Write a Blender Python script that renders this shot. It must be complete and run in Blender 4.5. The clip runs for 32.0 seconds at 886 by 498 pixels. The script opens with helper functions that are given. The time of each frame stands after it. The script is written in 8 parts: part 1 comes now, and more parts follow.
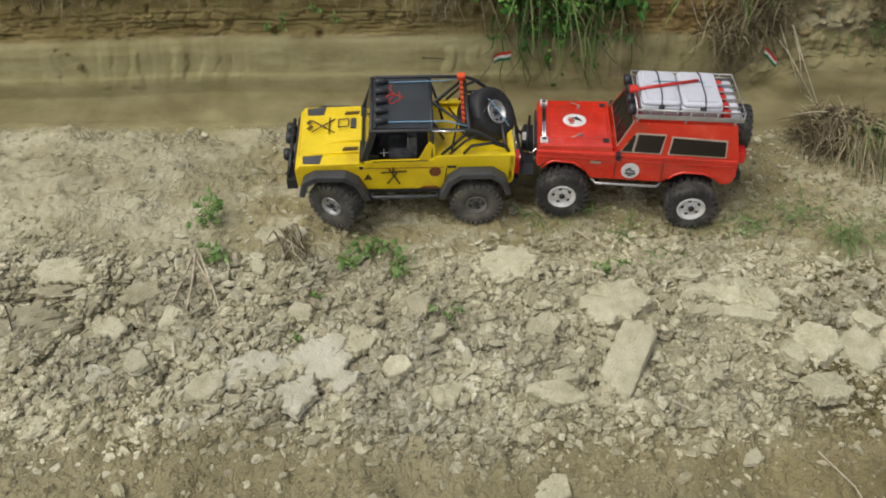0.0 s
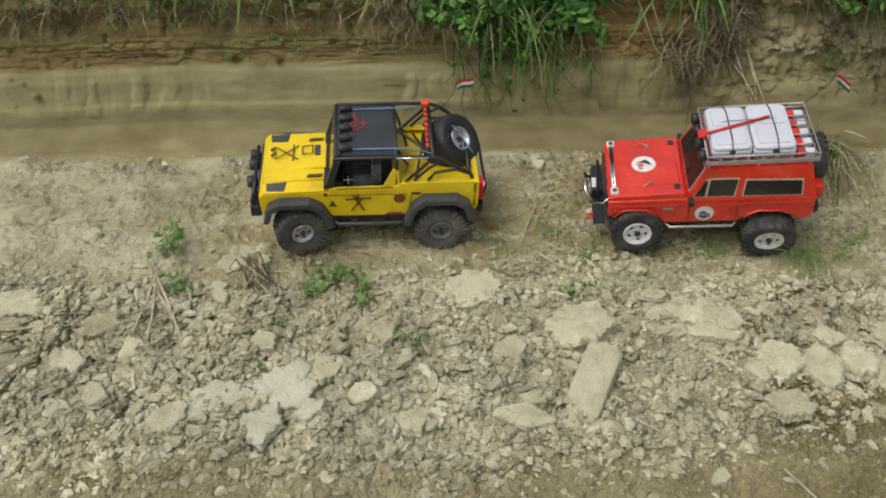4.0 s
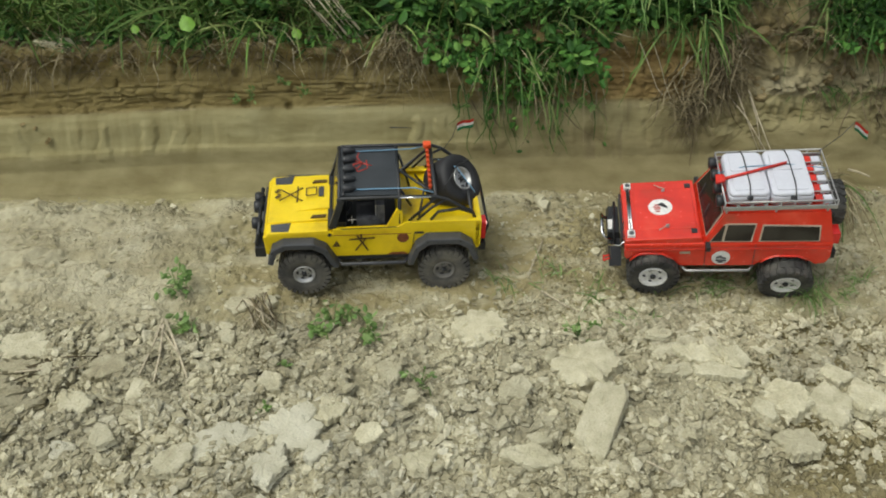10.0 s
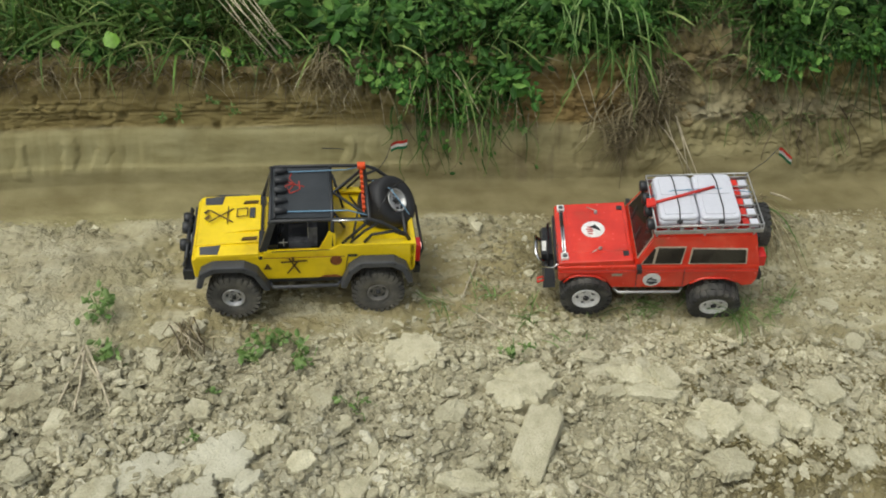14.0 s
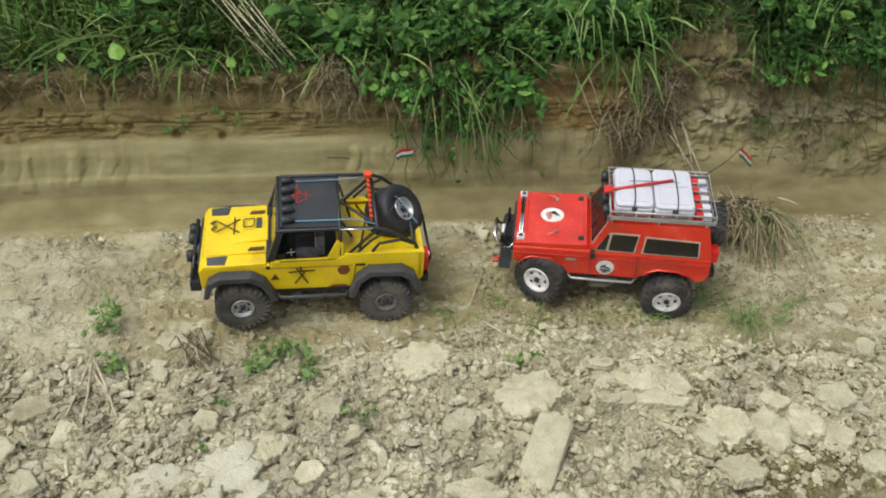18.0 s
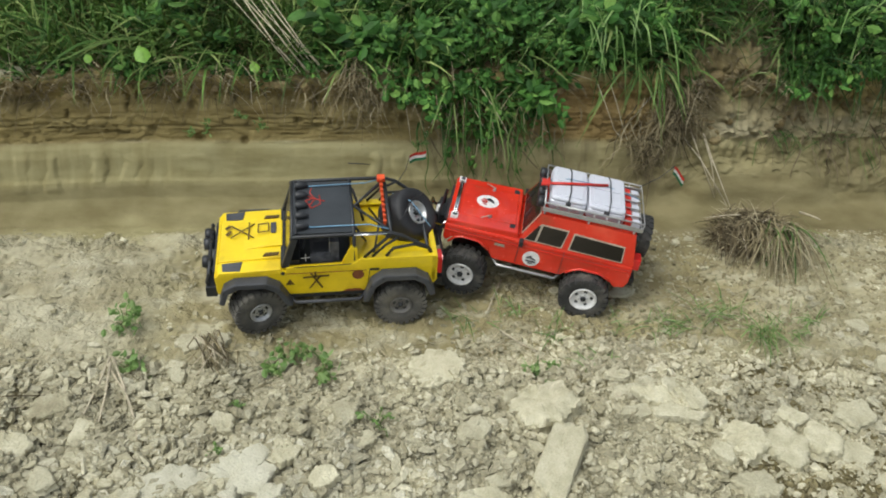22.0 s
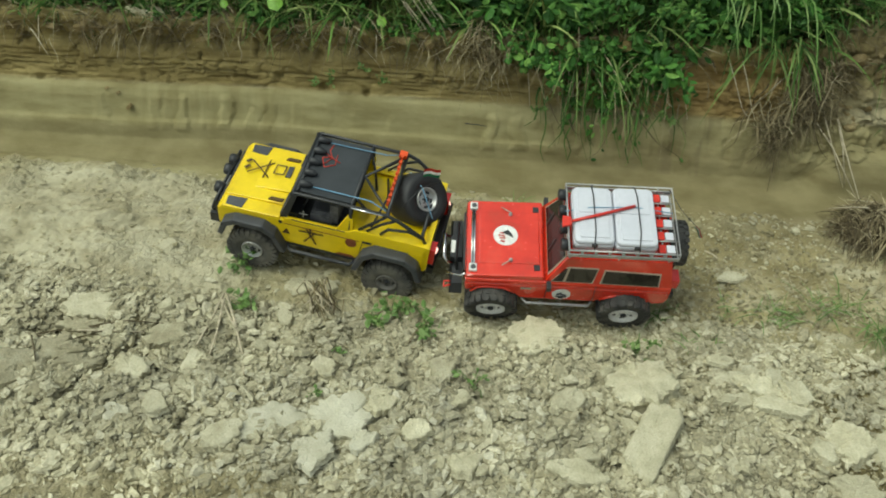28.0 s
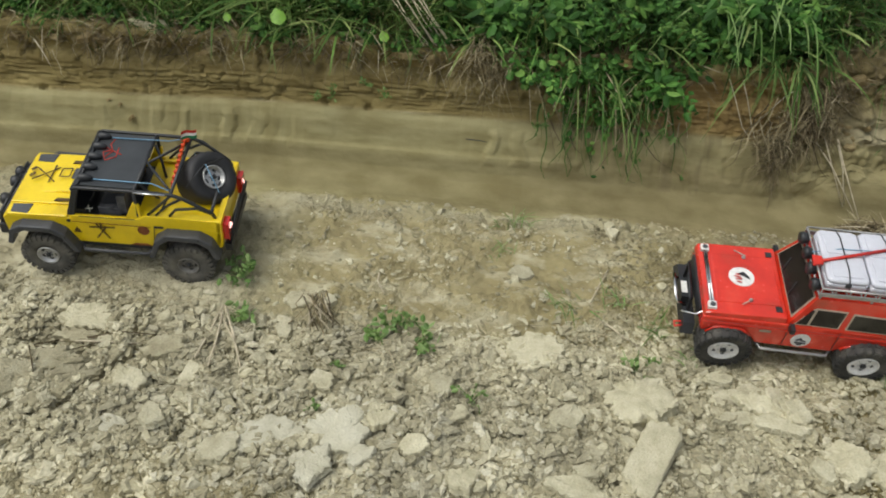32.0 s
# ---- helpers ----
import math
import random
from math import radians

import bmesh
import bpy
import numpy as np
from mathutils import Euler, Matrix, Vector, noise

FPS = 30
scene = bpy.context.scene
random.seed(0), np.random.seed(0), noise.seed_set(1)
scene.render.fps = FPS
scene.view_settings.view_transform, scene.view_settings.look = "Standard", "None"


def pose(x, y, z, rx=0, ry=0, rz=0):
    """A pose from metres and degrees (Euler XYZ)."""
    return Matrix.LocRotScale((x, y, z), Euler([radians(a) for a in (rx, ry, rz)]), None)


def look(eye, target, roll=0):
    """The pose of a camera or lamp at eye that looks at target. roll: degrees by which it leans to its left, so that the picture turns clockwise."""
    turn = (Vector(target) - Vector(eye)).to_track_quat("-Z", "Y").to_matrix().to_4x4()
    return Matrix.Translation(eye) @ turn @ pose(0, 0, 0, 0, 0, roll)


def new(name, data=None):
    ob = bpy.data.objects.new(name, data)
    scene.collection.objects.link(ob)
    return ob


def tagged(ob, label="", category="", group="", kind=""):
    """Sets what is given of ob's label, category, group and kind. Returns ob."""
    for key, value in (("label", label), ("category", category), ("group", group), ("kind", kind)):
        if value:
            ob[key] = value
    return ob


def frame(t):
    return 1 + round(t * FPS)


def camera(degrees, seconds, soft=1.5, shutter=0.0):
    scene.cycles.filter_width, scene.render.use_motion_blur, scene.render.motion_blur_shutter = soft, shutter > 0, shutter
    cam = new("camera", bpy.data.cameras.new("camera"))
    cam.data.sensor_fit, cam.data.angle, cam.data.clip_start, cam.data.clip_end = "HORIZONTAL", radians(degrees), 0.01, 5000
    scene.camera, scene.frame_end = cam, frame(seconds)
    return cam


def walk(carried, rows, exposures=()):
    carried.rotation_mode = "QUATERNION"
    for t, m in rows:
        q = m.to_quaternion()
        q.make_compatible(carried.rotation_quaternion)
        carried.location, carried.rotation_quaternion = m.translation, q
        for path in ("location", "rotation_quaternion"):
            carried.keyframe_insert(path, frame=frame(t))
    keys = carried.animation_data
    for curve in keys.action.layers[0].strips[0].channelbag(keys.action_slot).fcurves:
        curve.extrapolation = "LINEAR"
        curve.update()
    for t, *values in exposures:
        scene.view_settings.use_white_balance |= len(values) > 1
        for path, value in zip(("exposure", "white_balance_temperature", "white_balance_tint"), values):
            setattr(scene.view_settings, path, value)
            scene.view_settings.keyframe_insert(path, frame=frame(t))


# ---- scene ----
from mathutils import Quaternion
cam = camera(54.0, 32.0, soft=1.9)
walk(cam, [
    (0, pose(0.0051, -1.2455, 1.2078, 44.26, 0.86, 1.55)),
    (0.5, pose(0.0081, -1.2482, 1.2089, 45.01, 0.91, 1.45)),
    (1, pose(0.0100, -1.2482, 1.2099, 45.63, 0.41, 1.27)),
    (1.5, pose(0.0053, -1.2535, 1.2062, 46.73, 0.05, 1.69)),
    (2, pose(0.0149, -1.2509, 1.2063, 46.03, -1.31, 0.85)),
    (2.5, pose(0.0098, -1.2407, 1.2010, 44.87, -1.29, -0.51)),
    (3, pose(0.0068, -1.2465, 1.2000, 45.58, -0.33, -0.07)),
    (3.5, pose(0.0077, -1.2493, 1.1970, 46.05, -0.01, -0.74)),
    (5.5, pose(0.0025, -1.2519, 1.1965, 46.77, -0.53, -0.51)),
    (6, pose(0.0045, -1.2506, 1.2010, 47.05, -0.47, -0.35)),
    (6.5, pose(0.0030, -1.2519, 1.2021, 47.54, -0.64, -0.31)),
    (7, pose(0.0014, -1.2495, 1.2041, 47.30, -0.48, 0.12)),
    (7.5, pose(-0.0002, -1.2478, 1.2023, 47.35, -0.06, 0.21)),
    (8, pose(-0.0006, -1.2493, 1.2022, 47.73, 0.30, 0.38)),
    (8.5, pose(0.0014, -1.2483, 1.2022, 47.91, 0.17, 0.46)),
    (9, pose(-0.0003, -1.2497, 1.2027, 48.48, 0.01, 0.01)),
    (9.5, pose(0.0046, -1.2514, 1.2015, 48.85, 0.42, -0.36)),
    (10, pose(0.0113, -1.2562, 1.2038, 48.89, 0.50, -0.55)),
    (10.5, pose(0.0118, -1.2513, 1.2047, 47.83, 0.58, -1.44)),
    (11, pose(0.0104, -1.2483, 1.2061, 48.34, 0.53, -0.49)),
    (11.5, pose(0.0082, -1.2483, 1.2042, 48.99, 0.41, -1.32)),
    (12, pose(0.0067, -1.2494, 1.2029, 48.81, 0.13, -1.83)),
    (12.5, pose(0.0121, -1.2478, 1.2048, 47.96, 0.60, -2.12)),
    (13, pose(0.0063, -1.2486, 1.2047, 48.87, 0.25, -3.32)),
    (13.5, pose(0.0033, -1.2426, 1.2020, 48.42, -0.75, -3.95)),
    (14, pose(0.0018, -1.2420, 1.1961, 50.32, -2.48, -4.18)),
    (14.5, pose(0.0050, -1.2386, 1.1953, 50.78, -2.15, -4.51)),
    (16.5, pose(0.0039, -1.2391, 1.1917, 50.90, -2.45, -6.53)),
    (17, pose(0.0095, -1.2386, 1.1951, 50.93, -1.87, -6.26)),
    (17.5, pose(0.0071, -1.2374, 1.1932, 50.88, -1.94, -6.29)),
    (18, pose(-0.0024, -1.2389, 1.1907, 50.94, -1.85, -4.32)),
    (18.5, pose(-0.0049, -1.2371, 1.1959, 51.13, -2.19, -3.10)),
    (19, pose(-0.0038, -1.2365, 1.1924, 50.94, -2.53, -2.72)),
    (19.5, pose(-0.0084, -1.2296, 1.1928, 50.35, -2.08, -2.45)),
    (20, pose(-0.0040, -1.2253, 1.1929, 50.44, -1.60, -2.91)),
    (20.5, pose(-0.0030, -1.2323, 1.1888, 51.10, -1.34, -2.03)),
    (21, pose(-0.0038, -1.2375, 1.1912, 51.16, -1.58, -2.44)),
    (21.5, pose(-0.0024, -1.2419, 1.1942, 51.48, -1.78, -1.81)),
    (22, pose(-0.0012, -1.2393, 1.1934, 51.32, -2.02, -2.58)),
    (22.5, pose(-0.0018, -1.2400, 1.1920, 51.41, -1.91, -2.25)),
    (23, pose(-0.0117, -1.2376, 1.1949, 51.17, -1.42, -1.96)),
    (23.5, pose(-0.0100, -1.2385, 1.1947, 49.76, -0.80, -0.73)),
    (24, pose(-0.0103, -1.2444, 1.1994, 50.50, -0.31, 0.16)),
    (24.5, pose(-0.0094, -1.2469, 1.1996, 50.90, -0.73, 0.11)),
    (25, pose(-0.0122, -1.2486, 1.1994, 51.37, -0.99, 0.67)),
    (25.5, pose(-0.0126, -1.2442, 1.1973, 50.66, -1.15, 1.57)),
    (27.5, pose(-0.0096, -1.2452, 1.2057, 49.51, -1.75, 5.24)),
    (28, pose(-0.0079, -1.2389, 1.2026, 48.42, -1.42, 5.94)),
    (28.5, pose(-0.0088, -1.2359, 1.1967, 48.30, -1.39, 4.11)),
    (29, pose(-0.0076, -1.2396, 1.1990, 48.16, -1.51, 4.49)),
    (29.5, pose(-0.0099, -1.2426, 1.2026, 48.32, -1.64, 4.87)),
    (30, pose(-0.0074, -1.2455, 1.2043, 48.55, -1.57, 5.30)),
    (30.5, pose(-0.0073, -1.2423, 1.2026, 48.60, -1.00, 5.46)),
    (31, pose(-0.0074, -1.2408, 1.2008, 48.75, -0.88, 5.46)),
    (31.5, pose(-0.0079, -1.2413, 1.2022, 49.06, -1.55, 5.56)),
    (32, pose(-0.0101, -1.2409, 1.1998, 49.49, -1.98, 6.30)),
], exposures=[(0.0, -0.12, 6500, 10), (6.0, -0.12, 6500, 10), (8.0, -0.09, 6500, 9), (10.0, -0.03, 6500, 4), (12.0, -0.03, 6500, 5), (14.5, -0.05, 6500, 5), (16.5, 0.08, 6350, 6), (18.0, 0.14, 6400, 8), (20.0, 0.14, 6400, 9), (21.0, 0.14, 6250, 7), (22.0, 0.14, 6250, 6), (23.0, 0.14, 6500, 9), (24.0, 0.17, 6250, 9), (25.5, 0.16, 6350, 8), (27.5, 0.0, 6500, -7), (28.0, 0.0, 6500, -7), (29.0, 0.02, 6500, 7), (30.0, 0.0, 6400, 3), (31.0, 0.0, 6400, 7), (32.0, -0.01, 6450, 7)])

# ---- light: bright overcast afternoon ----
world = bpy.data.worlds.new("sky")
scene.world = world
world.use_nodes = True
wn = world.node_tree
sky = wn.nodes.new("ShaderNodeTexSky")
sky.sky_type, sky.sun_disc = "NISHITA", False
sky.sun_elevation, sky.sun_rotation = radians(64), radians(-114)
sky.air_density, sky.dust_density = 1.0, 4.0
cloud = wn.nodes.new("ShaderNodeHueSaturation")
cloud.inputs["Saturation"].default_value = 0.30
wn.links.new(sky.outputs[0], cloud.inputs["Color"])
wn.links.new(cloud.outputs[0], wn.nodes["Background"].inputs[0])
wn.nodes["Background"].inputs[1].default_value = 0.148
sun = new("sun", bpy.data.lights.new("sun", "SUN"))
sun.data.energy, sun.data.angle, sun.data.color = 1.4, radians(38), (1.0, 0.95, 0.84)
sun.matrix_world = look((-1.0, -0.45, 2.3), (0, 0, 0))


# ---- materials ----
def wire(tree, a, b):
    tree.links.new(a, b)


def surface(name, tones, rough=0.8, scale=8.0, grain=60.0, bump=0.2, metal=0.0, spread=0.12, gloss_var=0.1, coat=0.0, spec=0.5):
    """A procedural surface: tones mixed by broad noise, fine grain on top, a tone shift per object, fine relief."""
    m = bpy.data.materials.new(name)
    m.use_nodes = True
    t = m.node_tree
    b = t.nodes["Principled BSDF"]
    co = t.nodes.new("ShaderNodeTexCoord")
    info = t.nodes.new("ShaderNodeObjectInfo")
    shift = t.nodes.new("ShaderNodeVectorMath")
    shift.operation = "MULTIPLY_ADD"
    wire(t, info.outputs["Random"], shift.inputs[0])
    shift.inputs[1].default_value = (7, 5, 3)
    wire(t, co.outputs["Object"], shift.inputs[2])
    big = t.nodes.new("ShaderNodeTexNoise")
    big.inputs["Scale"].default_value, big.inputs["Detail"].default_value = scale, 6
    small = t.nodes.new("ShaderNodeTexNoise")
    small.inputs["Scale"].default_value, small.inputs["Detail"].default_value = grain, 5
    for n in (big, small):
        wire(t, shift.outputs[0], n.inputs["Vector"])
    ramp = t.nodes.new("ShaderNodeValToRGB")
    el = ramp.color_ramp.elements
    n = len(tones)
    for i, c in enumerate(tones):
        pos = 0.28 + 0.44 * i / max(1, n - 1)
        e = el[i] if i < 2 else el.new(pos)
        e.position, e.color = pos, (*c, 1)
    wire(t, big.outputs["Fac"], ramp.inputs[0])
    rnd = t.nodes.new("ShaderNodeMapRange")
    rnd.inputs[3].default_value, rnd.inputs[4].default_value = 1 - spread, 1 + spread
    wire(t, info.outputs["Random"], rnd.inputs[0])
    gr = t.nodes.new("ShaderNodeMapRange")
    gr.inputs[1].default_value, gr.inputs[2].default_value = 0.3, 0.7
    gr.inputs[3].default_value, gr.inputs[4].default_value = 1 - spread, 1 + spread
    wire(t, small.outputs["Fac"], gr.inputs[0])
    mul = t.nodes.new("ShaderNodeMath")
    mul.operation = "MULTIPLY"
    wire(t, rnd.outputs[0], mul.inputs[0])
    wire(t, gr.outputs[0], mul.inputs[1])
    col = t.nodes.new("ShaderNodeVectorMath")
    col.operation = "SCALE"
    wire(t, ramp.outputs[0], col.inputs[0])
    wire(t, mul.outputs[0], col.inputs["Scale"])
    wire(t, col.outputs[0], b.inputs["Base Color"])
    rg = t.nodes.new("ShaderNodeMapRange")
    rg.inputs[3].default_value, rg.inputs[4].default_value = max(0.02, rough - gloss_var), min(1, rough + gloss_var)
    wire(t, small.outputs["Fac"], rg.inputs[0])
    wire(t, rg.outputs[0], b.inputs["Roughness"])
    b.inputs["Metallic"].default_value = metal
    b.inputs["Coat Weight"].default_value = coat
    b.inputs["Specular IOR Level"].default_value = spec
    if bump:
        bp = t.nodes.new("ShaderNodeBump")
        bp.inputs["Strength"].default_value, bp.inputs["Distance"].default_value = bump, 0.004
        wire(t, small.outputs["Fac"], bp.inputs["Height"])
        wire(t, bp.outputs[0], b.inputs["Normal"])
    return m


def clay_ground():
    """Earth: pale dry crumbly clay, smooth damp clay in the rut, brown layered clay in the bank, by height and distance across the rut."""
    m = surface("clay_ground", [(0.275, 0.248, 0.158), (0.365, 0.335, 0.226), (0.46, 0.430, 0.308)], 0.92, 5.0, 90.0, 0.4, spread=0.12, spec=0.25)
    t = m.node_tree
    b = t.nodes["Principled BSDF"]
    base = b.inputs["Base Color"].links[0].from_socket
    att = t.nodes.new("ShaderNodeAttribute")
    att.attribute_name = "soil"
    sep = t.nodes.new("ShaderNodeSeparateColor")
    wire(t, att.outputs["Color"], sep.inputs[0])
    co = t.nodes.new("ShaderNodeTexCoord")
    stretch = t.nodes.new("ShaderNodeMapping")
    stretch.inputs["Scale"].default_value = (5.0, 6, 19)
    wire(t, co.outputs["Object"], stretch.inputs[0])
    band = t.nodes.new("ShaderNodeTexNoise")
    band.inputs["Scale"].default_value, band.inputs["Detail"].default_value = 2.2, 7
    wire(t, stretch.outputs[0], band.inputs["Vector"])

    def tone(dark, light):
        r = t.nodes.new("ShaderNodeValToRGB")
        r.color_ramp.elements[0].position, r.color_ramp.elements[1].position = 0.32, 0.68
        r.color_ramp.elements[0].color, r.color_ramp.elements[1].color = (*dark, 1), (*light, 1)
        wire(t, band.outputs["Fac"], r.inputs[0])
        return r.outputs[0]

    def over(fac, a, c):
        x = t.nodes.new("ShaderNodeMix")
        x.data_type = "RGBA"
        wire(t, fac, x.inputs[0])
        wire(t, a, x.inputs[6])
        wire(t, c, x.inputs[7])
        return x.outputs[2]
    # upright smears left by water and wheels on the smooth clay
    tall = t.nodes.new("ShaderNodeMapping")
    tall.inputs["Scale"].default_value = (19, 4, 3)
    wire(t, co.outputs["Object"], tall.inputs[0])
    smear = t.nodes.new("ShaderNodeTexNoise")
    smear.inputs["Scale"].default_value, smear.inputs["Detail"].default_value = 1.6, 6
    wire(t, tall.outputs[0], smear.inputs["Vector"])
    both = t.nodes.new("ShaderNodeMix")
    both.data_type = "FLOAT"
    where = t.nodes.new("ShaderNodeTexNoise")
    where.inputs["Scale"].default_value, where.inputs["Detail"].default_value = 3.5, 3
    wire(t, co.outputs["Object"], where.inputs["Vector"])
    amount = t.nodes.new("ShaderNodeMapRange")
    amount.inputs[1].default_value, amount.inputs[2].default_value, amount.inputs[3].default_value, amount.inputs[4].default_value = 0.46, 0.62, 0.12, 0.75
    wire(t, where.outputs["Fac"], amount.inputs[0])
    wire(t, amount.outputs[0], both.inputs[0])
    wire(t, band.outputs["Fac"], both.inputs[2])
    wire(t, smear.outputs["Fac"], both.inputs[3])
    wet = t.nodes.new("ShaderNodeValToRGB")
    wet.color_ramp.elements[0].position, wet.color_ramp.elements[1].position = 0.38, 0.64
    wet.color_ramp.elements[0].color, wet.color_ramp.elements[1].color = (0.238, 0.208, 0.098, 1), (0.335, 0.304, 0.160, 1)
    wire(t, both.outputs[0], wet.inputs[0])
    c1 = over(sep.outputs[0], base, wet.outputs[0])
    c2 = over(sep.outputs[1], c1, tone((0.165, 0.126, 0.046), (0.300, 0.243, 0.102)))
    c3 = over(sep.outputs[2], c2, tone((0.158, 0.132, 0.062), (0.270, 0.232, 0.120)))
    zone = t.nodes.new("ShaderNodeAttribute")
    zone.attribute_name = "zone"
    zs = t.nodes.new("ShaderNodeSeparateColor")
    wire(t, zone.outputs["Color"], zs.inputs[0])
    lie = t.nodes.new("ShaderNodeMapping")
    lie.inputs["Scale"].default_value = (5.0, 13.0, 5.0)
    wire(t, co.outputs["Object"], lie.inputs[0])
    patch = t.nodes.new("ShaderNodeTexNoise")
    patch.inputs["Scale"].default_value, patch.inputs["Detail"].default_value, patch.inputs["Roughness"].default_value = 1.3, 7, 0.62
    wire(t, lie.outputs[0], patch.inputs["Vector"])

    def share(lo, hi, top):
        r = t.nodes.new("ShaderNodeMapRange")
        r.inputs[1].default_value, r.inputs[2].default_value, r.inputs[3].default_value, r.inputs[4].default_value = lo, hi, 0.0, top
        wire(t, patch.outputs["Fac"], r.inputs[0])
        k = t.nodes.new("ShaderNodeMath")
        k.operation = "MULTIPLY"
        wire(t, r.outputs[0], k.inputs[0])
        wire(t, zone.outputs["Alpha"], k.inputs[1])
        return k.outputs[0]
    c3 = over(share(0.50, 0.62, 0.75), c3, tone((0.40, 0.368, 0.250), (0.52, 0.488, 0.352)))
    c3 = over(share(0.46, 0.36, 0.55), c3, tone((0.20, 0.166, 0.085), (0.29, 0.250, 0.142)))
    c4 = over(zs.outputs[2], c3, tone((0.150, 0.126, 0.058), (0.225, 0.196, 0.100)))
    cover = t.nodes.new("ShaderNodeAttribute")
    cover.attribute_name = "cover"
    cs = t.nodes.new("ShaderNodeSeparateColor")
    wire(t, cover.outputs["Color"], cs.inputs[0])
    c4 = over(cs.outputs[1], c4, tone((0.115, 0.094, 0.046), (0.20, 0.168, 0.092)))
    c4 = over(cs.outputs[2], c4, tone((0.185, 0.118, 0.040), (0.310, 0.218, 0.090)))
    c4 = over(cs.outputs[0], c4, tone((0.045, 0.034, 0.016), (0.085, 0.066, 0.034)))
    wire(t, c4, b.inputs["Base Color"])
    # fine cracks and flakes in the loose clay, fine bedding in the wall
    warp = t.nodes.new("ShaderNodeTexNoise")
    warp.inputs["Scale"].default_value, warp.inputs["Detail"].default_value = 26.0, 4
    wire(t, co.outputs["Object"], warp.inputs["Vector"])
    bent = t.nodes.new("ShaderNodeVectorMath")
    bent.operation = "MULTIPLY_ADD"
    wire(t, warp.outputs["Color"], bent.inputs[0])
    bent.inputs[1].default_value = (0.03, 0.03, 0.03)
    wire(t, co.outputs["Object"], bent.inputs[2])
    crack = t.nodes.new("ShaderNodeTexVoronoi")
    crack.feature = "DISTANCE_TO_EDGE"
    crack.inputs["Scale"].default_value = 75.0
    wire(t, bent.outputs[0], crack.inputs["Vector"])
    flake = t.nodes.new("ShaderNodeTexVoronoi")
    flake.inputs["Scale"].default_value = 130.0
    wire(t, bent.outputs[0], flake.inputs["Vector"])
    ramp = t.nodes.new("ShaderNodeMapRange")
    ramp.inputs[1].default_value, ramp.inputs[2].default_value = 0.0, 0.16
    wire(t, crack.outputs["Distance"], ramp.inputs[0])
    add = t.nodes.new("ShaderNodeMath")
    add.operation = "ADD"
    wire(t, ramp.outputs[0], add.inputs[0])
    wire(t, flake.outputs["Distance"], add.inputs[1])
    b1 = t.nodes.new("ShaderNodeBump")
    b1.inputs["Distance"].default_value = 0.0045
    wire(t, zs.outputs[0], b1.inputs["Strength"])
    wire(t, add.outputs[0], b1.inputs["Height"])
    beds = t.nodes.new("ShaderNodeMapping")
    beds.inputs["Scale"].default_value = (9, 9, 150)
    wire(t, co.outputs["Object"], beds.inputs[0])
    bed = t.nodes.new("ShaderNodeTexNoise")
    bed.inputs["Scale"].default_value, bed.inputs["Detail"].default_value = 1.0, 5
    wire(t, beds.outputs[0], bed.inputs["Vector"])
    b2 = t.nodes.new("ShaderNodeBump")
    b2.inputs["Distance"].default_value = 0.004
    wire(t, zs.outputs[1], b2.inputs["Strength"])
    wire(t, bed.outputs["Fac"], b2.inputs["Height"])
    wire(t, b1.outputs[0], b2.inputs["Normal"])
    last = b.inputs["Normal"].links[0].from_node
    wire(t, b2.outputs[0], last.inputs["Normal"])
    return m


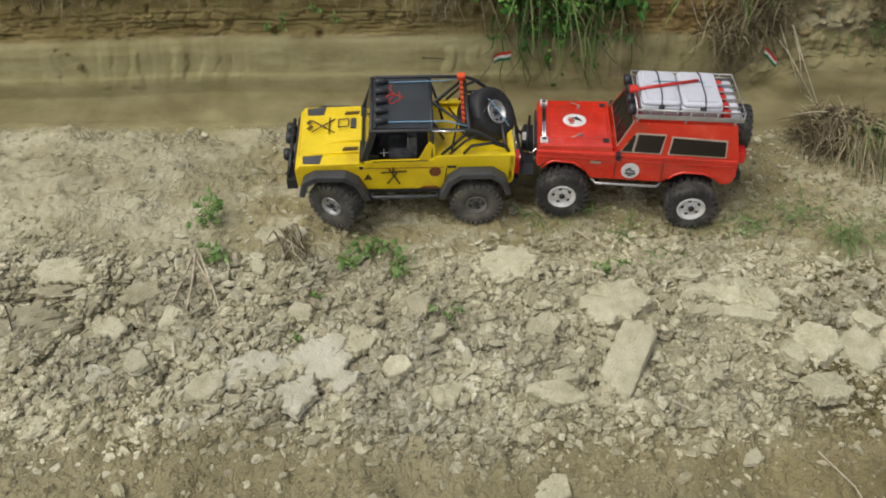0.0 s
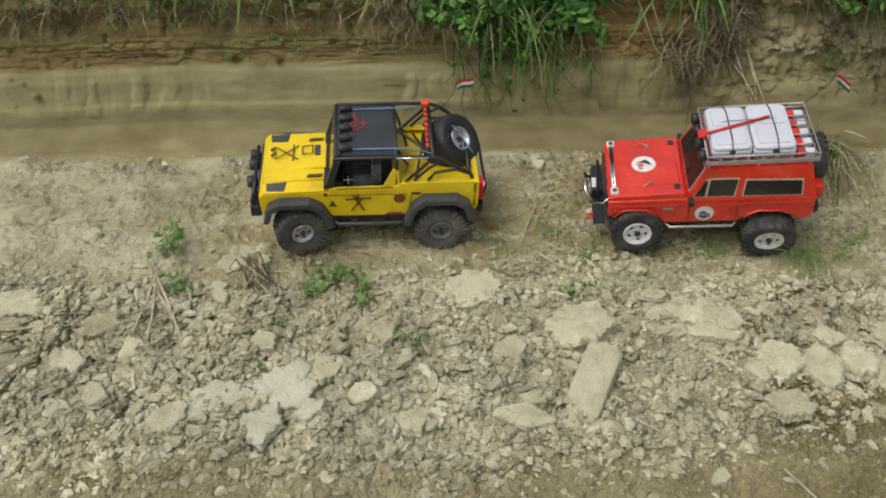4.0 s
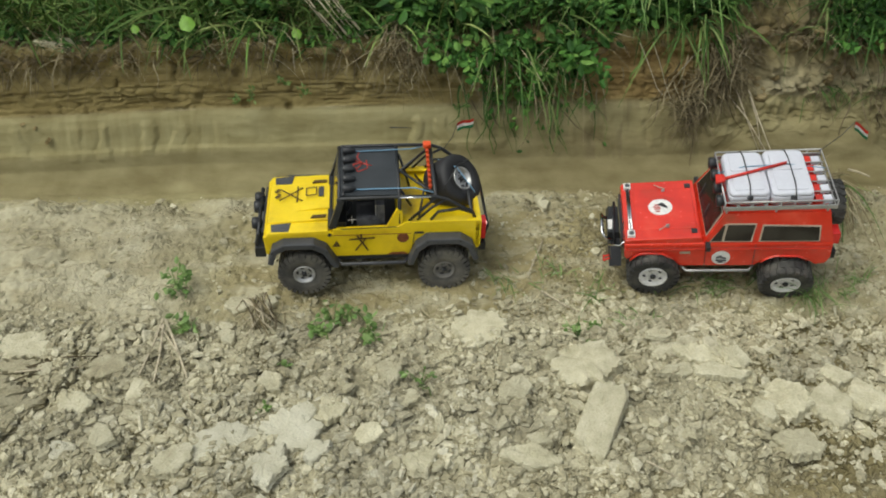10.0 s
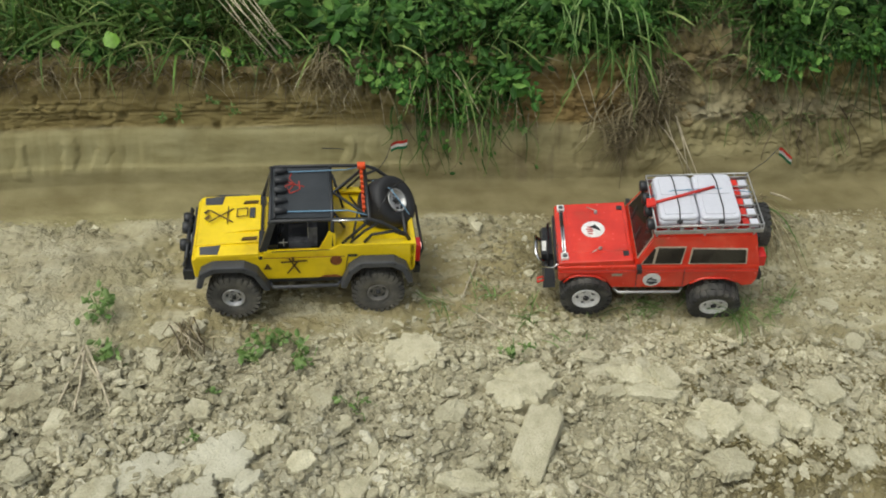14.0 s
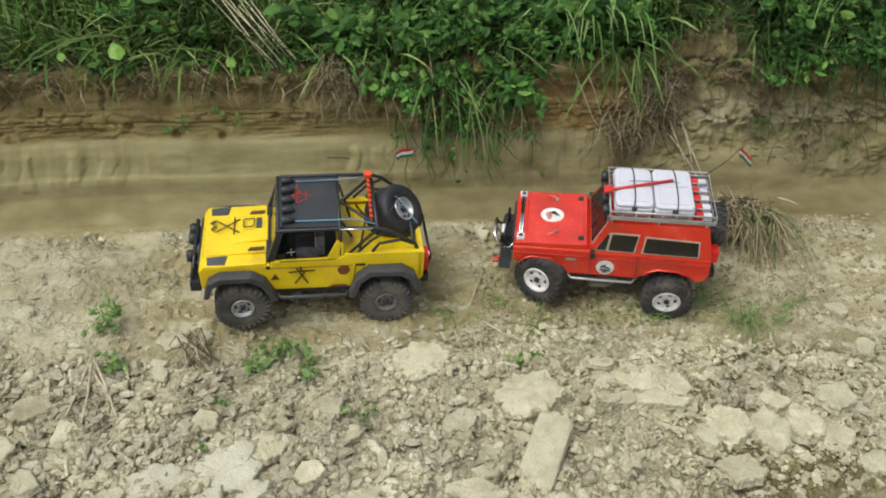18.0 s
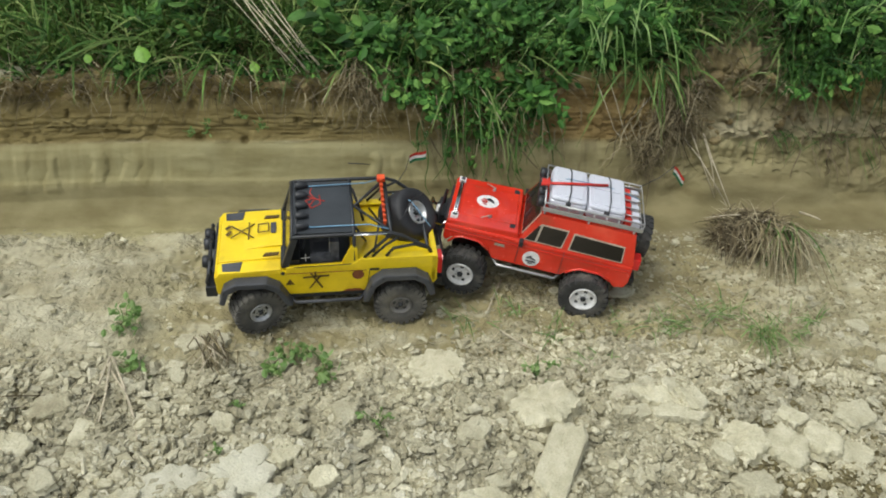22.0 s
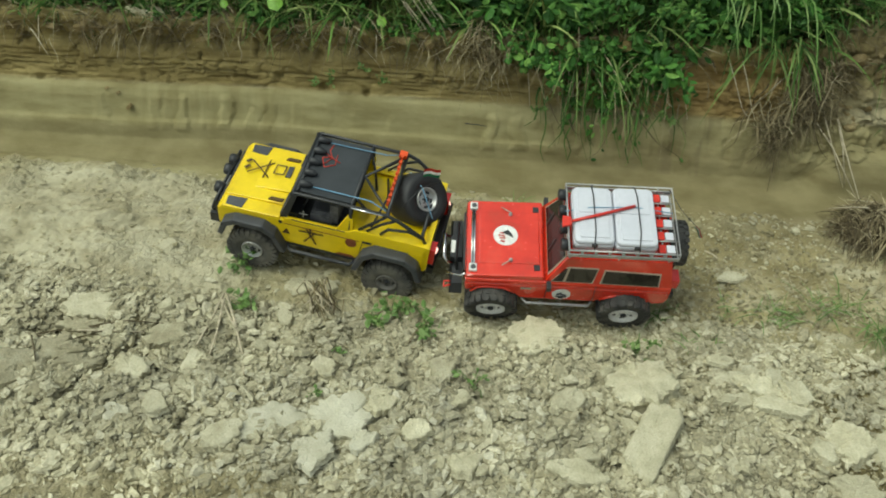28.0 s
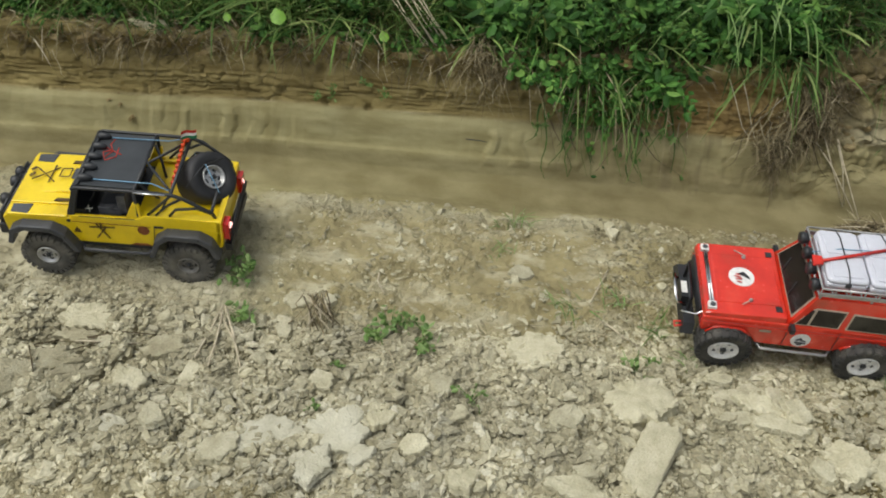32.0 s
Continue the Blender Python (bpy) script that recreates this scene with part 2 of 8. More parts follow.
def pick_tone(name, tones, rough=0.6, bump=0.0, grain=40.0, spec=0.4, broad=0.0):
    """Loose stuff: the tone varies from piece to piece."""
    m = bpy.data.materials.new(name)
    m.use_nodes = True
    t = m.node_tree
    b = t.nodes["Principled BSDF"]
    geo = t.nodes.new("ShaderNodeNewGeometry")
    ramp = t.nodes.new("ShaderNodeValToRGB")
    el = ramp.color_ramp.elements
    for i, c in enumerate(tones):
        pos = i / max(1, len(tones) - 1)
        e = el[i] if i < 2 else el.new(pos)
        e.position, e.color = pos, (*c, 1)
    wire(t, geo.outputs["Random Per Island"], ramp.inputs[0])
    co = t.nodes.new("ShaderNodeTexCoord")
    no = t.nodes.new("ShaderNodeTexNoise")
    no.inputs["Scale"].default_value, no.inputs["Detail"].default_value = grain, 5
    wire(t, co.outputs["Object"], no.inputs["Vector"])
    mr = t.nodes.new("ShaderNodeMapRange")
    mr.inputs[1].default_value, mr.inputs[2].default_value, mr.inputs[3].default_value, mr.inputs[4].default_value = 0.3, 0.7, 0.75, 1.2
    wire(t, no.outputs["Fac"], mr.inputs[0])
    sc = t.nodes.new("ShaderNodeVectorMath")
    sc.operation = "SCALE"
    wire(t, ramp.outputs[0], sc.inputs[0])
    wire(t, mr.outputs[0], sc.inputs["Scale"])
    wire(t, sc.outputs[0], b.inputs["Base Color"])
    b.inputs["Roughness"].default_value = rough
    b.inputs["Specular IOR Level"].default_value = spec
    if broad:
        # wide patches of lighter and darker stuff
        wide = t.nodes.new("ShaderNodeTexNoise")
        wide.inputs["Scale"].default_value, wide.inputs["Detail"].default_value = 5.0, 4
        wire(t, co.outputs["Object"], wide.inputs["Vector"])
        wr = t.nodes.new("ShaderNodeMapRange")
        wr.inputs[1].default_value, wr.inputs[2].default_value, wr.inputs[3].default_value, wr.inputs[4].default_value = 0.35, 0.65, 1 - broad, 1 + broad * 0.6
        wire(t, wide.outputs["Fac"], wr.inputs[0])
        s2 = t.nodes.new("ShaderNodeVectorMath")
        s2.operation = "SCALE"
        wire(t, sc.outputs[0], s2.inputs[0])
        wire(t, wr.outputs[0], s2.inputs["Scale"])
        wire(t, s2.outputs[0], b.inputs["Base Color"])
    if bump:
        bp = t.nodes.new("ShaderNodeBump")
        bp.inputs["Strength"].default_value, bp.inputs["Distance"].default_value = bump, 0.003
        wire(t, no.outputs["Fac"], bp.inputs["Height"])
        wire(t, bp.outputs[0], b.inputs["Normal"])
    return m


EARTH = clay_ground()
CLOD = surface("dry_clay", [(0.38, 0.350, 0.235), (0.46, 0.430, 0.300), (0.55, 0.520, 0.380)], 0.95, 30.0, 260.0, 0.7, spread=0.13, spec=0.2)
CRUMB = pick_tone("clay_crumbs", [(0.32, 0.292, 0.190), (0.39, 0.360, 0.242), (0.45, 0.418, 0.288), (0.55, 0.518, 0.375)], 0.95, 0.5, 220.0, 0.2, 0.3)
GRASS = pick_tone("grass_blades", [(0.026, 0.070, 0.013), (0.056, 0.130, 0.024), (0.105, 0.19, 0.042), (0.20, 0.25, 0.085)], 0.6, 0, 30.0, 0.15, 0.35)
# darker copy of the grass: the shade deep in the growth is in its colour
SHADEGRASS = pick_tone("shaded_grass_blades", [(0.012, 0.034, 0.008), (0.026, 0.066, 0.014), (0.05, 0.11, 0.024)], 0.6, 0, 30.0, 0.12, 0.3)
MEADOW = pick_tone("meadow_blades", [(0.030, 0.076, 0.014), (0.066, 0.142, 0.026), (0.125, 0.215, 0.046), (0.24, 0.29, 0.095)], 0.6, 0, 30.0, 0.15, 0.45)
LEAF = pick_tone("leaves", [(0.018, 0.054, 0.010), (0.038, 0.110, 0.018), (0.070, 0.17, 0.030), (0.16, 0.28, 0.06)], 0.55, 0, 60.0, 0.16, 0.4)
CHALK = pick_tone("pale_chips", [(0.38, 0.352, 0.245), (0.47, 0.442, 0.32), (0.58, 0.552, 0.425)], 0.95, 0.5, 220.0, 0.2, 0.2)
FRONT = pick_tone("brown_grit", [(0.205, 0.178, 0.102), (0.25, 0.220, 0.130), (0.285, 0.252, 0.154), (0.36, 0.325, 0.212)], 0.95, 0.5, 220.0, 0.2, 0.3)
STRATA = surface("layered_clay", [(0.25, 0.225, 0.145), (0.34, 0.312, 0.208), (0.43, 0.400, 0.282)], 0.95, 30.0, 260.0, 0.8, spread=0.15, spec=0.2)
CHIP = surface("clay_chips", [(0.32, 0.295, 0.195), (0.40, 0.372, 0.255), (0.50, 0.470, 0.335)], 0.95, 1.1, 6.0, 0.0, spread=0.15, spec=0.2)
FLAKE = pick_tone("clay_flakes", [(0.30, 0.272, 0.176), (0.38, 0.350, 0.236), (0.45, 0.418, 0.292), (0.53, 0.498, 0.365)], 0.95, 0.6, 160.0, 0.2, 0.25)
CLAYBIT = pick_tone("pressed_clay_bits", [(0.27, 0.242, 0.142), (0.33, 0.300, 0.185), (0.40, 0.368, 0.245)], 0.95, 0.4, 160.0, 0.2, 0.25)
LIGHTLEAF = pick_tone("light_leaf", [(0.13, 0.27, 0.03), (0.17, 0.32, 0.045)], 0.5, 0, 60.0, 0.3)
SPRIG = pick_tone("fresh_sprigs", [(0.075, 0.15, 0.03), (0.13, 0.22, 0.055), (0.21, 0.30, 0.105)], 0.5, 0, 60.0, 0.3)
ROOT = pick_tone("brown_roots", [(0.055, 0.042, 0.022), (0.13, 0.104, 0.058), (0.24, 0.195, 0.115)], 0.85, 0, 60.0, 0.3)
DRY = pick_tone("dry_stalks", [(0.42, 0.365, 0.255), (0.58, 0.52, 0.39)], 0.8, 0, 90.0, 0.3)
STRAW = pick_tone("dry_straw", [(0.11, 0.088, 0.045), (0.27, 0.225, 0.125), (0.46, 0.405, 0.265)], 0.8, 0, 60.0, 0.3)
ASHEN = surface("ashen_clay", [(0.42, 0.398, 0.290), (0.51, 0.488, 0.372), (0.59, 0.570, 0.452)], 0.95, 26.0, 300.0, 0.8, spread=0.08, spec=0.2)
PALE = surface("pale_dry_clay", [(0.42, 0.390, 0.262), (0.52, 0.486, 0.340), (0.60, 0.566, 0.415)], 0.95, 40.0, 300.0, 0.8, spread=0.10, spec=0.2)


# ---- ground: one sheet, swept along a profile across the rut ----
def lattice(seed):
    return np.random.RandomState(seed).rand(256, 256)


LATS = [lattice(s) for s in range(8)]


def vnoise(x, y, k=0):
    """Smooth value noise on arrays, 0 to 1."""
    a = LATS[k % 8]
    xi, yi = np.floor(x).astype(int), np.floor(y).astype(int)
    u, v = x - xi, y - yi
    u, v = u * u * (3 - 2 * u), v * v * (3 - 2 * v)
    g = lambda i, j: a[(xi + i) % 256, (yi + j) % 256]
    return (g(0, 0) * (1 - u) + g(1, 0) * u) * (1 - v) + (g(0, 1) * (1 - u) + g(1, 1) * u) * v


def fbm(x, y, k=0, octaves=4):
    s, amp, tot = 0, 1.0, 0.0
    for o in range(octaves):
        s = s + amp * vnoise(x * 2 ** o, y * 2 ** o, k + o)
        tot += amp
        amp *= 0.55
    return s / tot


def cells(x, y, k=0):
    """Distance to the nearest and second nearest of jittered points, and a value per cell."""
    xi, yi = np.floor(x).astype(int), np.floor(y).astype(int)
    d1 = np.full(x.shape, 9.0)
    d2 = np.full(x.shape, 9.0)
    val = np.zeros(x.shape)
    for i in (-1, 0, 1):
        for j in (-1, 0, 1):
            px = xi + i + LATS[k % 8][(xi + i) % 256, (yi + j) % 256]
            py = yi + j + LATS[(k + 1) % 8][(xi + i) % 256, (yi + j) % 256]
            d = np.hypot(px - x, py - y)
            near = d < d1
            d2 = np.where(near, d1, np.minimum(d2, d))
            val = np.where(near, LATS[(k + 2) % 8][(xi + i) % 256, (yi + j) % 256], val)
            d1 = np.where(near, d, d1)
    return d1, d2, val


PROFILE = [(-60, -0.5), (-12, -0.2), (-3, -0.06), (-1.3, -0.035), (-0.62, -0.03), (-0.50, -0.022), (-0.43, -0.002), (-0.25, 0.004), (-0.14, -0.004),
           (-0.06, -0.012), (0.0, -0.012), (0.15, -0.014), (0.27, -0.006), (0.31, -0.009), (0.36, -0.018), (0.425, -0.016), (0.447, -0.002),
           (0.458, 0.022), (0.468, 0.030), (0.478, 0.055), (0.487, 0.085), (0.497, 0.104), (0.512, 0.112), (0.522, 0.128), (0.530, 0.17),
           (0.541, 0.225), (0.556, 0.250), (0.60, 0.262), (0.8, 0.29), (1.5, 0.42), (4, 0.7), (14, 1.2), (60, 2.0)]


def bank_shift(x):
    """How far the bank's line moves from the camera along x."""
    return 0.026 * x + 0.018 * (fbm(x * 1.7 + 9, x * 0 + 3.3, 2, 2) - 0.5) * 2


def clean(lo, hi, v):
    q = np.clip((v - lo) / (hi - lo), 0, 1)
    return q * q * (3 - 2 * q)


def make_ground():
    prof = np.array(PROFILE, float)
    arc = np.concatenate([[0], np.cumsum(np.hypot(*np.diff(prof, axis=0).T))])
    at = lambda y: np.interp(y, prof[:, 0], arc)
    fine = np.concatenate([np.arange(at(-0.98), at(0.30), 0.0042), np.arange(at(0.30), at(0.56), 0.0028), np.arange(at(0.56), at(0.88), 0.0045)])
    v = np.concatenate([at(np.array([-60, -30, -15, -8, -5, -3.5, -2.5, -2, -1.6, -1.3, -1.1])), fine, at(np.array([0.92, 1.0, 1.2, 1.5, 2, 3, 5, 9, 16, 30, 60]))])
    xf = np.arange(-1.62, 1.72, 0.0042)
    side = np.array([1.8, 2, 2.4, 3, 4, 6, 10, 18, 32, 60])
    xs = np.concatenate([-side[::-1], xf, side])
    Y = np.interp(v, arc, prof[:, 0])
    Z = np.interp(v, arc, prof[:, 1])
    # soften the corners of the profile
    ker = np.array([1, 2, 1]) / 4
    inner = slice(14, len(v) - 16)
    Y[inner] = np.convolve(Y, ker, "same")[inner]
    Z[inner] = np.convolve(Z, ker, "same")[inner]
    ny, nz = -np.gradient(Z, v), np.gradient(Y, v)
    X, Yg = np.meshgrid(xs, Y)
    Zg = np.repeat(Z[:, None], len(xs), 1)
    NY, NZ = np.repeat(ny[:, None], len(xs), 1), np.repeat(nz[:, None], len(xs), 1)
    V = np.repeat(v[:, None], len(xs), 1)
    near = clean(-1.7, -1.4, X) * (1 - clean(1.5, 1.8, X)) * clean(-1.3, -0.9, Yg) * (1 - clean(0.84, 1.0, Yg))
    rub = clean(-0.53, -0.40, Yg + 0.13 * (fbm(X * 5, Yg * 5, 1) - 0.5) + 0.05 * (fbm(X * 18, Yg * 18, 3) - 0.5)) * (1 - clean(-0.12, -0.05, Yg + 0.06 * (fbm(X * 4, Yg * 4, 4) - 0.5)))
    edge = np.exp(-((Yg - 0.275 - 0.07 * (fbm(X * 4, X * 0 + 3, 1) - 0.5)) / 0.03) ** 2) * 0.8 * clean(0.35, 0.6, fbm(X * 6 + 2, Yg * 6, 4))
    loose = np.clip(rub + edge, 0, 1)
    floor_ = clean(0.29, 0.345, Yg + 0.11 * (fbm(X * 5, Yg * 7, 2) - 0.5) + 0.05 * (fbm(X * 21, Yg * 21, 5) - 0.5)) * (1 - clean(0.505, 0.515, Yg))
    wall = clean(0.505, 0.515, Yg)
    front = 1 - clean(-0.54, -0.41, Yg + 0.13 * (fbm(X * 5, Yg * 5, 1) - 0.5) + 0.05 * (fbm(X * 18, Yg * 18, 3) - 0.5))
    # relief
    d1, d2, val = cells(X * 55, V * 55, 1)
    e1, e2, val2 = cells(X * 22 + 5, V * 22, 4)
    crumb = np.minimum((d2 - d1) * 2.2, 1) * (0.3 + 0.7 * val)
    lump = np.minimum((e2 - e1) * 2.6, 1) * val2
    h = loose * (0.007 * crumb + 0.010 * lump + 0.018 * (fbm(X * 9, V * 9, 3) - 0.5) - 0.004)
    # broken layers of dry clay: small terraces with sharp edges
    warp = 0.05 * fbm(X * 30, V * 30, 5)
    def terrace(scale, steps, k):
        f = fbm(X * scale + warp * 9, V * scale * 1.25 + warp * 7, k, 3) * steps
        return (np.floor(f) + clean(0.0, 0.30, f - np.floor(f)) - 0.5 * (f - np.floor(f))) / steps - 0.5
    h += loose * (0.050 * terrace(13, 9, 2) + 0.022 * terrace(34, 7, 6))
    h += (1 - floor_) * (1 - wall) * (1 - front) * (1 - loose) * (0.030 * terrace(12, 8, 2) + 0.012 * terrace(34, 7, 6))
    flaky = clean(0.36, 0.52, fbm(X * 8 + 3, V * 8, 6))
    firm = (1 - loose) * (1 - floor_) * (1 - wall) * (1 - front)
    west = 1 - clean(-0.55, -0.36, X)
    h += firm * (flaky * (1 - 0.6 * west) * (0.0060 * crumb + 0.010 * lump) + 0.012 * (fbm(X * 12, V * 12, 5) - 0.5))

    def ply(sx, sv, steps, k):
        """Thin plies of clay that lie along the track."""
        f = fbm(X * sx + warp * 6, V * sv + warp * 10, k, 3) * steps
        return (np.floor(f) + clean(0.0, 0.22, f - np.floor(f)) - 0.45 * (f - np.floor(f))) / steps - 0.5
    h += (firm * (0.25 + 0.75 * west) + 0.6 * np.clip(rub, 0, 1) * (1 - clean(-0.62, -0.45, X))) * (0.034 * ply(5.0, 17, 8, 3) + 0.014 * ply(15, 42, 6, 1))
    # hollows and pits between the clods
    q1, q2, qv = cells(X * 30 + 7, V * 30 + 2, 6)
    h -= loose * 0.012 * (1 - clean(0.10, 0.42, q1)) * (qv > 0.62) * clean(0.40, 0.60, fbm(X * 7 + 1, V * 7, 5))
    h += front * (0.024 * (fbm(X * 5, V * 7, 6) - 0.5) + 0.004 * crumb * val2 + 0.006 * lump + 0.016 * (fbm(X * 24, V * 24, 1) - 0.5) + 0.015 * (fbm(X * 62, V * 62, 3, 3) - 0.5))
    h += floor_ * (0.0035 * (fbm(X * 5, V * 18, 2) - 0.5) + 0.006 * (fbm(X * 30, V * 7, 1, 3) - 0.5) * clean(0.44, 0.47, Yg) + 0.003 * (fbm(X * 20, V * 20, 1, 3) - 0.5))
    # layered clay in the upper bank: thin bedding lines, short breaks between them, a few upright cracks
    kept = 1 - 0.8 * clean(0.60, 0.70, X)
    seams = np.zeros_like(X)
    for k, (zl, deep) in enumerate(((0.118, 0.6), (0.126, 1.0), (0.134, 0.7), (0.143, 1.1), (0.151, 0.8), (0.161, 1.0), (0.172, 0.6), (0.190, 0.5), (0.212, 0.4))):
        line = zl + 0.005 * (fbm(X * 5 + 11 * k, X * 0 + k, k, 3) - 0.5) + 0.004 * (fbm(X * 24 + 3 * k, X * 0 + 2 * k, k + 1, 2) - 0.5)
        seams = np.maximum(seams, deep * np.exp(-((Zg - line) / 0.0024) ** 2) * clean(0.47, 0.60, fbm(X * 17 + 5 * k, X * 0 + 7.7 * k, k + 2, 3)))
    cx1, cx2, cv = cells(X * 26 + 1.6 * fbm(X * 14, V * 30, 3), V * 62, 2)
    chink = (1 - clean(0.0, 0.13, cx2 - cx1)) * clean(0.42, 0.58, fbm(X * 6 + 2, V * 14, 7)) * (1 - clean(0.158, 0.178, Zg))
    split = np.zeros_like(X)
    for k in range(34):
        xk = -1.35 + 2.0 * k / 33 + 0.05 * (LATS[2][k, 7] - 0.5)
        z0 = 0.150 + 0.045 * LATS[3][k, 9]
        top = z0 + 0.025 + 0.045 * LATS[4][k, 2]
        bend = 0.012 * (fbm(Zg * 110 + k, Zg * 0 + k, k, 2) - 0.5) * 2
        split = np.maximum(split, (LATS[5][k, 4] > 0.3) * np.exp(-((X - xk - bend) / 0.0030) ** 2) * clean(z0, z0 + 0.01, Zg) * (1 - clean(top - 0.01, top, Zg)))
    h += wall * (-0.007 * seams * kept - 0.009 * chink * kept - 0.018 * split * kept + 0.004 * (cv - 0.5) * kept * (1 - clean(0.158, 0.178, Zg)) + 0.018 * (fbm(X * 7, V * 14, 0) - 0.5) + 0.008 * (fbm(X * 40, V * 46, 3) - 0.5) + 0.002 * crumb)
    # runnels washed down the worn stretch
    h += clean(0.64, 0.74, X) * clean(0.45, 0.48, Yg) * (1 - clean(0.62, 0.7, Yg)) * (0.030 * (fbm(X * 20, V * 3.5, 6) - 0.5) + 0.012 * (fbm(X * 50, V * 12, 1) - 0.5))
    worn = clean(0.58, 0.70, X) * clean(0.43, 0.47, Yg)
    pit1, pit2, pitv = cells(X * 24 + 9, V * 24, 3)
    h += worn * (0.030 * (fbm(X * 11, V * 11, 4) - 0.5) + 0.020 * (fbm(X * 32, V * 32, 2) - 0.5) + 0.006 * crumb - 0.014 * (1 - clean(0.08, 0.34, pit1)) * (pitv > 0.7))
    # a ragged lip of matted earth with a hollow under it, a few dark holes
    h += wall * (0.018 * np.exp(-((Zg - 0.247) / 0.011) ** 2) - 0.015 * np.exp(-((Zg - 0.205) / 0.020) ** 2)) * (0.2 + 1.5 * fbm(X * 6 + 4, V * 0 + 2.5, 3))
    p1, p2, pv = cells(X * 19, V * 19 + 3, 5)
    h -= wall * 0.016 * (1 - clean(0.08, 0.26, p1)) * (pv > 0.86)
    h += wall * clean(0.35, 0.6, X) * (0.05 * (fbm(X * 6, V * 9, 7) - 0.4) + 0.010 * crumb + clean(0.55, 0.7, X) * (0.022 * lump + 0.030 * (fbm(X * 18, V * 18, 2) - 0.5) - 0.02 * clean(0.5, 0.7, fbm(X * 11, V * 13, 4))))
    h -= 0.024 * np.exp(-((Yg + 0.06) / 0.05) ** 2) * clean(-0.12, 0.02, X) * (1 - clean(0.30, 0.5, X))
    h -= 0.030 * wall * np.exp(-((X + 0.83) / 0.06) ** 2 - ((Zg - 0.215) / 0.020) ** 2)
    # row of upright scoops scraped out of the smooth wall
    sc = X * 30 + 1.6 * fbm(X * 12, Zg * 14, 3)
    si = np.floor(sc).astype(int)
    scoop = LATS[3][si % 256, 11] * (0.55 + 0.45 * clean(0.0, 0.22, np.minimum(sc - si, 1 - (sc - si))))
    band_ = clean(0.020, 0.034, Zg + 0.012 * LATS[4][si % 256, 5]) * (1 - clean(0.078, 0.096, Zg + 0.02 * (fbm(X * 15, X * 0, 1) - 0.5)))
    h += (Yg > 0.44) * (Zg < 0.112) * band_ * (0.010 * (scoop - 0.35)) * clean(-1.1, -0.9, X) * (1 - clean(0.5, 0.7, X)) * clean(0.32, 0.5, fbm(X * 3 + 8, X * 0 + 1.5, 6, 2))
    # pressed ridge where the wall meets the rut, faint wheel scores above it
    h += (Yg > 0.44) * (0.0045 * np.exp(-((Zg - 0.030) / 0.006) ** 2)) * (Zg < 0.112) * (1 - 0.8 * clean(0.1, 0.3, X))
    h -= 0.055 * wall * np.exp(-((X - 0.685) / 0.040) ** 2 - ((Zg - 0.215) / 0.028) ** 2)
    # crevices and hollows in the rubble
    def groove(a, b, wide, deep):
        ax, ay, bx, by = *a, *b
        u = np.clip(((X - ax) * (bx - ax) + (Yg - ay) * (by - ay)) / ((bx - ax) ** 2 + (by - ay) ** 2), 0, 1)
        wob = 0.010 * (fbm(X * 25, Yg * 25, 4) - 0.5)
        return deep * np.exp(-((np.hypot(X - ax - u * (bx - ax), Yg - ay - u * (by - ay)) + wob) / wide) ** 2)
    h -= groove((-0.743, -0.365), (-0.639, -0.250), 0.0090, 0.034) + groove((-0.722, -0.313), (-0.650, -0.205), 0.008, 0.026)
    h -= groove((-0.520, -0.400), (-0.505, -0.360), 0.016, 0.022) + groove((-0.86, -0.212), (-0.73, -0.205), 0.012, 0.012) + groove((-0.80, -0.24), (-0.72, -0.225), 0.009, 0.014)
    h -= groove((-0.395, -0.415), (-0.22, -0.405), 0.007, 0.016) + groove((0.225, -0.275), (0.31, -0.255), 0.008, 0.014)
    # washed, uneven foot of the bank beside the roots
    h += floor_ * clean(0.12, 0.3, X) * clean(0.42, 0.46, Yg) * (0.018 * (fbm(X * 16, V * 4, 7) - 0.5) + 0.008 * (fbm(X * 45, V * 30, 2) - 0.5))
    h += floor_ * (1 - clean(0.42, 0.45, Yg)) * 0.005 * (fbm(X * 24, V * 30, 4) - 0.5)
    # swells and dips of the track
    for cx, cy, sx, sy, up in ((-0.29, 0.09, 0.07, 0.13, 0.010), (0.015, 0.03, 0.06, 0.06, 0.009), (0.43, 0.13, 0.09, 0.15, -0.013), (0.20, 0.05, 0.06, 0.08, 0.006), (0.66, 0.0, 0.07, 0.07, -0.007),
                               (-0.47, 0.20, 0.08, 0.06, 0.015), (-0.88, 0.08, 0.12, 0.13, 0.016), (-0.62, 0.17, 0.08, 0.06, 0.014), (-0.215, 0.0, 0.035, 0.05, -0.012), (0.385, 0.055, 0.055, 0.05, -0.010)):
        h += up * np.exp(-((X - cx) / sx) ** 2 - ((Yg - cy) / sy) ** 2)
    h *= near
    Z0, Yp = Zg, Yg
    Yg = Yg + NY * h + bank_shift(X) * clean(0.30, 0.45, Yg) * near
    Zg = Zg + NZ * h + 0.11 * clean(0.53, 0.80, Yg) * (1 - clean(1.3, 4.0, Yg)) * clean(0.62, 0.74, X) * (1 - clean(0.95, 1.1, X)) * (1 + 0.5 * (fbm(X * 14, V * 14, 2) - 0.5) + 0.06 * crumb)
    spill = clean(0.67, 0.76, X) * (1 - clean(0.98, 1.10, X)) * near
    heap = (Yp - 0.40) * 0.95 + 0.030 * (fbm(X * 9, V * 9, 6) - 0.5) + 0.010 * (fbm(X * 30, V * 30, 2) - 0.5)
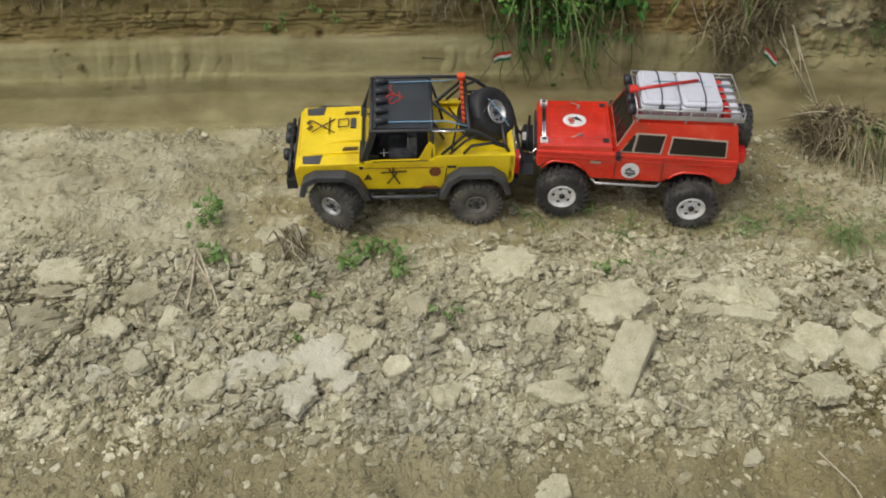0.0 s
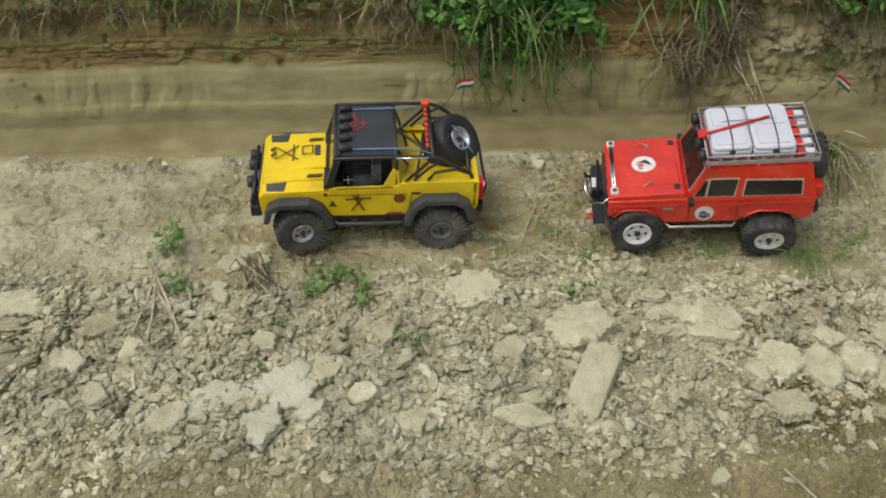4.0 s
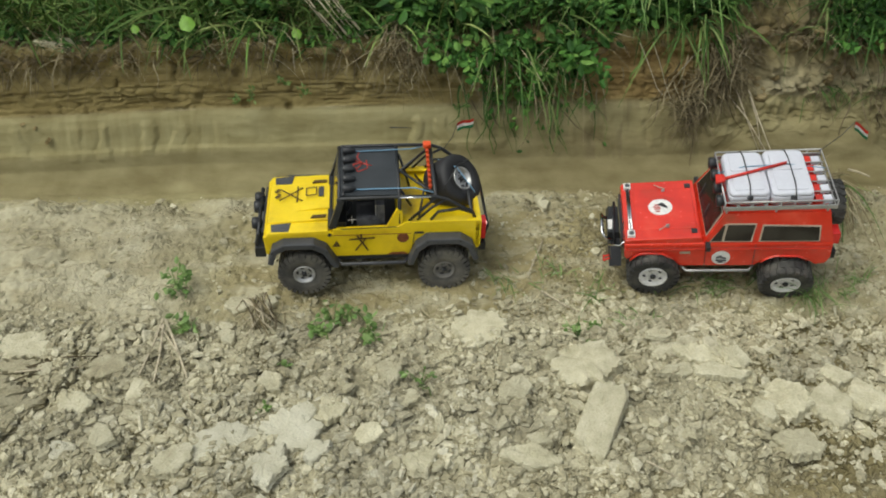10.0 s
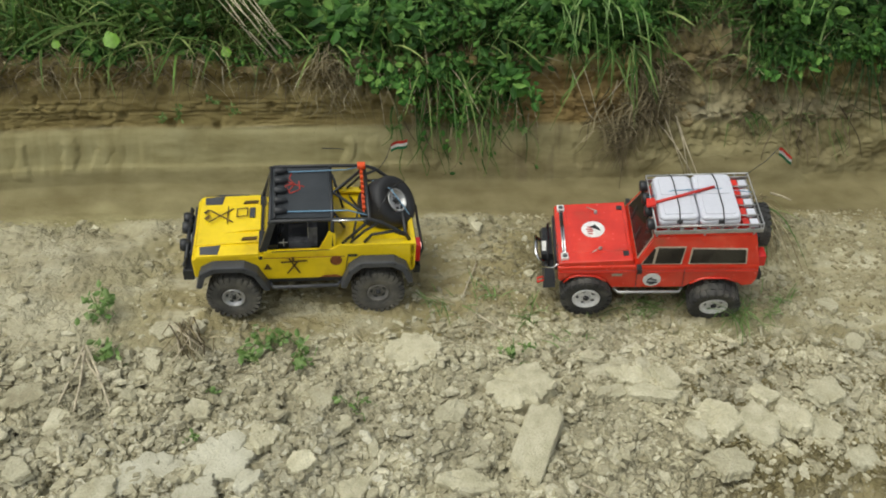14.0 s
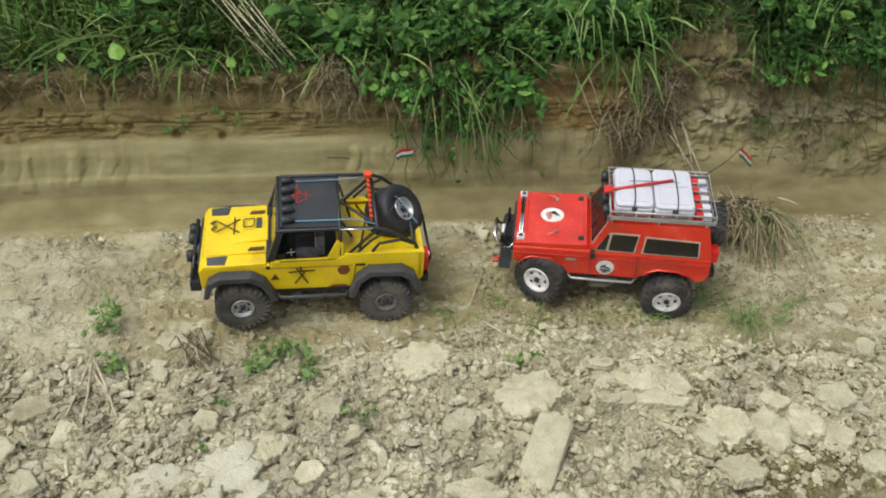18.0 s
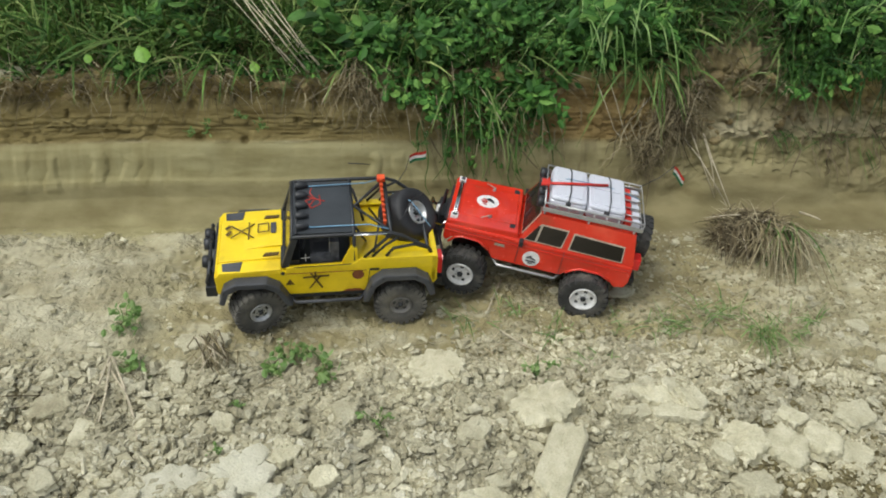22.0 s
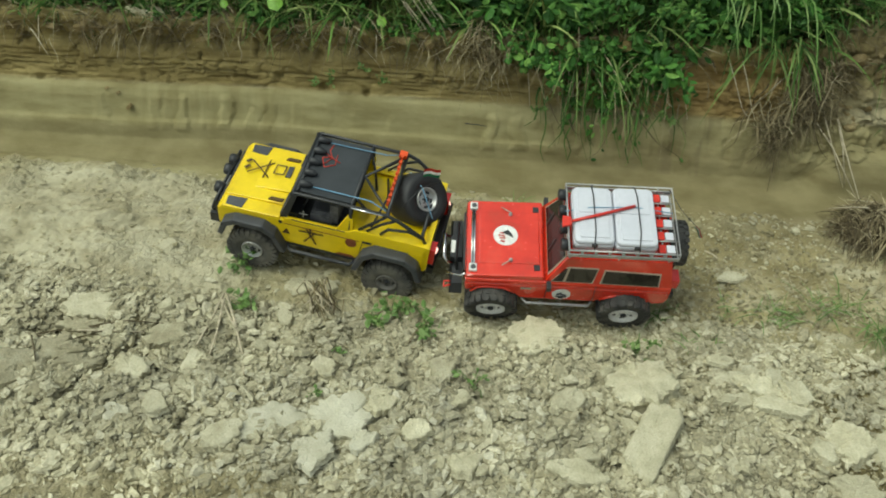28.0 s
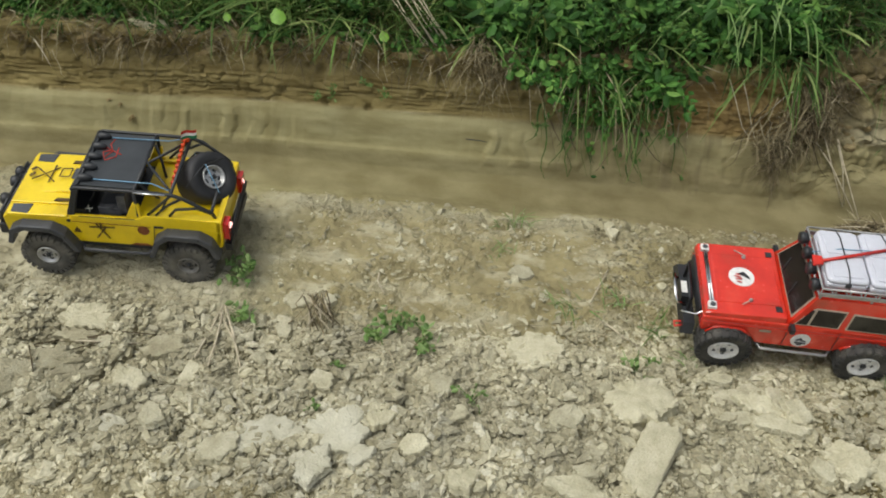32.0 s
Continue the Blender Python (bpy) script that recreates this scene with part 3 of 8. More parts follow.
    Zg = Zg + spill * clean(0.40, 0.43, Yp) * (1 - clean(0.56, 0.60, Yp)) * np.maximum(heap - Zg, 0)
    Yg = Yg + spill * 0.07 * clean(0.11, 0.26, Z0)
    n, k = X.shape
    verts = np.stack([X, Yg, Zg], -1).reshape(-1, 3)
    idx = np.arange(n * k).reshape(n, k)
    faces = np.stack([idx[:-1, :-1], idx[:-1, 1:], idx[1:, 1:], idx[1:, :-1]], -1).reshape(-1, 4)
    me = bpy.data.meshes.new("ground")
    me.from_pydata(verts.tolist(), [], faces.tolist())
    col = me.color_attributes.new("soil", "FLOAT_COLOR", "POINT")
    pale = (1 - clean(-0.62, -0.42, X + 0.15 * (fbm(X * 6, Yg * 6, 3) - 0.5))) * clean(-0.16, -0.08, Yg) * (1 - clean(0.22, 0.32, Yp + 0.16 * (fbm(X * 5, Yp * 9, 5) - 0.5)))
    pale = np.clip(pale + 0.15 * clean(0.55, 0.8, X) * (1 - clean(0.3, 0.36, Yg)) * clean(-0.1, 0, Yg), 0, 1)
    track = clean(-0.50, -0.36, X) * (1 - clean(0.66, 0.88, X)) * clean(-0.07, -0.01, Yg + 0.04 * (fbm(X * 9, Yg * 9, 5) - 0.5)) * (1 - clean(0.24, 0.29, Yg))
    damp = np.clip(floor_ + 0.55 * (1 - loose) * (1 - wall) * (1 - front), 0, 1) * (1 - pale)
    dark = clean(0.50, 0.64, fbm(X * 4 + 7, Yg * 4, 3)) * rub * 0.75
    dark = dark * (1 - np.exp(-((X + 0.15) / 0.30) ** 2 - ((Yg + 0.36) / 0.12) ** 2)) + 0.55 * clean(0.45, 0.85, X) * rub
    # trodden moist clay in the middle of the track
    moist = clean(0.24, 0.40, X) * (1 - clean(0.60, 0.74, X)) * clean(0.04, 0.16, Yg + 0.10 * (fbm(X * 7, Yg * 7, 4) - 0.5)) * (1 - clean(0.34, 0.38, Yg))
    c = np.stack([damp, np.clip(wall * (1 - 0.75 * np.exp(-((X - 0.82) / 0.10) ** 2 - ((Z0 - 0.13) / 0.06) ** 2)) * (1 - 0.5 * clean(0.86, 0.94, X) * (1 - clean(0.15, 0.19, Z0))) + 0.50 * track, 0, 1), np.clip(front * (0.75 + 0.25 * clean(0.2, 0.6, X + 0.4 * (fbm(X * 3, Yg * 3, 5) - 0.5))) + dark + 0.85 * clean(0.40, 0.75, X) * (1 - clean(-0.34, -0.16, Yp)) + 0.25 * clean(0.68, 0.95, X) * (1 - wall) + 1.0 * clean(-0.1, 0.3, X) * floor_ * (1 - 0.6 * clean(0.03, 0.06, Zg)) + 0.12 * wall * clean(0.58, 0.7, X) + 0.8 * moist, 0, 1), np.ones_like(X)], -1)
    col.data.foreach_set("color", c.reshape(-1).astype(np.float32))
    # zones: loose rubble, bedded wall, damp rut floor
    zone = me.color_attributes.new("zone", "FLOAT_COLOR", "POINT")
    rut = floor_ * (1 - clean(0.018, 0.034, Z0)) * clean(0.29, 0.37, Yp + 0.14 * (fbm(X * 5 + 3, Yp * 9, 6) - 0.5))
    zc = np.stack([np.clip(loose + 0.5 * firm * flaky + 0.6 * front * near, 0, 1), wall, rut * (0.75 + 0.5 * (fbm(X * 4, Yp * 12, 2) - 0.5)), firm * near * (1 - 0.7 * moist)], -1)
    cover = me.color_attributes.new("cover", "FLOAT_COLOR", "POINT")
    open_soil = clean(0.64, 0.70, X) * (1 - clean(0.88, 0.95, X)) * (1 - clean(0.64, 0.72, Yp))
    humus = (0.6 + 0.4 * clean(-0.3, 0.1, X)) * clean(0.560, 0.60, Yp + 0.03 * (fbm(X * 9, Yp * 9, 2) - 0.5)) * (1 - open_soil)
    mottle = worn * clean(0.40, 0.58, fbm(X * 9 + 4, V * 9, 6)) * (1 - 0.85 * np.exp(-((X - 0.82) / 0.11) ** 4 - ((Z0 - 0.13) / 0.075) ** 4)) + 0.9 * open_soil * clean(0.20, 0.235, Z0)
    mottle = mottle * (1 - 0.65 * clean(0.88, 0.95, X) * (1 - clean(0.15, 0.19, Z0)))
    drips = clean(0.28, 0.36, X) * (1 - clean(0.55, 0.62, X)) * (Yp > 0.44) * (Z0 < 0.115) * clean(0.50, 0.62, fbm(X * 30, Z0 * 6, 4)) * 0.7
    cv_ = np.stack([humus, np.clip(mottle * 0.55 + drips, 0, 1) * near, 0.8 * clean(0.27, 0.36, X) * (1 - clean(0.60, 0.68, X)) * clean(0.105, 0.125, Z0) * (1 - clean(0.23, 0.25, Z0)), np.ones_like(X)], -1)
    cover.data.foreach_set("color", cv_.reshape(-1).astype(np.float32))
    zone.data.foreach_set("color", zc.reshape(-1).astype(np.float32))
    me.polygons.foreach_set("use_smooth", np.ones(len(faces), bool))
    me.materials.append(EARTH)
    ob = tagged(new("ground", me), "pale crumbly clay track with a smooth rut and a low cut bank", kind="structure")
    return ob, xs, verts.reshape(n, k, 3)


ground, GX, GV = make_ground()


def ground_z(x, y):
    """Height of the ground under (x, y), taken where the sheet is not the bank's face."""
    i = int(np.clip(np.searchsorted(GX, x), 1, len(GX) - 1))
    ys, zs = GV[:, i, 1], GV[:, i, 2]
    return float(np.interp(y, np.maximum.accumulate(ys), zs))


# ---- building tools ----
def part(name, bm, material, parent, label="", smooth=None):
    """Link a bmesh as one mesh object under a thing or part."""
    me = bpy.data.meshes.new(name)
    bmesh.ops.recalc_face_normals(bm, faces=bm.faces)
    if smooth:
        for f in bm.faces:
            f.smooth = True
    bm.to_mesh(me)
    bm.free()
    me.materials.append(material)
    ob = new(name, me)
    ob.parent = parent
    if label:
        tagged(ob, label)
    return ob


def bevelled(bm, size, segments=2, angle=25):
    es = [e for e in bm.edges if len(e.link_faces) == 2 and e.calc_face_angle(0) > radians(angle)]
    if size and es:
        bmesh.ops.bevel(bm, geom=es, offset=size, segments=segments, profile=0.6, affect="EDGES", clamp_overlap=True)
    return bm


def box(x0, x1, y0, y1, z0, z1, bevel=0.002, taper=None, bm=None):
    """A block; taper=(dx0, dx1, dy) pulls its top in."""
    own = bm is None
    b = bmesh.new()
    vs = []
    t = taper or (0, 0, 0)
    for z, k in ((z0, 0), (z1, 1)):
        for x, y in ((x0 + t[0] * k, y0 + t[2] * k), (x1 - t[1] * k, y0 + t[2] * k), (x1 - t[1] * k, y1 - t[2] * k), (x0 + t[0] * k, y1 - t[2] * k)):
            vs.append(b.verts.new((x, y, z)))
    for f in ((0, 3, 2, 1), (4, 5, 6, 7), (0, 1, 5, 4), (1, 2, 6, 5), (2, 3, 7, 6), (3, 0, 4, 7)):
        b.faces.new([vs[i] for i in f])
    bevelled(b, bevel)
    if own:
        return b
    return merge(bm, b)


def round_box(x0, x1, y0, y1, z0, z1, rad, bevel):
    """A moulded block with round corners in plan and soft top edges."""
    b = bmesh.new()
    pts = []
    for cx, cy, a0 in ((x1 - rad, y1 - rad, 0), (x0 + rad, y1 - rad, 90), (x0 + rad, y0 + rad, 180), (x1 - rad, y0 + rad, 270)):
        pts += [(cx + rad * math.cos(radians(a0 + 15 * k)), cy + rad * math.sin(radians(a0 + 15 * k))) for k in range(7)]
    cx, cy = (x0 + x1) / 2, (y0 + y1) / 2
    loops = []
    for z, inset in ((z0, 0.0), (z1 - bevel, 0.0), (z1 - bevel * 0.3, bevel * 0.35), (z1, bevel)):
        loops.append([b.verts.new((x - inset * (1 if x > cx else -1), y - inset * (1 if y > cy else -1), z)) for x, y in pts])
    n = len(pts)
    for p, q in zip(loops, loops[1:]):
        for i in range(n):
            b.faces.new((p[i], p[(i + 1) % n], q[(i + 1) % n], q[i])).smooth = True
    b.faces.new(loops[-1])
    b.faces.new(loops[0][::-1])
    return b


def merge(bm, b, m=None):
    me = bpy.data.meshes.new("tmp")
    if m is not None:
        bmesh.ops.transform(b, matrix=m, verts=b.verts)
    b.to_mesh(me)
    b.free()
    bm.from_mesh(me)
    bpy.data.meshes.remove(me)
    return bm


def prism(outline, y0, y1, bevel=0.003, pull=0.0):
    """An (x, z) outline drawn out from y0 to y1; pull narrows the y1... side faces towards the top."""
    b = bmesh.new()
    lo = [b.verts.new((x, y0, z)) for x, z in outline]
    hi = [b.verts.new((x, y1, z)) for x, z in outline]
    n = len(outline)
    b.faces.new(lo)
    b.faces.new(hi[::-1])
    for i in range(n):
        b.faces.new((lo[i], hi[i], hi[(i + 1) % n], lo[(i + 1) % n]))
    bmesh.ops.recalc_face_normals(b, faces=b.faces)
    bevelled(b, bevel)
    return b


def plate(points, thick, bevel=0.0):
    """A flat plate through 3D points (planar), thickened against its normal."""
    b = bmesh.new()
    ps = [Vector(p) for p in points]
    n = (ps[1] - ps[0]).cross(ps[2] - ps[0]).normalized() * thick
    top = [b.verts.new(p) for p in ps]
    bot = [b.verts.new(p - n) for p in ps]
    k = len(ps)
    b.faces.new(top)
    b.faces.new(bot[::-1])
    for i in range(k):
        b.faces.new((top[i], bot[i], bot[(i + 1) % k], top[(i + 1) % k]))
    bmesh.ops.recalc_face_normals(b, faces=b.faces)
    bevelled(b, bevel, 1)
    return b


def tube(points, r, sides=8, bm=None, taper=1.0):
    """A round bar along points."""
    b = bm if bm is not None else bmesh.new()
    ps = [Vector(p) for p in points]
    rings = []
    for i, p in enumerate(ps):
        d = (ps[min(i + 1, len(ps) - 1)] - ps[max(i - 1, 0)]).normalized()
        up = Vector((0, 0, 1)) if abs(d.z) < 0.9 else Vector((1, 0, 0))
        u = d.cross(up).normalized()
        v = d.cross(u)
        rr = r * (1 + (taper - 1) * i / max(1, len(ps) - 1))
        rings.append([b.verts.new(p + (u * math.cos(a) + v * math.sin(a)) * rr) for a in [math.tau * j / sides for j in range(sides)]])
    for a, c in zip(rings, rings[1:]):
        for j in range(sides):
            f = b.faces.new((a[j], a[(j + 1) % sides], c[(j + 1) % sides], c[j]))
            f.smooth = True
    b.faces.new(rings[0][::-1])
    b.faces.new(rings[-1])
    return b


def lathe(profile, seg=36, axis="Y", smooth=True, caps=True):
    """(along, radius) pairs turned about an axis through the origin."""
    b = bmesh.new()
    rings = []
    for a, r in profile:
        ring = []
        for j in range(seg):
            t = math.tau * j / seg
            c, s = r * math.cos(t), r * math.sin(t)
            ring.append(b.verts.new((c, a, s) if axis == "Y" else (c, s, a) if axis == "Z" else (a, c, s)))
        rings.append(ring)
    for p, q in zip(rings, rings[1:]):
        for j in range(seg):
            b.faces.new((p[j], p[(j + 1) % seg], q[(j + 1) % seg], q[j])).smooth = smooth
    if caps and profile[0][1] > 1e-5:
        b.faces.new(rings[0][::-1])
    if caps and profile[-1][1] > 1e-5:
        b.faces.new(rings[-1])
    bmesh.ops.remove_doubles(b, verts=b.verts, dist=1e-6)
    return b


def disc(centre, normal, r, thick, seg=28, squash=1.0):
    b = lathe([(0, r), (thick, r * 0.98)], seg, "Z", False)
    q = Vector(normal).to_track_quat("Z", "Y").to_matrix().to_4x4()
    bmesh.ops.transform(b, matrix=Matrix.Translation(centre) @ q @ Matrix.Diagonal((1, squash, 1, 1)), verts=b.verts)
    return b


def bar_plate(p, q, w, thick, normal):
    """A flat strip from p to q, as wide as w, lying on a face with that normal."""
    p, q, n = Vector(p), Vector(q), Vector(normal).normalized()
    s = (q - p).cross(n).normalized() * w / 2
    up = n * thick
    return plate([p - s + up, q - s + up, q + s + up, p + s + up], thick)


# ---- truck materials ----
YELLOW = surface("yellow_paint", [(0.50, 0.33, 0.006), (0.74, 0.53, 0.006), (0.79, 0.575, 0.008), (0.83, 0.61, 0.012)], 0.34, 13.0, 90.0, 0.0, spread=0.04, coat=0.25)
RED = surface("red_paint", [(0.40, 0.040, 0.016), (0.58, 0.024, 0.010), (0.66, 0.032, 0.013), (0.70, 0.070, 0.036)], 0.24, 12.0, 90.0, 0.0, spread=0.05, coat=0.9)
BLACK = surface("black_metal", [(0.012, 0.013, 0.015), (0.03, 0.032, 0.035)], 0.45, 30.0, 300.0, 0.1)
ROOF = surface("roof_panel", [(0.020, 0.024, 0.028), (0.035, 0.040, 0.045)], 0.55, 20.0, 300.0, 0.1)
PLASTIC = surface("grey_plastic", [(0.036, 0.038, 0.044), (0.075, 0.078, 0.086)], 0.45, 25.0, 350.0, 0.2)
RUBBER = surface("tyre_rubber", [(0.020, 0.020, 0.020), (0.042, 0.041, 0.038), (0.105, 0.099, 0.084)], 0.7, 34.0, 250.0, 0.3)
MUDDY = surface("muddy_tyre", [(0.042, 0.041, 0.038), (0.095, 0.090, 0.078), (0.17, 0.158, 0.128)], 0.9, 26.0, 250.0, 0.4)
STEEL = surface("grey_steel", [(0.34, 0.34, 0.34), (0.50, 0.50, 0.49)], 0.38, 30.0, 200.0, 0.05, metal=0.55)
CHROME = surface("chrome", [(0.70, 0.70, 0.70), (0.82, 0.82, 0.82)], 0.18, 30.0, 200.0, 0.02, metal=1.0)
WHITE = surface("white_paint", [(0.66, 0.65, 0.62), (0.80, 0.79, 0.77)], 0.4, 30.0, 150.0, 0.05)
BOXWHITE = surface("white_plastic", [(0.54, 0.55, 0.61), (0.60, 0.61, 0.67)], 0.32, 9.0, 120.0, 0.0, spread=0.03, coat=0.3)
GLASS = surface("dark_tinted_window", [(0.008, 0.007, 0.007), (0.022, 0.018, 0.016)], 0.16, 20.0, 100.0, 0.0, coat=0.3)
TRIM = surface("pale_window_trim", [(0.30, 0.24, 0.17), (0.45, 0.38, 0.30)], 0.5, 30.0, 150.0, 0.05)
DECAL = surface("dark_decal", [(0.05, 0.028, 0.006), (0.12, 0.07, 0.012)], 0.6, 60.0, 300.0, 0.0)
RUST = surface("rust_decal", [(0.13, 0.035, 0.01), (0.24, 0.08, 0.02)], 0.8, 90.0, 400.0, 0.1)
REDBAR = surface("red_enamel", [(0.50, 0.02, 0.012), (0.62, 0.035, 0.02)], 0.4, 30.0, 200.0, 0.05)
DULLRED = surface("dull_red_cord", [(0.30, 0.022, 0.014), (0.45, 0.045, 0.028)], 0.7, 60.0, 300.0, 0.1)
ORANGE = surface("orange_red_enamel", [(0.62, 0.07, 0.015), (0.75, 0.10, 0.02)], 0.4, 30.0, 200.0, 0.05)
BLUE = surface("blue_cord", [(0.10, 0.22, 0.34), (0.18, 0.32, 0.44)], 0.5, 50.0, 300.0, 0.05)
GREEN = surface("green_cloth", [(0.01, 0.13, 0.05), (0.02, 0.18, 0.07)], 0.8, 50.0, 300.0, 0.1)
SEATC = surface("dark_seat", [(0.03, 0.032, 0.036), (0.16, 0.16, 0.17)], 0.7, 60.0, 200.0, 0.1)


def glowing(name, col, power):
    m = bpy.data.materials.new(name)
    m.use_nodes = True
    b = m.node_tree.nodes["Principled BSDF"]
    b.inputs["Base Color"].default_value = (*col, 1)
    b.inputs["Emission Color"].default_value = (*col, 1)
    b.inputs["Emission Strength"].default_value = power
    b.inputs["Roughness"].default_value = 0.25
    return m


TAILGLOW = glowing("lit_tail_lamp", (1.0, 0.55, 0.5), 1.6)
TAILRED = surface("red_lens", [(0.52, 0.012, 0.012), (0.66, 0.03, 0.025)], 0.22, 30.0, 100.0, 0.0, coat=0.5)


def flag(parent, base, tip, tilt):
    """A wire aerial with a small red, white and green striped flag; it turns about its foot."""
    tip = Vector(tip) - Vector(base)
    pole = part("flag_pole", tube([(0, 0, 0), tip * 0.5 + Vector((0.006, 0, 0)), tip], 0.0008, 5), BLACK, parent)
    pole.location = base
    side = Vector(tilt).normalized()
    down = Vector((0, -0.25, -0.97))
    for i, mat in enumerate((REDBAR, WHITE, GREEN)):
        w, hgt = 0.034, 0.0058
        b = bmesh.new()
        rows = []
        for k in range(6):
            s = k / 5
            p = tip + side * w * s + down * hgt * i + Vector((0, 0.0022 * math.sin(s * 5.0), 0.0010 * math.sin(s * 6.0)))
            rows.append((b.verts.new(p), b.verts.new(p + down * hgt)))
        for (a, c), (e, g) in zip(rows, rows[1:]):
            b.faces.new((a, c, g, e))
        bmesh.ops.solidify(b, geom=b.faces[:], thickness=0.0008)
        part("flag_stripe", b, mat, pole, ("red", "white", "green")[i] + " flag stripe")
    return pole


def wheel(parent, at, radius, width, tyre_mat, rim_mat, lugs, spokes, side, inner=0.54):
    """Rim with spokes as the part, tyre, lug nuts and hub cap as its pieces. side: -1 faces the near flank."""
    w, r = width / 2, radius
    rim_r = r * inner
    rim = lathe([(-w * 0.9 * 1, rim_r * 0.985), (-w * 0.9, rim_r), (w * 0.98, rim_r), (w * 1.0, rim_r * 0.95), (w * 0.97, rim_r * 0.86), (w * 0.72, rim_r * 0.80), (w * 0.66, rim_r * 0.62),
                 (w * 0.76, rim_r * 0.36), (w * 0.78, 0.0)], 36)
    if side < 0:
        bmesh.ops.transform(rim, matrix=Matrix.Diagonal((1, -1, 1, 1)), verts=rim.verts)
    ob = part("wheel", rim, rim_mat, parent)
    ob.location = at
    for k in range(spokes):
        a = math.tau * (k + 0.5) / spokes
        hole = disc((math.cos(a) * rim_r * 0.60, side * w * 0.665, math.sin(a) * rim_r * 0.60), (0, side, 0), rim_r * (0.19 if rim_mat is not WHITE else 0.14), w * 0.035, 12)
        part("rim_hole", hole, BLACK, ob)
    t = lathe([(-w * 0.80, rim_r * 0.98), (-w * 0.98, rim_r * 1.12), (-w * 1.02, r * 0.78), (-w * 0.92, r * 0.90), (-w * 0.72, r * 0.955), (0, r * 0.965),
               (w * 0.72, r * 0.955), (w * 0.92, r * 0.90), (w * 1.02, r * 0.78), (w * 0.98, rim_r * 1.12), (w * 0.80, rim_r * 0.98), (-w * 0.80, rim_r * 0.98)], 44, caps=False)
    for k in range(lugs):
        for row, (y0, y1, off) in enumerate(((-0.99, -0.42, 0.0), (0.42, 0.99, 0.5), (-0.34, 0.34, 0.25))):
            a = math.tau * (k + off) / lugs
            half = math.pi * r / lugs * (0.62 if row < 2 else 0.5)
            b = box(r * 0.90, r * 1.0, w * y0, w * y1, -half, half, 0, taper=None)
            if row < 2:
                # shoulder lugs run down the sidewall
                s = -1 if row == 0 else 1
                merge(b, box(r * 0.80, r * 0.955, min(s * w * 0.86, s * w * 1.06), max(s * w * 0.86, s * w * 1.06), -half * 0.9, half * 0.9, 0))
            merge(t, b, Matrix.Rotation(a, 4, "Y"))
    part("tyre", t, tyre_mat, ob)
    cap = lathe([(w * 0.70 * side, rim_r * 0.22), (w * 0.95 * side, rim_r * 0.20), (w * 1.02 * side, rim_r * 0.13), (w * 1.02 * side, 0.0)], 16)
    part("hub_cap", cap, BLACK, ob)
    for k in range(6):
        a = math.tau * (k + 0.5) / 6
        n = lathe([(w * 0.70 * side, 0.0013), (w * 0.84 * side, 0.0013), (w * 0.84 * side, 0.0)], 6)
        bmesh.ops.transform(n, matrix=Matrix.Translation((math.cos(a) * rim_r * 0.32, 0, math.sin(a) * rim_r * 0.32)), verts=n.verts)
        part("lug_nut", n, STEEL if rim_mat is WHITE else BLACK, ob)
    return ob


SPARE = surface("clean_black_tyre", [(0.012, 0.012, 0.013), (0.022, 0.022, 0.024)], 0.6, 34.0, 250.0, 0.2)
DARKRIM = surface("dark_rim", [(0.10, 0.095, 0.085), (0.19, 0.18, 0.16)], 0.6, 40.0, 200.0, 0.1)


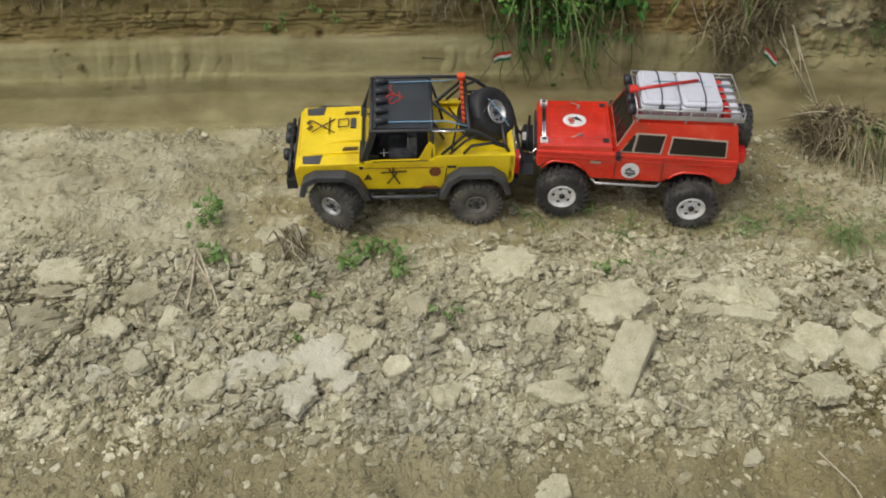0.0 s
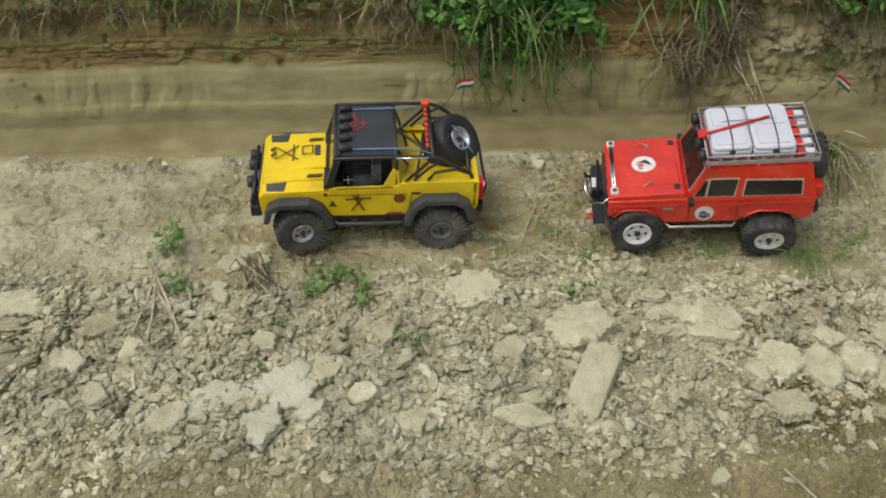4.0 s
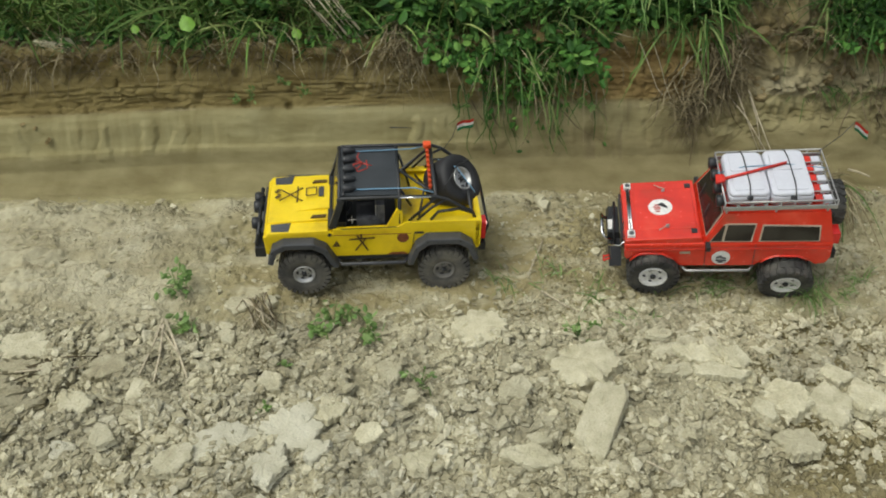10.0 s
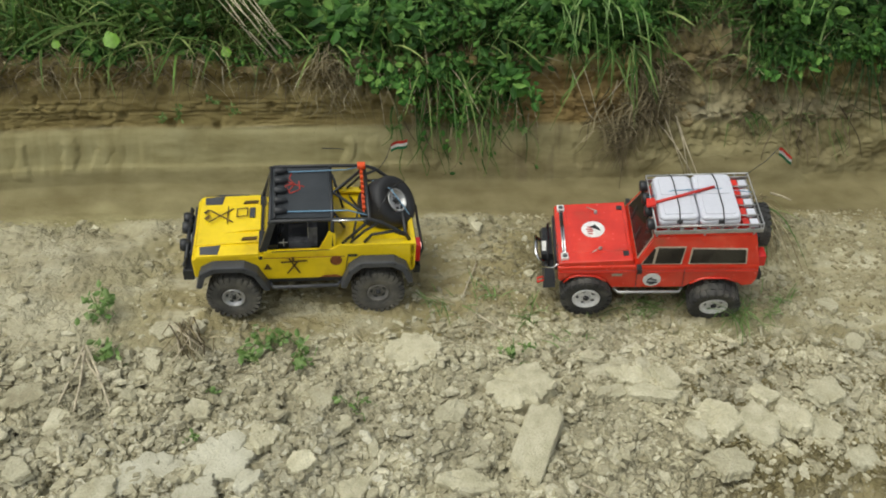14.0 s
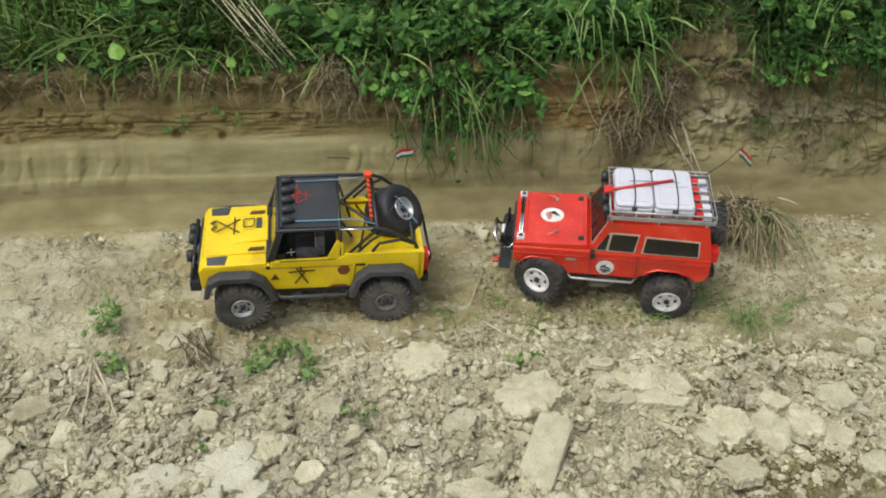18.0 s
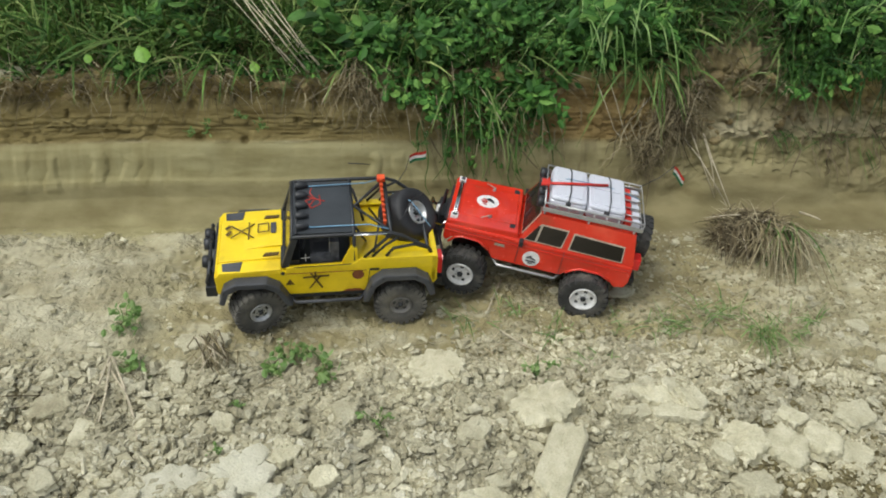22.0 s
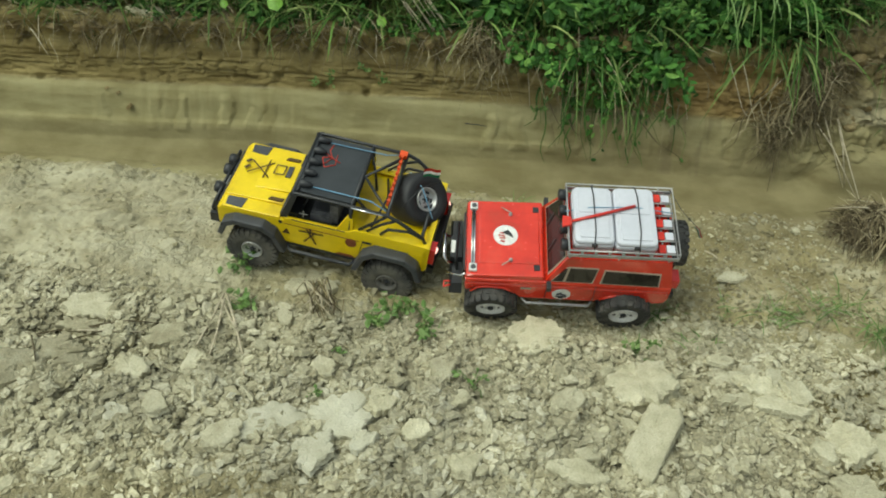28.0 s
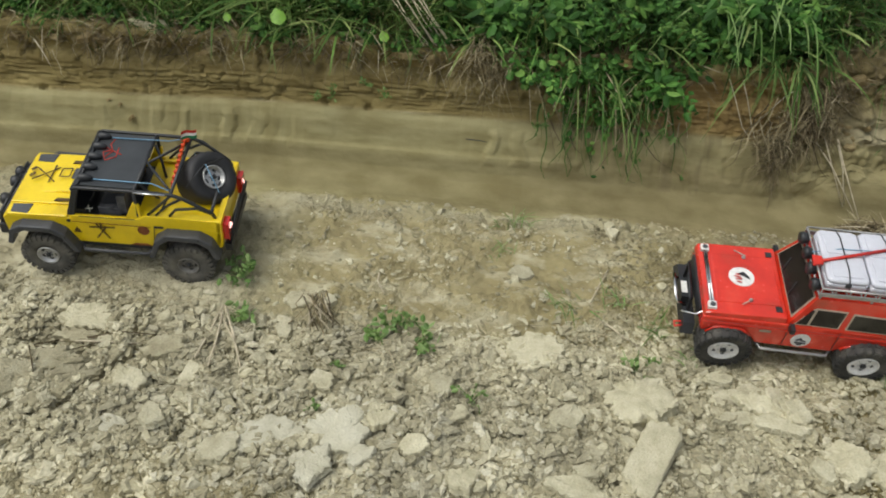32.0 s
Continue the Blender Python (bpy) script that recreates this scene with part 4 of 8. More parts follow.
# ---- yellow open-backed trail truck ----
def build_yellow():
    car = tagged(new("toy_truck"), "yellow off-road model truck with black roll cage in the rut", "model truck")
    W = 0.091
    # lower body with wheel openings
    side = [(-0.206, 0.092), (-0.200, 0.088), (-0.188, 0.112), (-0.165, 0.122), (-0.110, 0.122), (-0.090, 0.108), (-0.072, 0.080), (0.070, 0.080), (0.086, 0.112),
            (0.105, 0.124), (0.165, 0.124), (0.188, 0.110), (0.200, 0.088), (0.208, 0.094), (0.209, 0.134), (-0.070, 0.134), (-0.078, 0.141), (-0.200, 0.139), (-0.208, 0.132)]
    body = part("body", prism(side, -W, W, 0.003), YELLOW, car, "glossy yellow moulded lower body")
    hood_b = bmesh.new()
    hood_pts = [(-0.204, 0.138), (-0.200, 0.1445), (-0.150, 0.147), (-0.080, 0.1505), (-0.078, 0.138)]
    merge(hood_b, prism(hood_pts, -0.060, 0.060, 0.002))
    merge(hood_b, prism([(-0.203, 0.138), (-0.198, 0.142), (-0.085, 0.1455), (-0.082, 0.138)], -0.0905, -0.058, 0.002))
    merge(hood_b, prism([(-0.203, 0.138), (-0.198, 0.142), (-0.085, 0.1455), (-0.082, 0.138)], 0.058, 0.0905, 0.002))
    merge(hood_b, prism([(-0.160, 0.146), (-0.110, 0.1535), (-0.082, 0.1545), (-0.081, 0.146)], -0.030, 0.046, 0.002))
    hood = part("hood", hood_b, YELLOW, car, "yellow hood with a raised middle")
    for s, y in ((1, -0.074), (1, 0.076)):
        v = plate([(-0.192, y - 0.012, 0.1432), (-0.160, y - 0.014, 0.1445), (-0.156, y + 0.012, 0.1447), (-0.194, y + 0.010, 0.1432)], 0.003, 0.0005)
        part("vent", v, PLASTIC, hood, "dark grey hood vent")
    part("vent", plate([(-0.104, 0.006, 0.1562), (-0.094, 0.006, 0.1565), (-0.094, 0.036, 0.1565), (-0.104, 0.036, 0.1562)], 0.003), PLASTIC, hood, "dark grey hood vent")
    for y in (-0.052, 0.060):
        part("vent", plate([(-0.118, y - 0.004, 0.1515), (-0.090, y - 0.004, 0.1525), (-0.088, y + 0.004, 0.1525), (-0.114, y + 0.004, 0.1515)], 0.003), DECAL, hood)
    emblem = bmesh.new()
    zt = 0.1493
    for p, q, wd in (((-0.180, 0.000, zt), (-0.136, 0.040, zt), 0.0022), ((-0.180, 0.036, zt), (-0.136, -0.002, zt), 0.0022), ((-0.146, -0.006, zt), (-0.146, 0.046, zt), 0.0022),
                     ((-0.188, 0.010, zt - 0.001), (-0.180, 0.020, zt), 0.006), ((-0.190, 0.028, zt - 0.001), (-0.182, 0.036, zt), 0.006)):
        merge(emblem, bar_plate(p, q, wd, 0.0012, (-0.06, 0, 1)))
    part("hood_emblem", emblem, DECAL, hood, "crossed-tools emblem in dark brown")
    frame_b = bmesh.new()
    for p, q in (((-0.128, 0.008, 0.1545), (-0.108, 0.008, 0.1568)), ((-0.108, 0.008, 0.1568), (-0.108, 0.032, 0.1568)), ((-0.108, 0.032, 0.1568), (-0.128, 0.032, 0.1545)), ((-0.128, 0.032, 0.1545), (-0.128, 0.008, 0.1545))):
        merge(frame_b, bar_plate(p, q, 0.0022, 0.001, (-0.1, 0, 1)))
    part("hood_frame", frame_b, DECAL, hood)
    # cab and bed walls
    for s in (-1, 1):
        y0, y1 = sorted((s * W, s * (W - 0.008)))
        wall = prism([(-0.076, 0.133), (0.208, 0.133), (0.208, 0.1575), (0.060, 0.1575), (0.048, 0.151), (-0.060, 0.149), (-0.076, 0.149)], y0, y1, 0.002)
        part("side_wall", wall, YELLOW, car)
        ledge = prism([(0.055, 0.1565), (0.207, 0.1565), (0.207, 0.161), (0.062, 0.161)], min(s * W, s * (W - 0.016)), max(s * W, s * (W - 0.016)), 0.0015)
        part("bed_rail", ledge, YELLOW, car)
    for s in (-1, 1):
        y0, y1 = sorted((s * 0.0895, s * 0.083))
        part("door_pillar", prism([(0.026, 0.148), (0.058, 0.148), (0.058, 0.186), (0.050, 0.192), (0.046, 0.192)], y0, y1, 0.0015), YELLOW, car, "yellow pillar behind the door opening")
    part("tailgate", box(0.199, 0.209, -W, W, 0.10, 0.1595, 0.002), YELLOW, car)
    floor_b = bmesh.new()
    merge(floor_b, prism([(0.046, 0.133), (0.200, 0.133), (0.200, 0.1475), (0.060, 0.152), (0.046, 0.152)], -W + 0.009, W - 0.009, 0.002))
    part("bed_floor", floor_b, YELLOW, car, "yellow bed floor")
    cabin = box(-0.074, 0.046, -W + 0.009, W - 0.009, 0.1345, 0.1365, 0.0)
    part("cabin_floor", cabin, BLACK, car)
    for y in (-0.042, 0.042):
        s = bmesh.new()
        merge(s, box(-0.030, 0.012, y - 0.026, y + 0.026, 0.136, 0.154, 0.005))
        merge(s, box(0.008, 0.024, y - 0.025, y + 0.025, 0.140, 0.186, 0.005))
        merge(s, box(0.010, 0.022, y - 0.013, y + 0.013, 0.186, 0.199, 0.003))
        seat = part("seat", s, SEATC, car, "dark grey bucket seat")
        part("seat_panel", box(0.006, 0.009, y - 0.017, y + 0.017, 0.152, 0.180, 0.001), STEEL, seat, "pale grey seat panel")
        part("seat_pad", box(-0.024, 0.004, y - 0.014, y + 0.014, 0.1535, 0.1555, 0.001), PLASTIC, seat)
    dash = part("dashboard", box(-0.072, -0.050, -0.080, 0.080, 0.136, 0.157, 0.004), BLACK, car)
    steer = lathe([(0, 0.014), (0.002, 0.0155), (0.004, 0.014), (0.002, 0.0125), (0, 0.014)], 20, "X", caps=False)
    bmesh.ops.transform(steer, matrix=Matrix.Translation((-0.046, -0.042, 0.164)) @ Matrix.Rotation(radians(25), 4, "Y"), verts=steer.verts)
    part("steering_wheel", steer, BLACK, car)
    # windscreen frame
    ws = bmesh.new()
    for y in (-0.083, 0.083):
        merge(ws, prism([(-0.084, 0.147), (-0.070, 0.147), (-0.050, 0.214), (-0.062, 0.214)], y - 0.006, y + 0.006, 0.0015))
    merge(ws, box(-0.085, -0.072, -0.083, 0.083, 0.146, 0.152, 0.001))
    part("windscreen_frame", ws, BLACK, car, "black windscreen frame")
    strip = plate([(-0.0765, -0.077, 0.153), (-0.0765, 0.077, 0.153), (-0.0625, 0.077, 0.206), (-0.0625, -0.077, 0.206)], 0.002)
    part("windscreen", strip, GLASS, car, "dark tinted windscreen")
    for s in (-1, 1):
        cross = bmesh.new()
        merge(cross, bar_plate((-0.046, s * 0.0862, 0.168), (-0.030, s * 0.0862, 0.169), 0.0013, 0.001, (0, s, 0.1)))
        merge(cross, bar_plate((-0.038, s * 0.0862, 0.160), (-0.038, s * 0.0862, 0.177), 0.0013, 0.001, (0, s, 0.1)))
        part("window_cross", cross, STEEL, car, "thin pale grey cross on the door window")
    # roof panel and cage
    roof = box(-0.060, 0.052, -0.078, 0.078, 0.2135, 0.2185, 0.0015)
    part("roof_panel", roof, ROOF, car, "matt black roof panel")
    R = 0.0036
    for s in (-1, 1):
        y = 0.085 * s
        part("cage_tube", tube([(-0.064, y, 0.212), (-0.055, y, 0.217), (0.060, y, 0.218), (0.120, y, 0.217), (0.142, y, 0.209), (0.192, y * 0.93, 0.172), (0.198, y * 0.93, 0.158)], R), BLACK, car, "black roll cage rail")
        part("cage_tube", tube([(0.052, y, 0.217), (0.052, y * 1.02, 0.158)], R), BLACK, car)
        part("cage_tube", tube([(0.122, y, 0.216), (0.070, y * 1.0, 0.160)], R * 0.8), BLACK, car)
        part("cage_tube", tube([(0.086, y, 0.162), (0.112, y, 0.190), (0.142, y * 0.96, 0.208)], R * 0.7), BLACK, car)
        part("cage_tube", tube([(0.112, y, 0.162), (0.125, y, 0.180), (0.165, y * 0.96, 0.184), (0.190, y * 0.94, 0.172)], R * 0.8), BLACK, car)
        part("cage_tube", tube([(-0.056, y, 0.214), (-0.080, y * 1.01, 0.150)], R), BLACK, car)
        part("limb_riser", tube([(-0.036, 0.062 * s, 0.2205), (0.082, 0.064 * s, 0.2225), (0.116, 0.078 * s, 0.221)], 0.0013, 6), BLUE, car, "thin blue cord along the roof")
    for x, z in ((-0.060, 0.216), (0.052, 0.217), (0.120, 0.217), (0.190, 0.173)):
        part("cage_tube", tube([(x, -0.085 if x < 0.15 else -0.08, z), (x, 0.085 if x < 0.15 else 0.08, z)], R), BLACK, car, "black roll cage crossbar")
    for s in (-1, 1):
        part("cage_tube", tube([(0.056, 0.0, 0.2165), (0.118, 0.075 * s, 0.2165)], R * 0.75), BLACK, car)
        part("cage_tube", tube([(0.056, 0.060 * s, 0.214), (0.068, 0.045 * s, 0.180), (0.076, 0.03 * s, 0.155)], R * 0.75), BLACK, car)
        part("cage_tube", tube([(0.090, 0.068 * s, 0.156), (0.105, 0.0, 0.176), (0.120, -0.05 * s, 0.214)], R * 0.6), BLACK, car)
    part("chrome_rod", tube([(0.052, -0.090, 0.2195), (0.112, -0.090, 0.2195)], 0.0018, 6), CHROME, car, "bright metal rod")
    # roof lamps
    bar = part("light_bar", tube([(-0.052, -0.080, 0.2205), (-0.052, 0.080, 0.2205)], 0.0022), BLACK, car, "black roof light bar")
    for k in range(5):
        y = -0.062 + 0.031 * k
        lam = lathe([(-0.010, 0.0), (-0.010, 0.0064), (-0.006, 0.0078), (0.004, 0.0072), (0.013, 0.0045), (0.016, 0.0)], 18, "X")
        bmesh.ops.transform(lam, matrix=Matrix.Translation((-0.044, y, 0.2235)), verts=lam.verts)
        part("roof_lamp", lam, BLACK, bar, "round black spot lamp")
    # red straps painted on the roof
    web = bmesh.new()
    for p, q in (((-0.026, 0.006, 0.2188), (-0.016, 0.024, 0.2192)), ((-0.016, 0.024, 0.2192), (-0.026, 0.044, 0.2188)), ((-0.026, 0.044, 0.2188), (-0.022, 0.060, 0.2188)), ((-0.016, 0.024, 0.2192), (0.002, 0.016, 0.2188)),
                 ((-0.034, 0.020, 0.2188), (-0.016, 0.026, 0.2196)), ((-0.034, 0.020, 0.2188), (-0.024, -0.004, 0.2188)), ((-0.024, -0.004, 0.2188), (-0.006, 0.008, 0.2188)), ((-0.006, 0.008, 0.2188), (-0.008, 0.034, 0.2188)), ((-0.036, 0.038, 0.2188), (-0.020, 0.026, 0.2192))):
        tube([p, q], 0.0012, 5, web)
    part("red_cord", web, DULLRED, car, "tangle of thin red cord on the roof")
    # jack across the cage
    jack_b = tube([(0.112, -0.048, 0.203), (0.113, 0.078, 0.226)], 0.0024, 6)
    for k in range(9):
        y = -0.04 + 0.013 * k
        merge(jack_b, box(0.1095, 0.1155, y - 0.003, y + 0.003, 0.2045 + (y + 0.048) * 0.18, 0.2095 + (y + 0.048) * 0.18, 0.0006))
    jack = part("jack", jack_b, ORANGE, car, "orange-red high-lift jack")
    part("jack_head", box(0.106, 0.121, 0.066, 0.080, 0.222, 0.230, 0.002), ORANGE, jack)
    # spare wheel leaning on the bed
    spare = wheel(car, (0.161, 0.016, 0.171), 0.055, 0.066, SPARE, STEEL, 0, 5, -1, 0.43)
    spare.name = "spare_wheel"
    spare.rotation_mode = "QUATERNION"
    spare.rotation_quaternion = Vector((0.62, -0.40, 0.68)).to_track_quat("-Y", "Z")
    for k, (p, q) in enumerate((((0.140, -0.045, 0.205), (0.195, 0.035, 0.215)), ((0.135, 0.05, 0.205), (0.20, -0.04, 0.190)))):
        part("strap", tube([p, [(a + b) / 2 + (0.02 if i == 2 else 0) for i, (a, b) in enumerate(zip(p, q))], q], 0.0012, 5), BLUE if k else BLACK, car)
    # flares
    for s in (-1, 1):
        for arch in ([(-0.203, 0.083), (-0.192, 0.118), (-0.170, 0.131), (-0.112, 0.131), (-0.088, 0.116), (-0.066, 0.070)], [(0.066, 0.070), (0.082, 0.116), (0.104, 0.134), (0.168, 0.134), (0.192, 0.118), (0.206, 0.080)]):
            inner = [(x, z) for x, z in arch]
            cx = sum(x for x, _ in arch) / len(arch)
            low = [(cx + (x - cx) * 0.84, 0.066 + (z - 0.066) * 0.80) for x, z in arch]
            y0, y1 = sorted((s * 0.086, s * 0.113))
            fl = prism(inner + low[::-1], y0, y1, 0.003)
            flare = part("fender_flare", fl, PLASTIC, car, "dark grey plastic fender flare")
            for x, z in arch[1:-1]:
                rv = disc((x * 1.0, s * 0.1125, z - 0.006), (0, s, 0), 0.0022, 0.001, 8)
                part("rivet", rv, BLACK, flare)
        part("side_step", tube([(-0.070, s * 0.084, 0.070), (-0.062, s * 0.099, 0.067), (0.060, s * 0.099, 0.067), (0.070, s * 0.084, 0.070)], 0.0036, 8), PLASTIC, car, "dark grey tube side step")
        part("sill", box(-0.070, 0.070, min(s * 0.070, s * 0.088), max(s * 0.070, s * 0.088), 0.070, 0.081, 0.002), BLACK, car)
        # side markings
        y = s * (W + 0.0006)
        n = (0, s, 0)
        mk = bmesh.new()
        for p, q, wd in (((-0.045, y, 0.124), (0.004, y, 0.127), 0.0032), ((-0.030, y, 0.134), (-0.010, y, 0.096), 0.003), ((-0.012, y, 0.128), (-0.034, y, 0.096), 0.003), ((-0.022, y, 0.137), (-0.022, y, 0.124), 0.004)):
            merge(mk, bar_plate(p, q, wd, 0.001, n))
        part("door_emblem", mk, DECAL, car, "crossed-tools emblem on the door")
        part("triangle_mark", plate([(-0.078, y, 0.106), (-0.062, y, 0.106), (-0.070, y, 0.121)][::-s], 0.001), DECAL, car)
        part("round_patch", disc((0.058, y, 0.124), n, 0.0115, 0.0008, 22), RUST, car, "round rusty brown patch")
        part("rust_patch", plate([(0.028, y, 0.082), (0.068, y, 0.082), (0.060, y, 0.088), (0.036, y, 0.087)][::-s], 0.001), RUST, car)
        part("seam", bar_plate((-0.060, y, 0.1505), (0.046, y, 0.1525), 0.0016, 0.0008, n), BLACK, car)
        part("seam", bar_plate((0.074, y, 0.082), (0.080, y, 0.133), 0.0014, 0.0008, n), BLACK, car)
        part("seam", bar_plate((-0.076, y, 0.135), (0.074, y, 0.135), 0.0010, 0.0008, n), RUST, car)
        part("fuel_cap", disc((-0.082, y, 0.136), n, 0.004, 0.001, 14), BLACK, car)
        part("bolt_strip", bar_plate((0.080, y, 0.1365), (0.098, y, 0.1365), 0.005, 0.001, n), BLACK, car)
        lamp_b = box(0.206, 0.220, min(s * 0.056, s * 0.080), max(s * 0.056, s * 0.080), 0.106, 0.146, 0.003)
        tl = part("tail_lamp", lamp_b, TAILRED, car, "red tail lamp")
        part("lit_lens", disc((0.2195, s * 0.066, 0.133), (1, -0.4 if s < 0 else 0.4, 0.3), 0.0065, 0.002, 14), TAILGLOW, tl, "lit tail lens")
    # bumpers, chassis
    fb = bmesh.new()
    merge(fb, box(-0.228, -0.208, -0.080, 0.080, 0.076, 0.098, 0.004))
    for y in (-0.070, -0.035, 0.035, 0.070):
        tube([(-0.220, y, 0.085), (-0.226, y, 0.105), (-0.218, y, 0.128)], 0.003, 7, fb)
    tube([(-0.219, -0.075, 0.126), (-0.221, 0.075, 0.126)], 0.0032, 7, fb)
    tube([(-0.224, -0.075, 0.108), (-0.226, 0.075, 0.108)], 0.0028, 7, fb)
    bumper = part("front_bumper", fb, BLACK, car, "black tube front bumper")
    part("grille", box(-0.212, -0.204, -0.072, 0.072, 0.100, 0.132, 0.002), BLACK, car)
    for y in (-0.030, 0.022, 0.050):
        lam = lathe([(-0.012, 0.0), (-0.012, 0.011), (-0.006, 0.0128), (0.006, 0.010), (0.009, 0.0)], 18, "X")
        bmesh.ops.transform(lam, matrix=Matrix.Translation((-0.222, y, 0.121)), verts=lam.verts)
        part("bumper_lamp", lam, BLACK, bumper, "round black bumper lamp")
    part("winch", box(-0.226, -0.209, -0.028, 0.028, 0.096, 0.112, 0.004), STEEL, bumper)
    rb = bmesh.new()
    merge(rb, box(0.209, 0.222, -0.078, 0.078, 0.074, 0.092, 0.003))
    tube([(0.216, -0.070, 0.085), (0.225, -0.068, 0.128), (0.225, 0.068, 0.128), (0.216, 0.070, 0.085)], 0.003, 7, rb)
    part("rear_bumper", rb, BLACK, car, "black rear bumper")
    part("chassis", box(-0.190, 0.190, -0.032, 0.032, 0.052, 0.082, 0.003), BLACK, car)
    for x in (-0.135, 0.139):
        ax = tube([(x, -0.070, 0.049), (x, 0.070, 0.049)], 0.007, 10)
        merge(ax, box(x - 0.014, x + 0.014, -0.016, 0.016, 0.036, 0.062, 0.005))
        part("axle", ax, BLACK, car)
    aerial = flag(car, (0.145, 0.080, 0.205), (0.178, 0.090, 0.262), (1, 0, 0.38))
    wheels = []
    for x in (-0.135, 0.139):
        for s in (-1, 1):
            wheels.append((wheel(car, (x, s * 0.088, 0.050), 0.0515, 0.042, MUDDY, STEEL if x < 0 else DARKRIM, 26, 5, s, 0.42), (x, s * 0.088, 0.050)))
    return car, wheels, aerial


yellow_truck, yellow_wheels, yellow_aerial = build_yellow()


# ---- red closed truck with a loaded roof rack ----
def build_red():
    car = tagged(new("toy_truck"), "red off-road model truck with loaded roof rack and white rims", "model truck")
    W = 0.088
    side = [(-0.172, 0.102), (-0.166, 0.094), (-0.152, 0.106), (-0.135, 0.110), (-0.100, 0.108), (-0.080, 0.094), (-0.066, 0.074), (0.074, 0.072), (0.092, 0.088),
            (0.110, 0.096), (0.150, 0.095), (0.172, 0.084), (0.184, 0.072), (0.205, 0.076), (0.211, 0.092), (0.210, 0.130), (-0.034, 0.134), (-0.172, 0.134)]
    body = part("body", prism(side, -W, W, 0.004), RED, car, "glossy red closed body")
    # bulged shoulder
    for s in (-1, 1):
        y0, y1 = sorted((s * (W - 0.004), s * (W + 0.002)))
        part("side_crease", prism([(-0.170, 0.119), (0.209, 0.114), (0.209, 0.117), (-0.170, 0.1225)], y0, y1, 0.001), RED, body)
        n = (0, s, 0)
        yy = s * (W + 0.0006)
        part("pinstripe", bar_plate((-0.165, yy + s * 0.0006, 0.127), (0.205, yy + s * 0.0006, 0.1215), 0.0014, 0.0008, n), DULLRED, body)
        part("door_logo", disc((0.010, yy, 0.0965), n, 0.0175, 0.001, 28), WHITE, body, "round white sticker")
        dl = bmesh.new()
        for p, q, wd in (((0.000, yy, 0.092), (0.020, yy, 0.091), 0.0025), ((0.001, yy, 0.098), (0.010, yy, 0.104), 0.003), ((0.008, yy, 0.099), (0.019, yy, 0.097), 0.0018), ((0.005, yy, 0.087), (0.014, yy, 0.087), 0.0016)):
            merge(dl, bar_plate(p, q, wd, 0.0018, n))
        part("sticker_bars", dl, PLASTIC, body)
        part("badge", bar_plate((-0.068, yy, 0.113), (-0.048, yy, 0.113), 0.005, 0.001, n), TRIM, body)
        part("seam", bar_plate((-0.020, yy, 0.078), (-0.020, yy, 0.132), 0.0011, 0.0007, n), BLACK, body)
        part("seam", bar_plate((0.070, yy, 0.076), (0.070, yy, 0.130), 0.0011, 0.0007, n), BLACK, body)
        for arch in ([(-0.160, 0.096), (-0.148, 0.109), (-0.135, 0.1135), (-0.100, 0.1115), (-0.078, 0.096)], [(0.084, 0.084), (0.094, 0.093), (0.110, 0.100), (0.150, 0.099), (0.174, 0.087)]):
            lip = bmesh.new()
            tube([(x, s * (W + 0.0005), z - 0.002) for x, z in arch], 0.0025, 6, lip)
            part("arch_lip", lip, RED, body)
        part("mirror", box(-0.022, -0.014, min(s * 0.088, s * 0.104), max(s * 0.088, s * 0.104), 0.128, 0.139, 0.003), BLACK, body, "small black door mirror")
        part("rock_slider", tube([(-0.064, s * 0.080, 0.071), (-0.054, s * 0.093, 0.067), (0.064, s * 0.093, 0.065), (0.074, s * 0.080, 0.069)], 0.0028, 8), STEEL, body, "grey metal rock slider")
        tl = part("tail_lamp", box(0.208, 0.222, min(s * 0.052, s * 0.078), max(s * 0.052, s * 0.078), 0.118, 0.143, 0.003), TAILRED, body, "red tail lamp")
    # hood
    hb = bmesh.new()
    merge(hb, prism([(-0.172, 0.130), (-0.170, 0.1405), (-0.160, 0.1435), (-0.028, 0.1473), (-0.024, 0.130)], -0.085, 0.085, 0.003))
    merge(hb, prism([(-0.152, 0.142), (-0.146, 0.1455), (-0.035, 0.1488), (-0.033, 0.142)], -0.058, 0.058, 0.002))
    hood = part("hood", hb, RED, body, "red hood with a raised panel")
    part("hood_logo", disc((-0.098, 0.004, 0.1471), (-0.025, 0, 1), 0.0232, 0.001, 32), WHITE, hood, "round white sticker")
    hl = bmesh.new()
    for p, q, wd in (((-0.108, -0.010, 0.1476), (-0.100, -0.012, 0.1478), 0.0016), ((-0.110, -0.004, 0.1476), (-0.098, -0.004, 0.1479), 0.0014), ((-0.112, 0.003, 0.1475), (-0.099, 0.000, 0.1479), 0.0016), ((-0.109, 0.009, 0.1476), (-0.101, 0.006, 0.1478), 0.0014)):
        merge(hl, bar_plate(p, q, wd, 0.0014, (-0.025, 0, 1)))
    part("sticker_bars", hl, REDBAR, hood, "unreadable red strokes on the sticker")
    part("sticker_wing", plate([(-0.104, 0.010, 0.1490), (-0.084, -0.002, 0.1494), (-0.086, 0.006, 0.1494), (-0.094, 0.016, 0.1492)], 0.0008), BLACK, hood, "black wing shape on the sticker")
    part("lamp_strip_base", box(-0.1620, -0.1550, -0.064, 0.064, 0.1440, 0.1462, 0.0006), BLACK, hood)
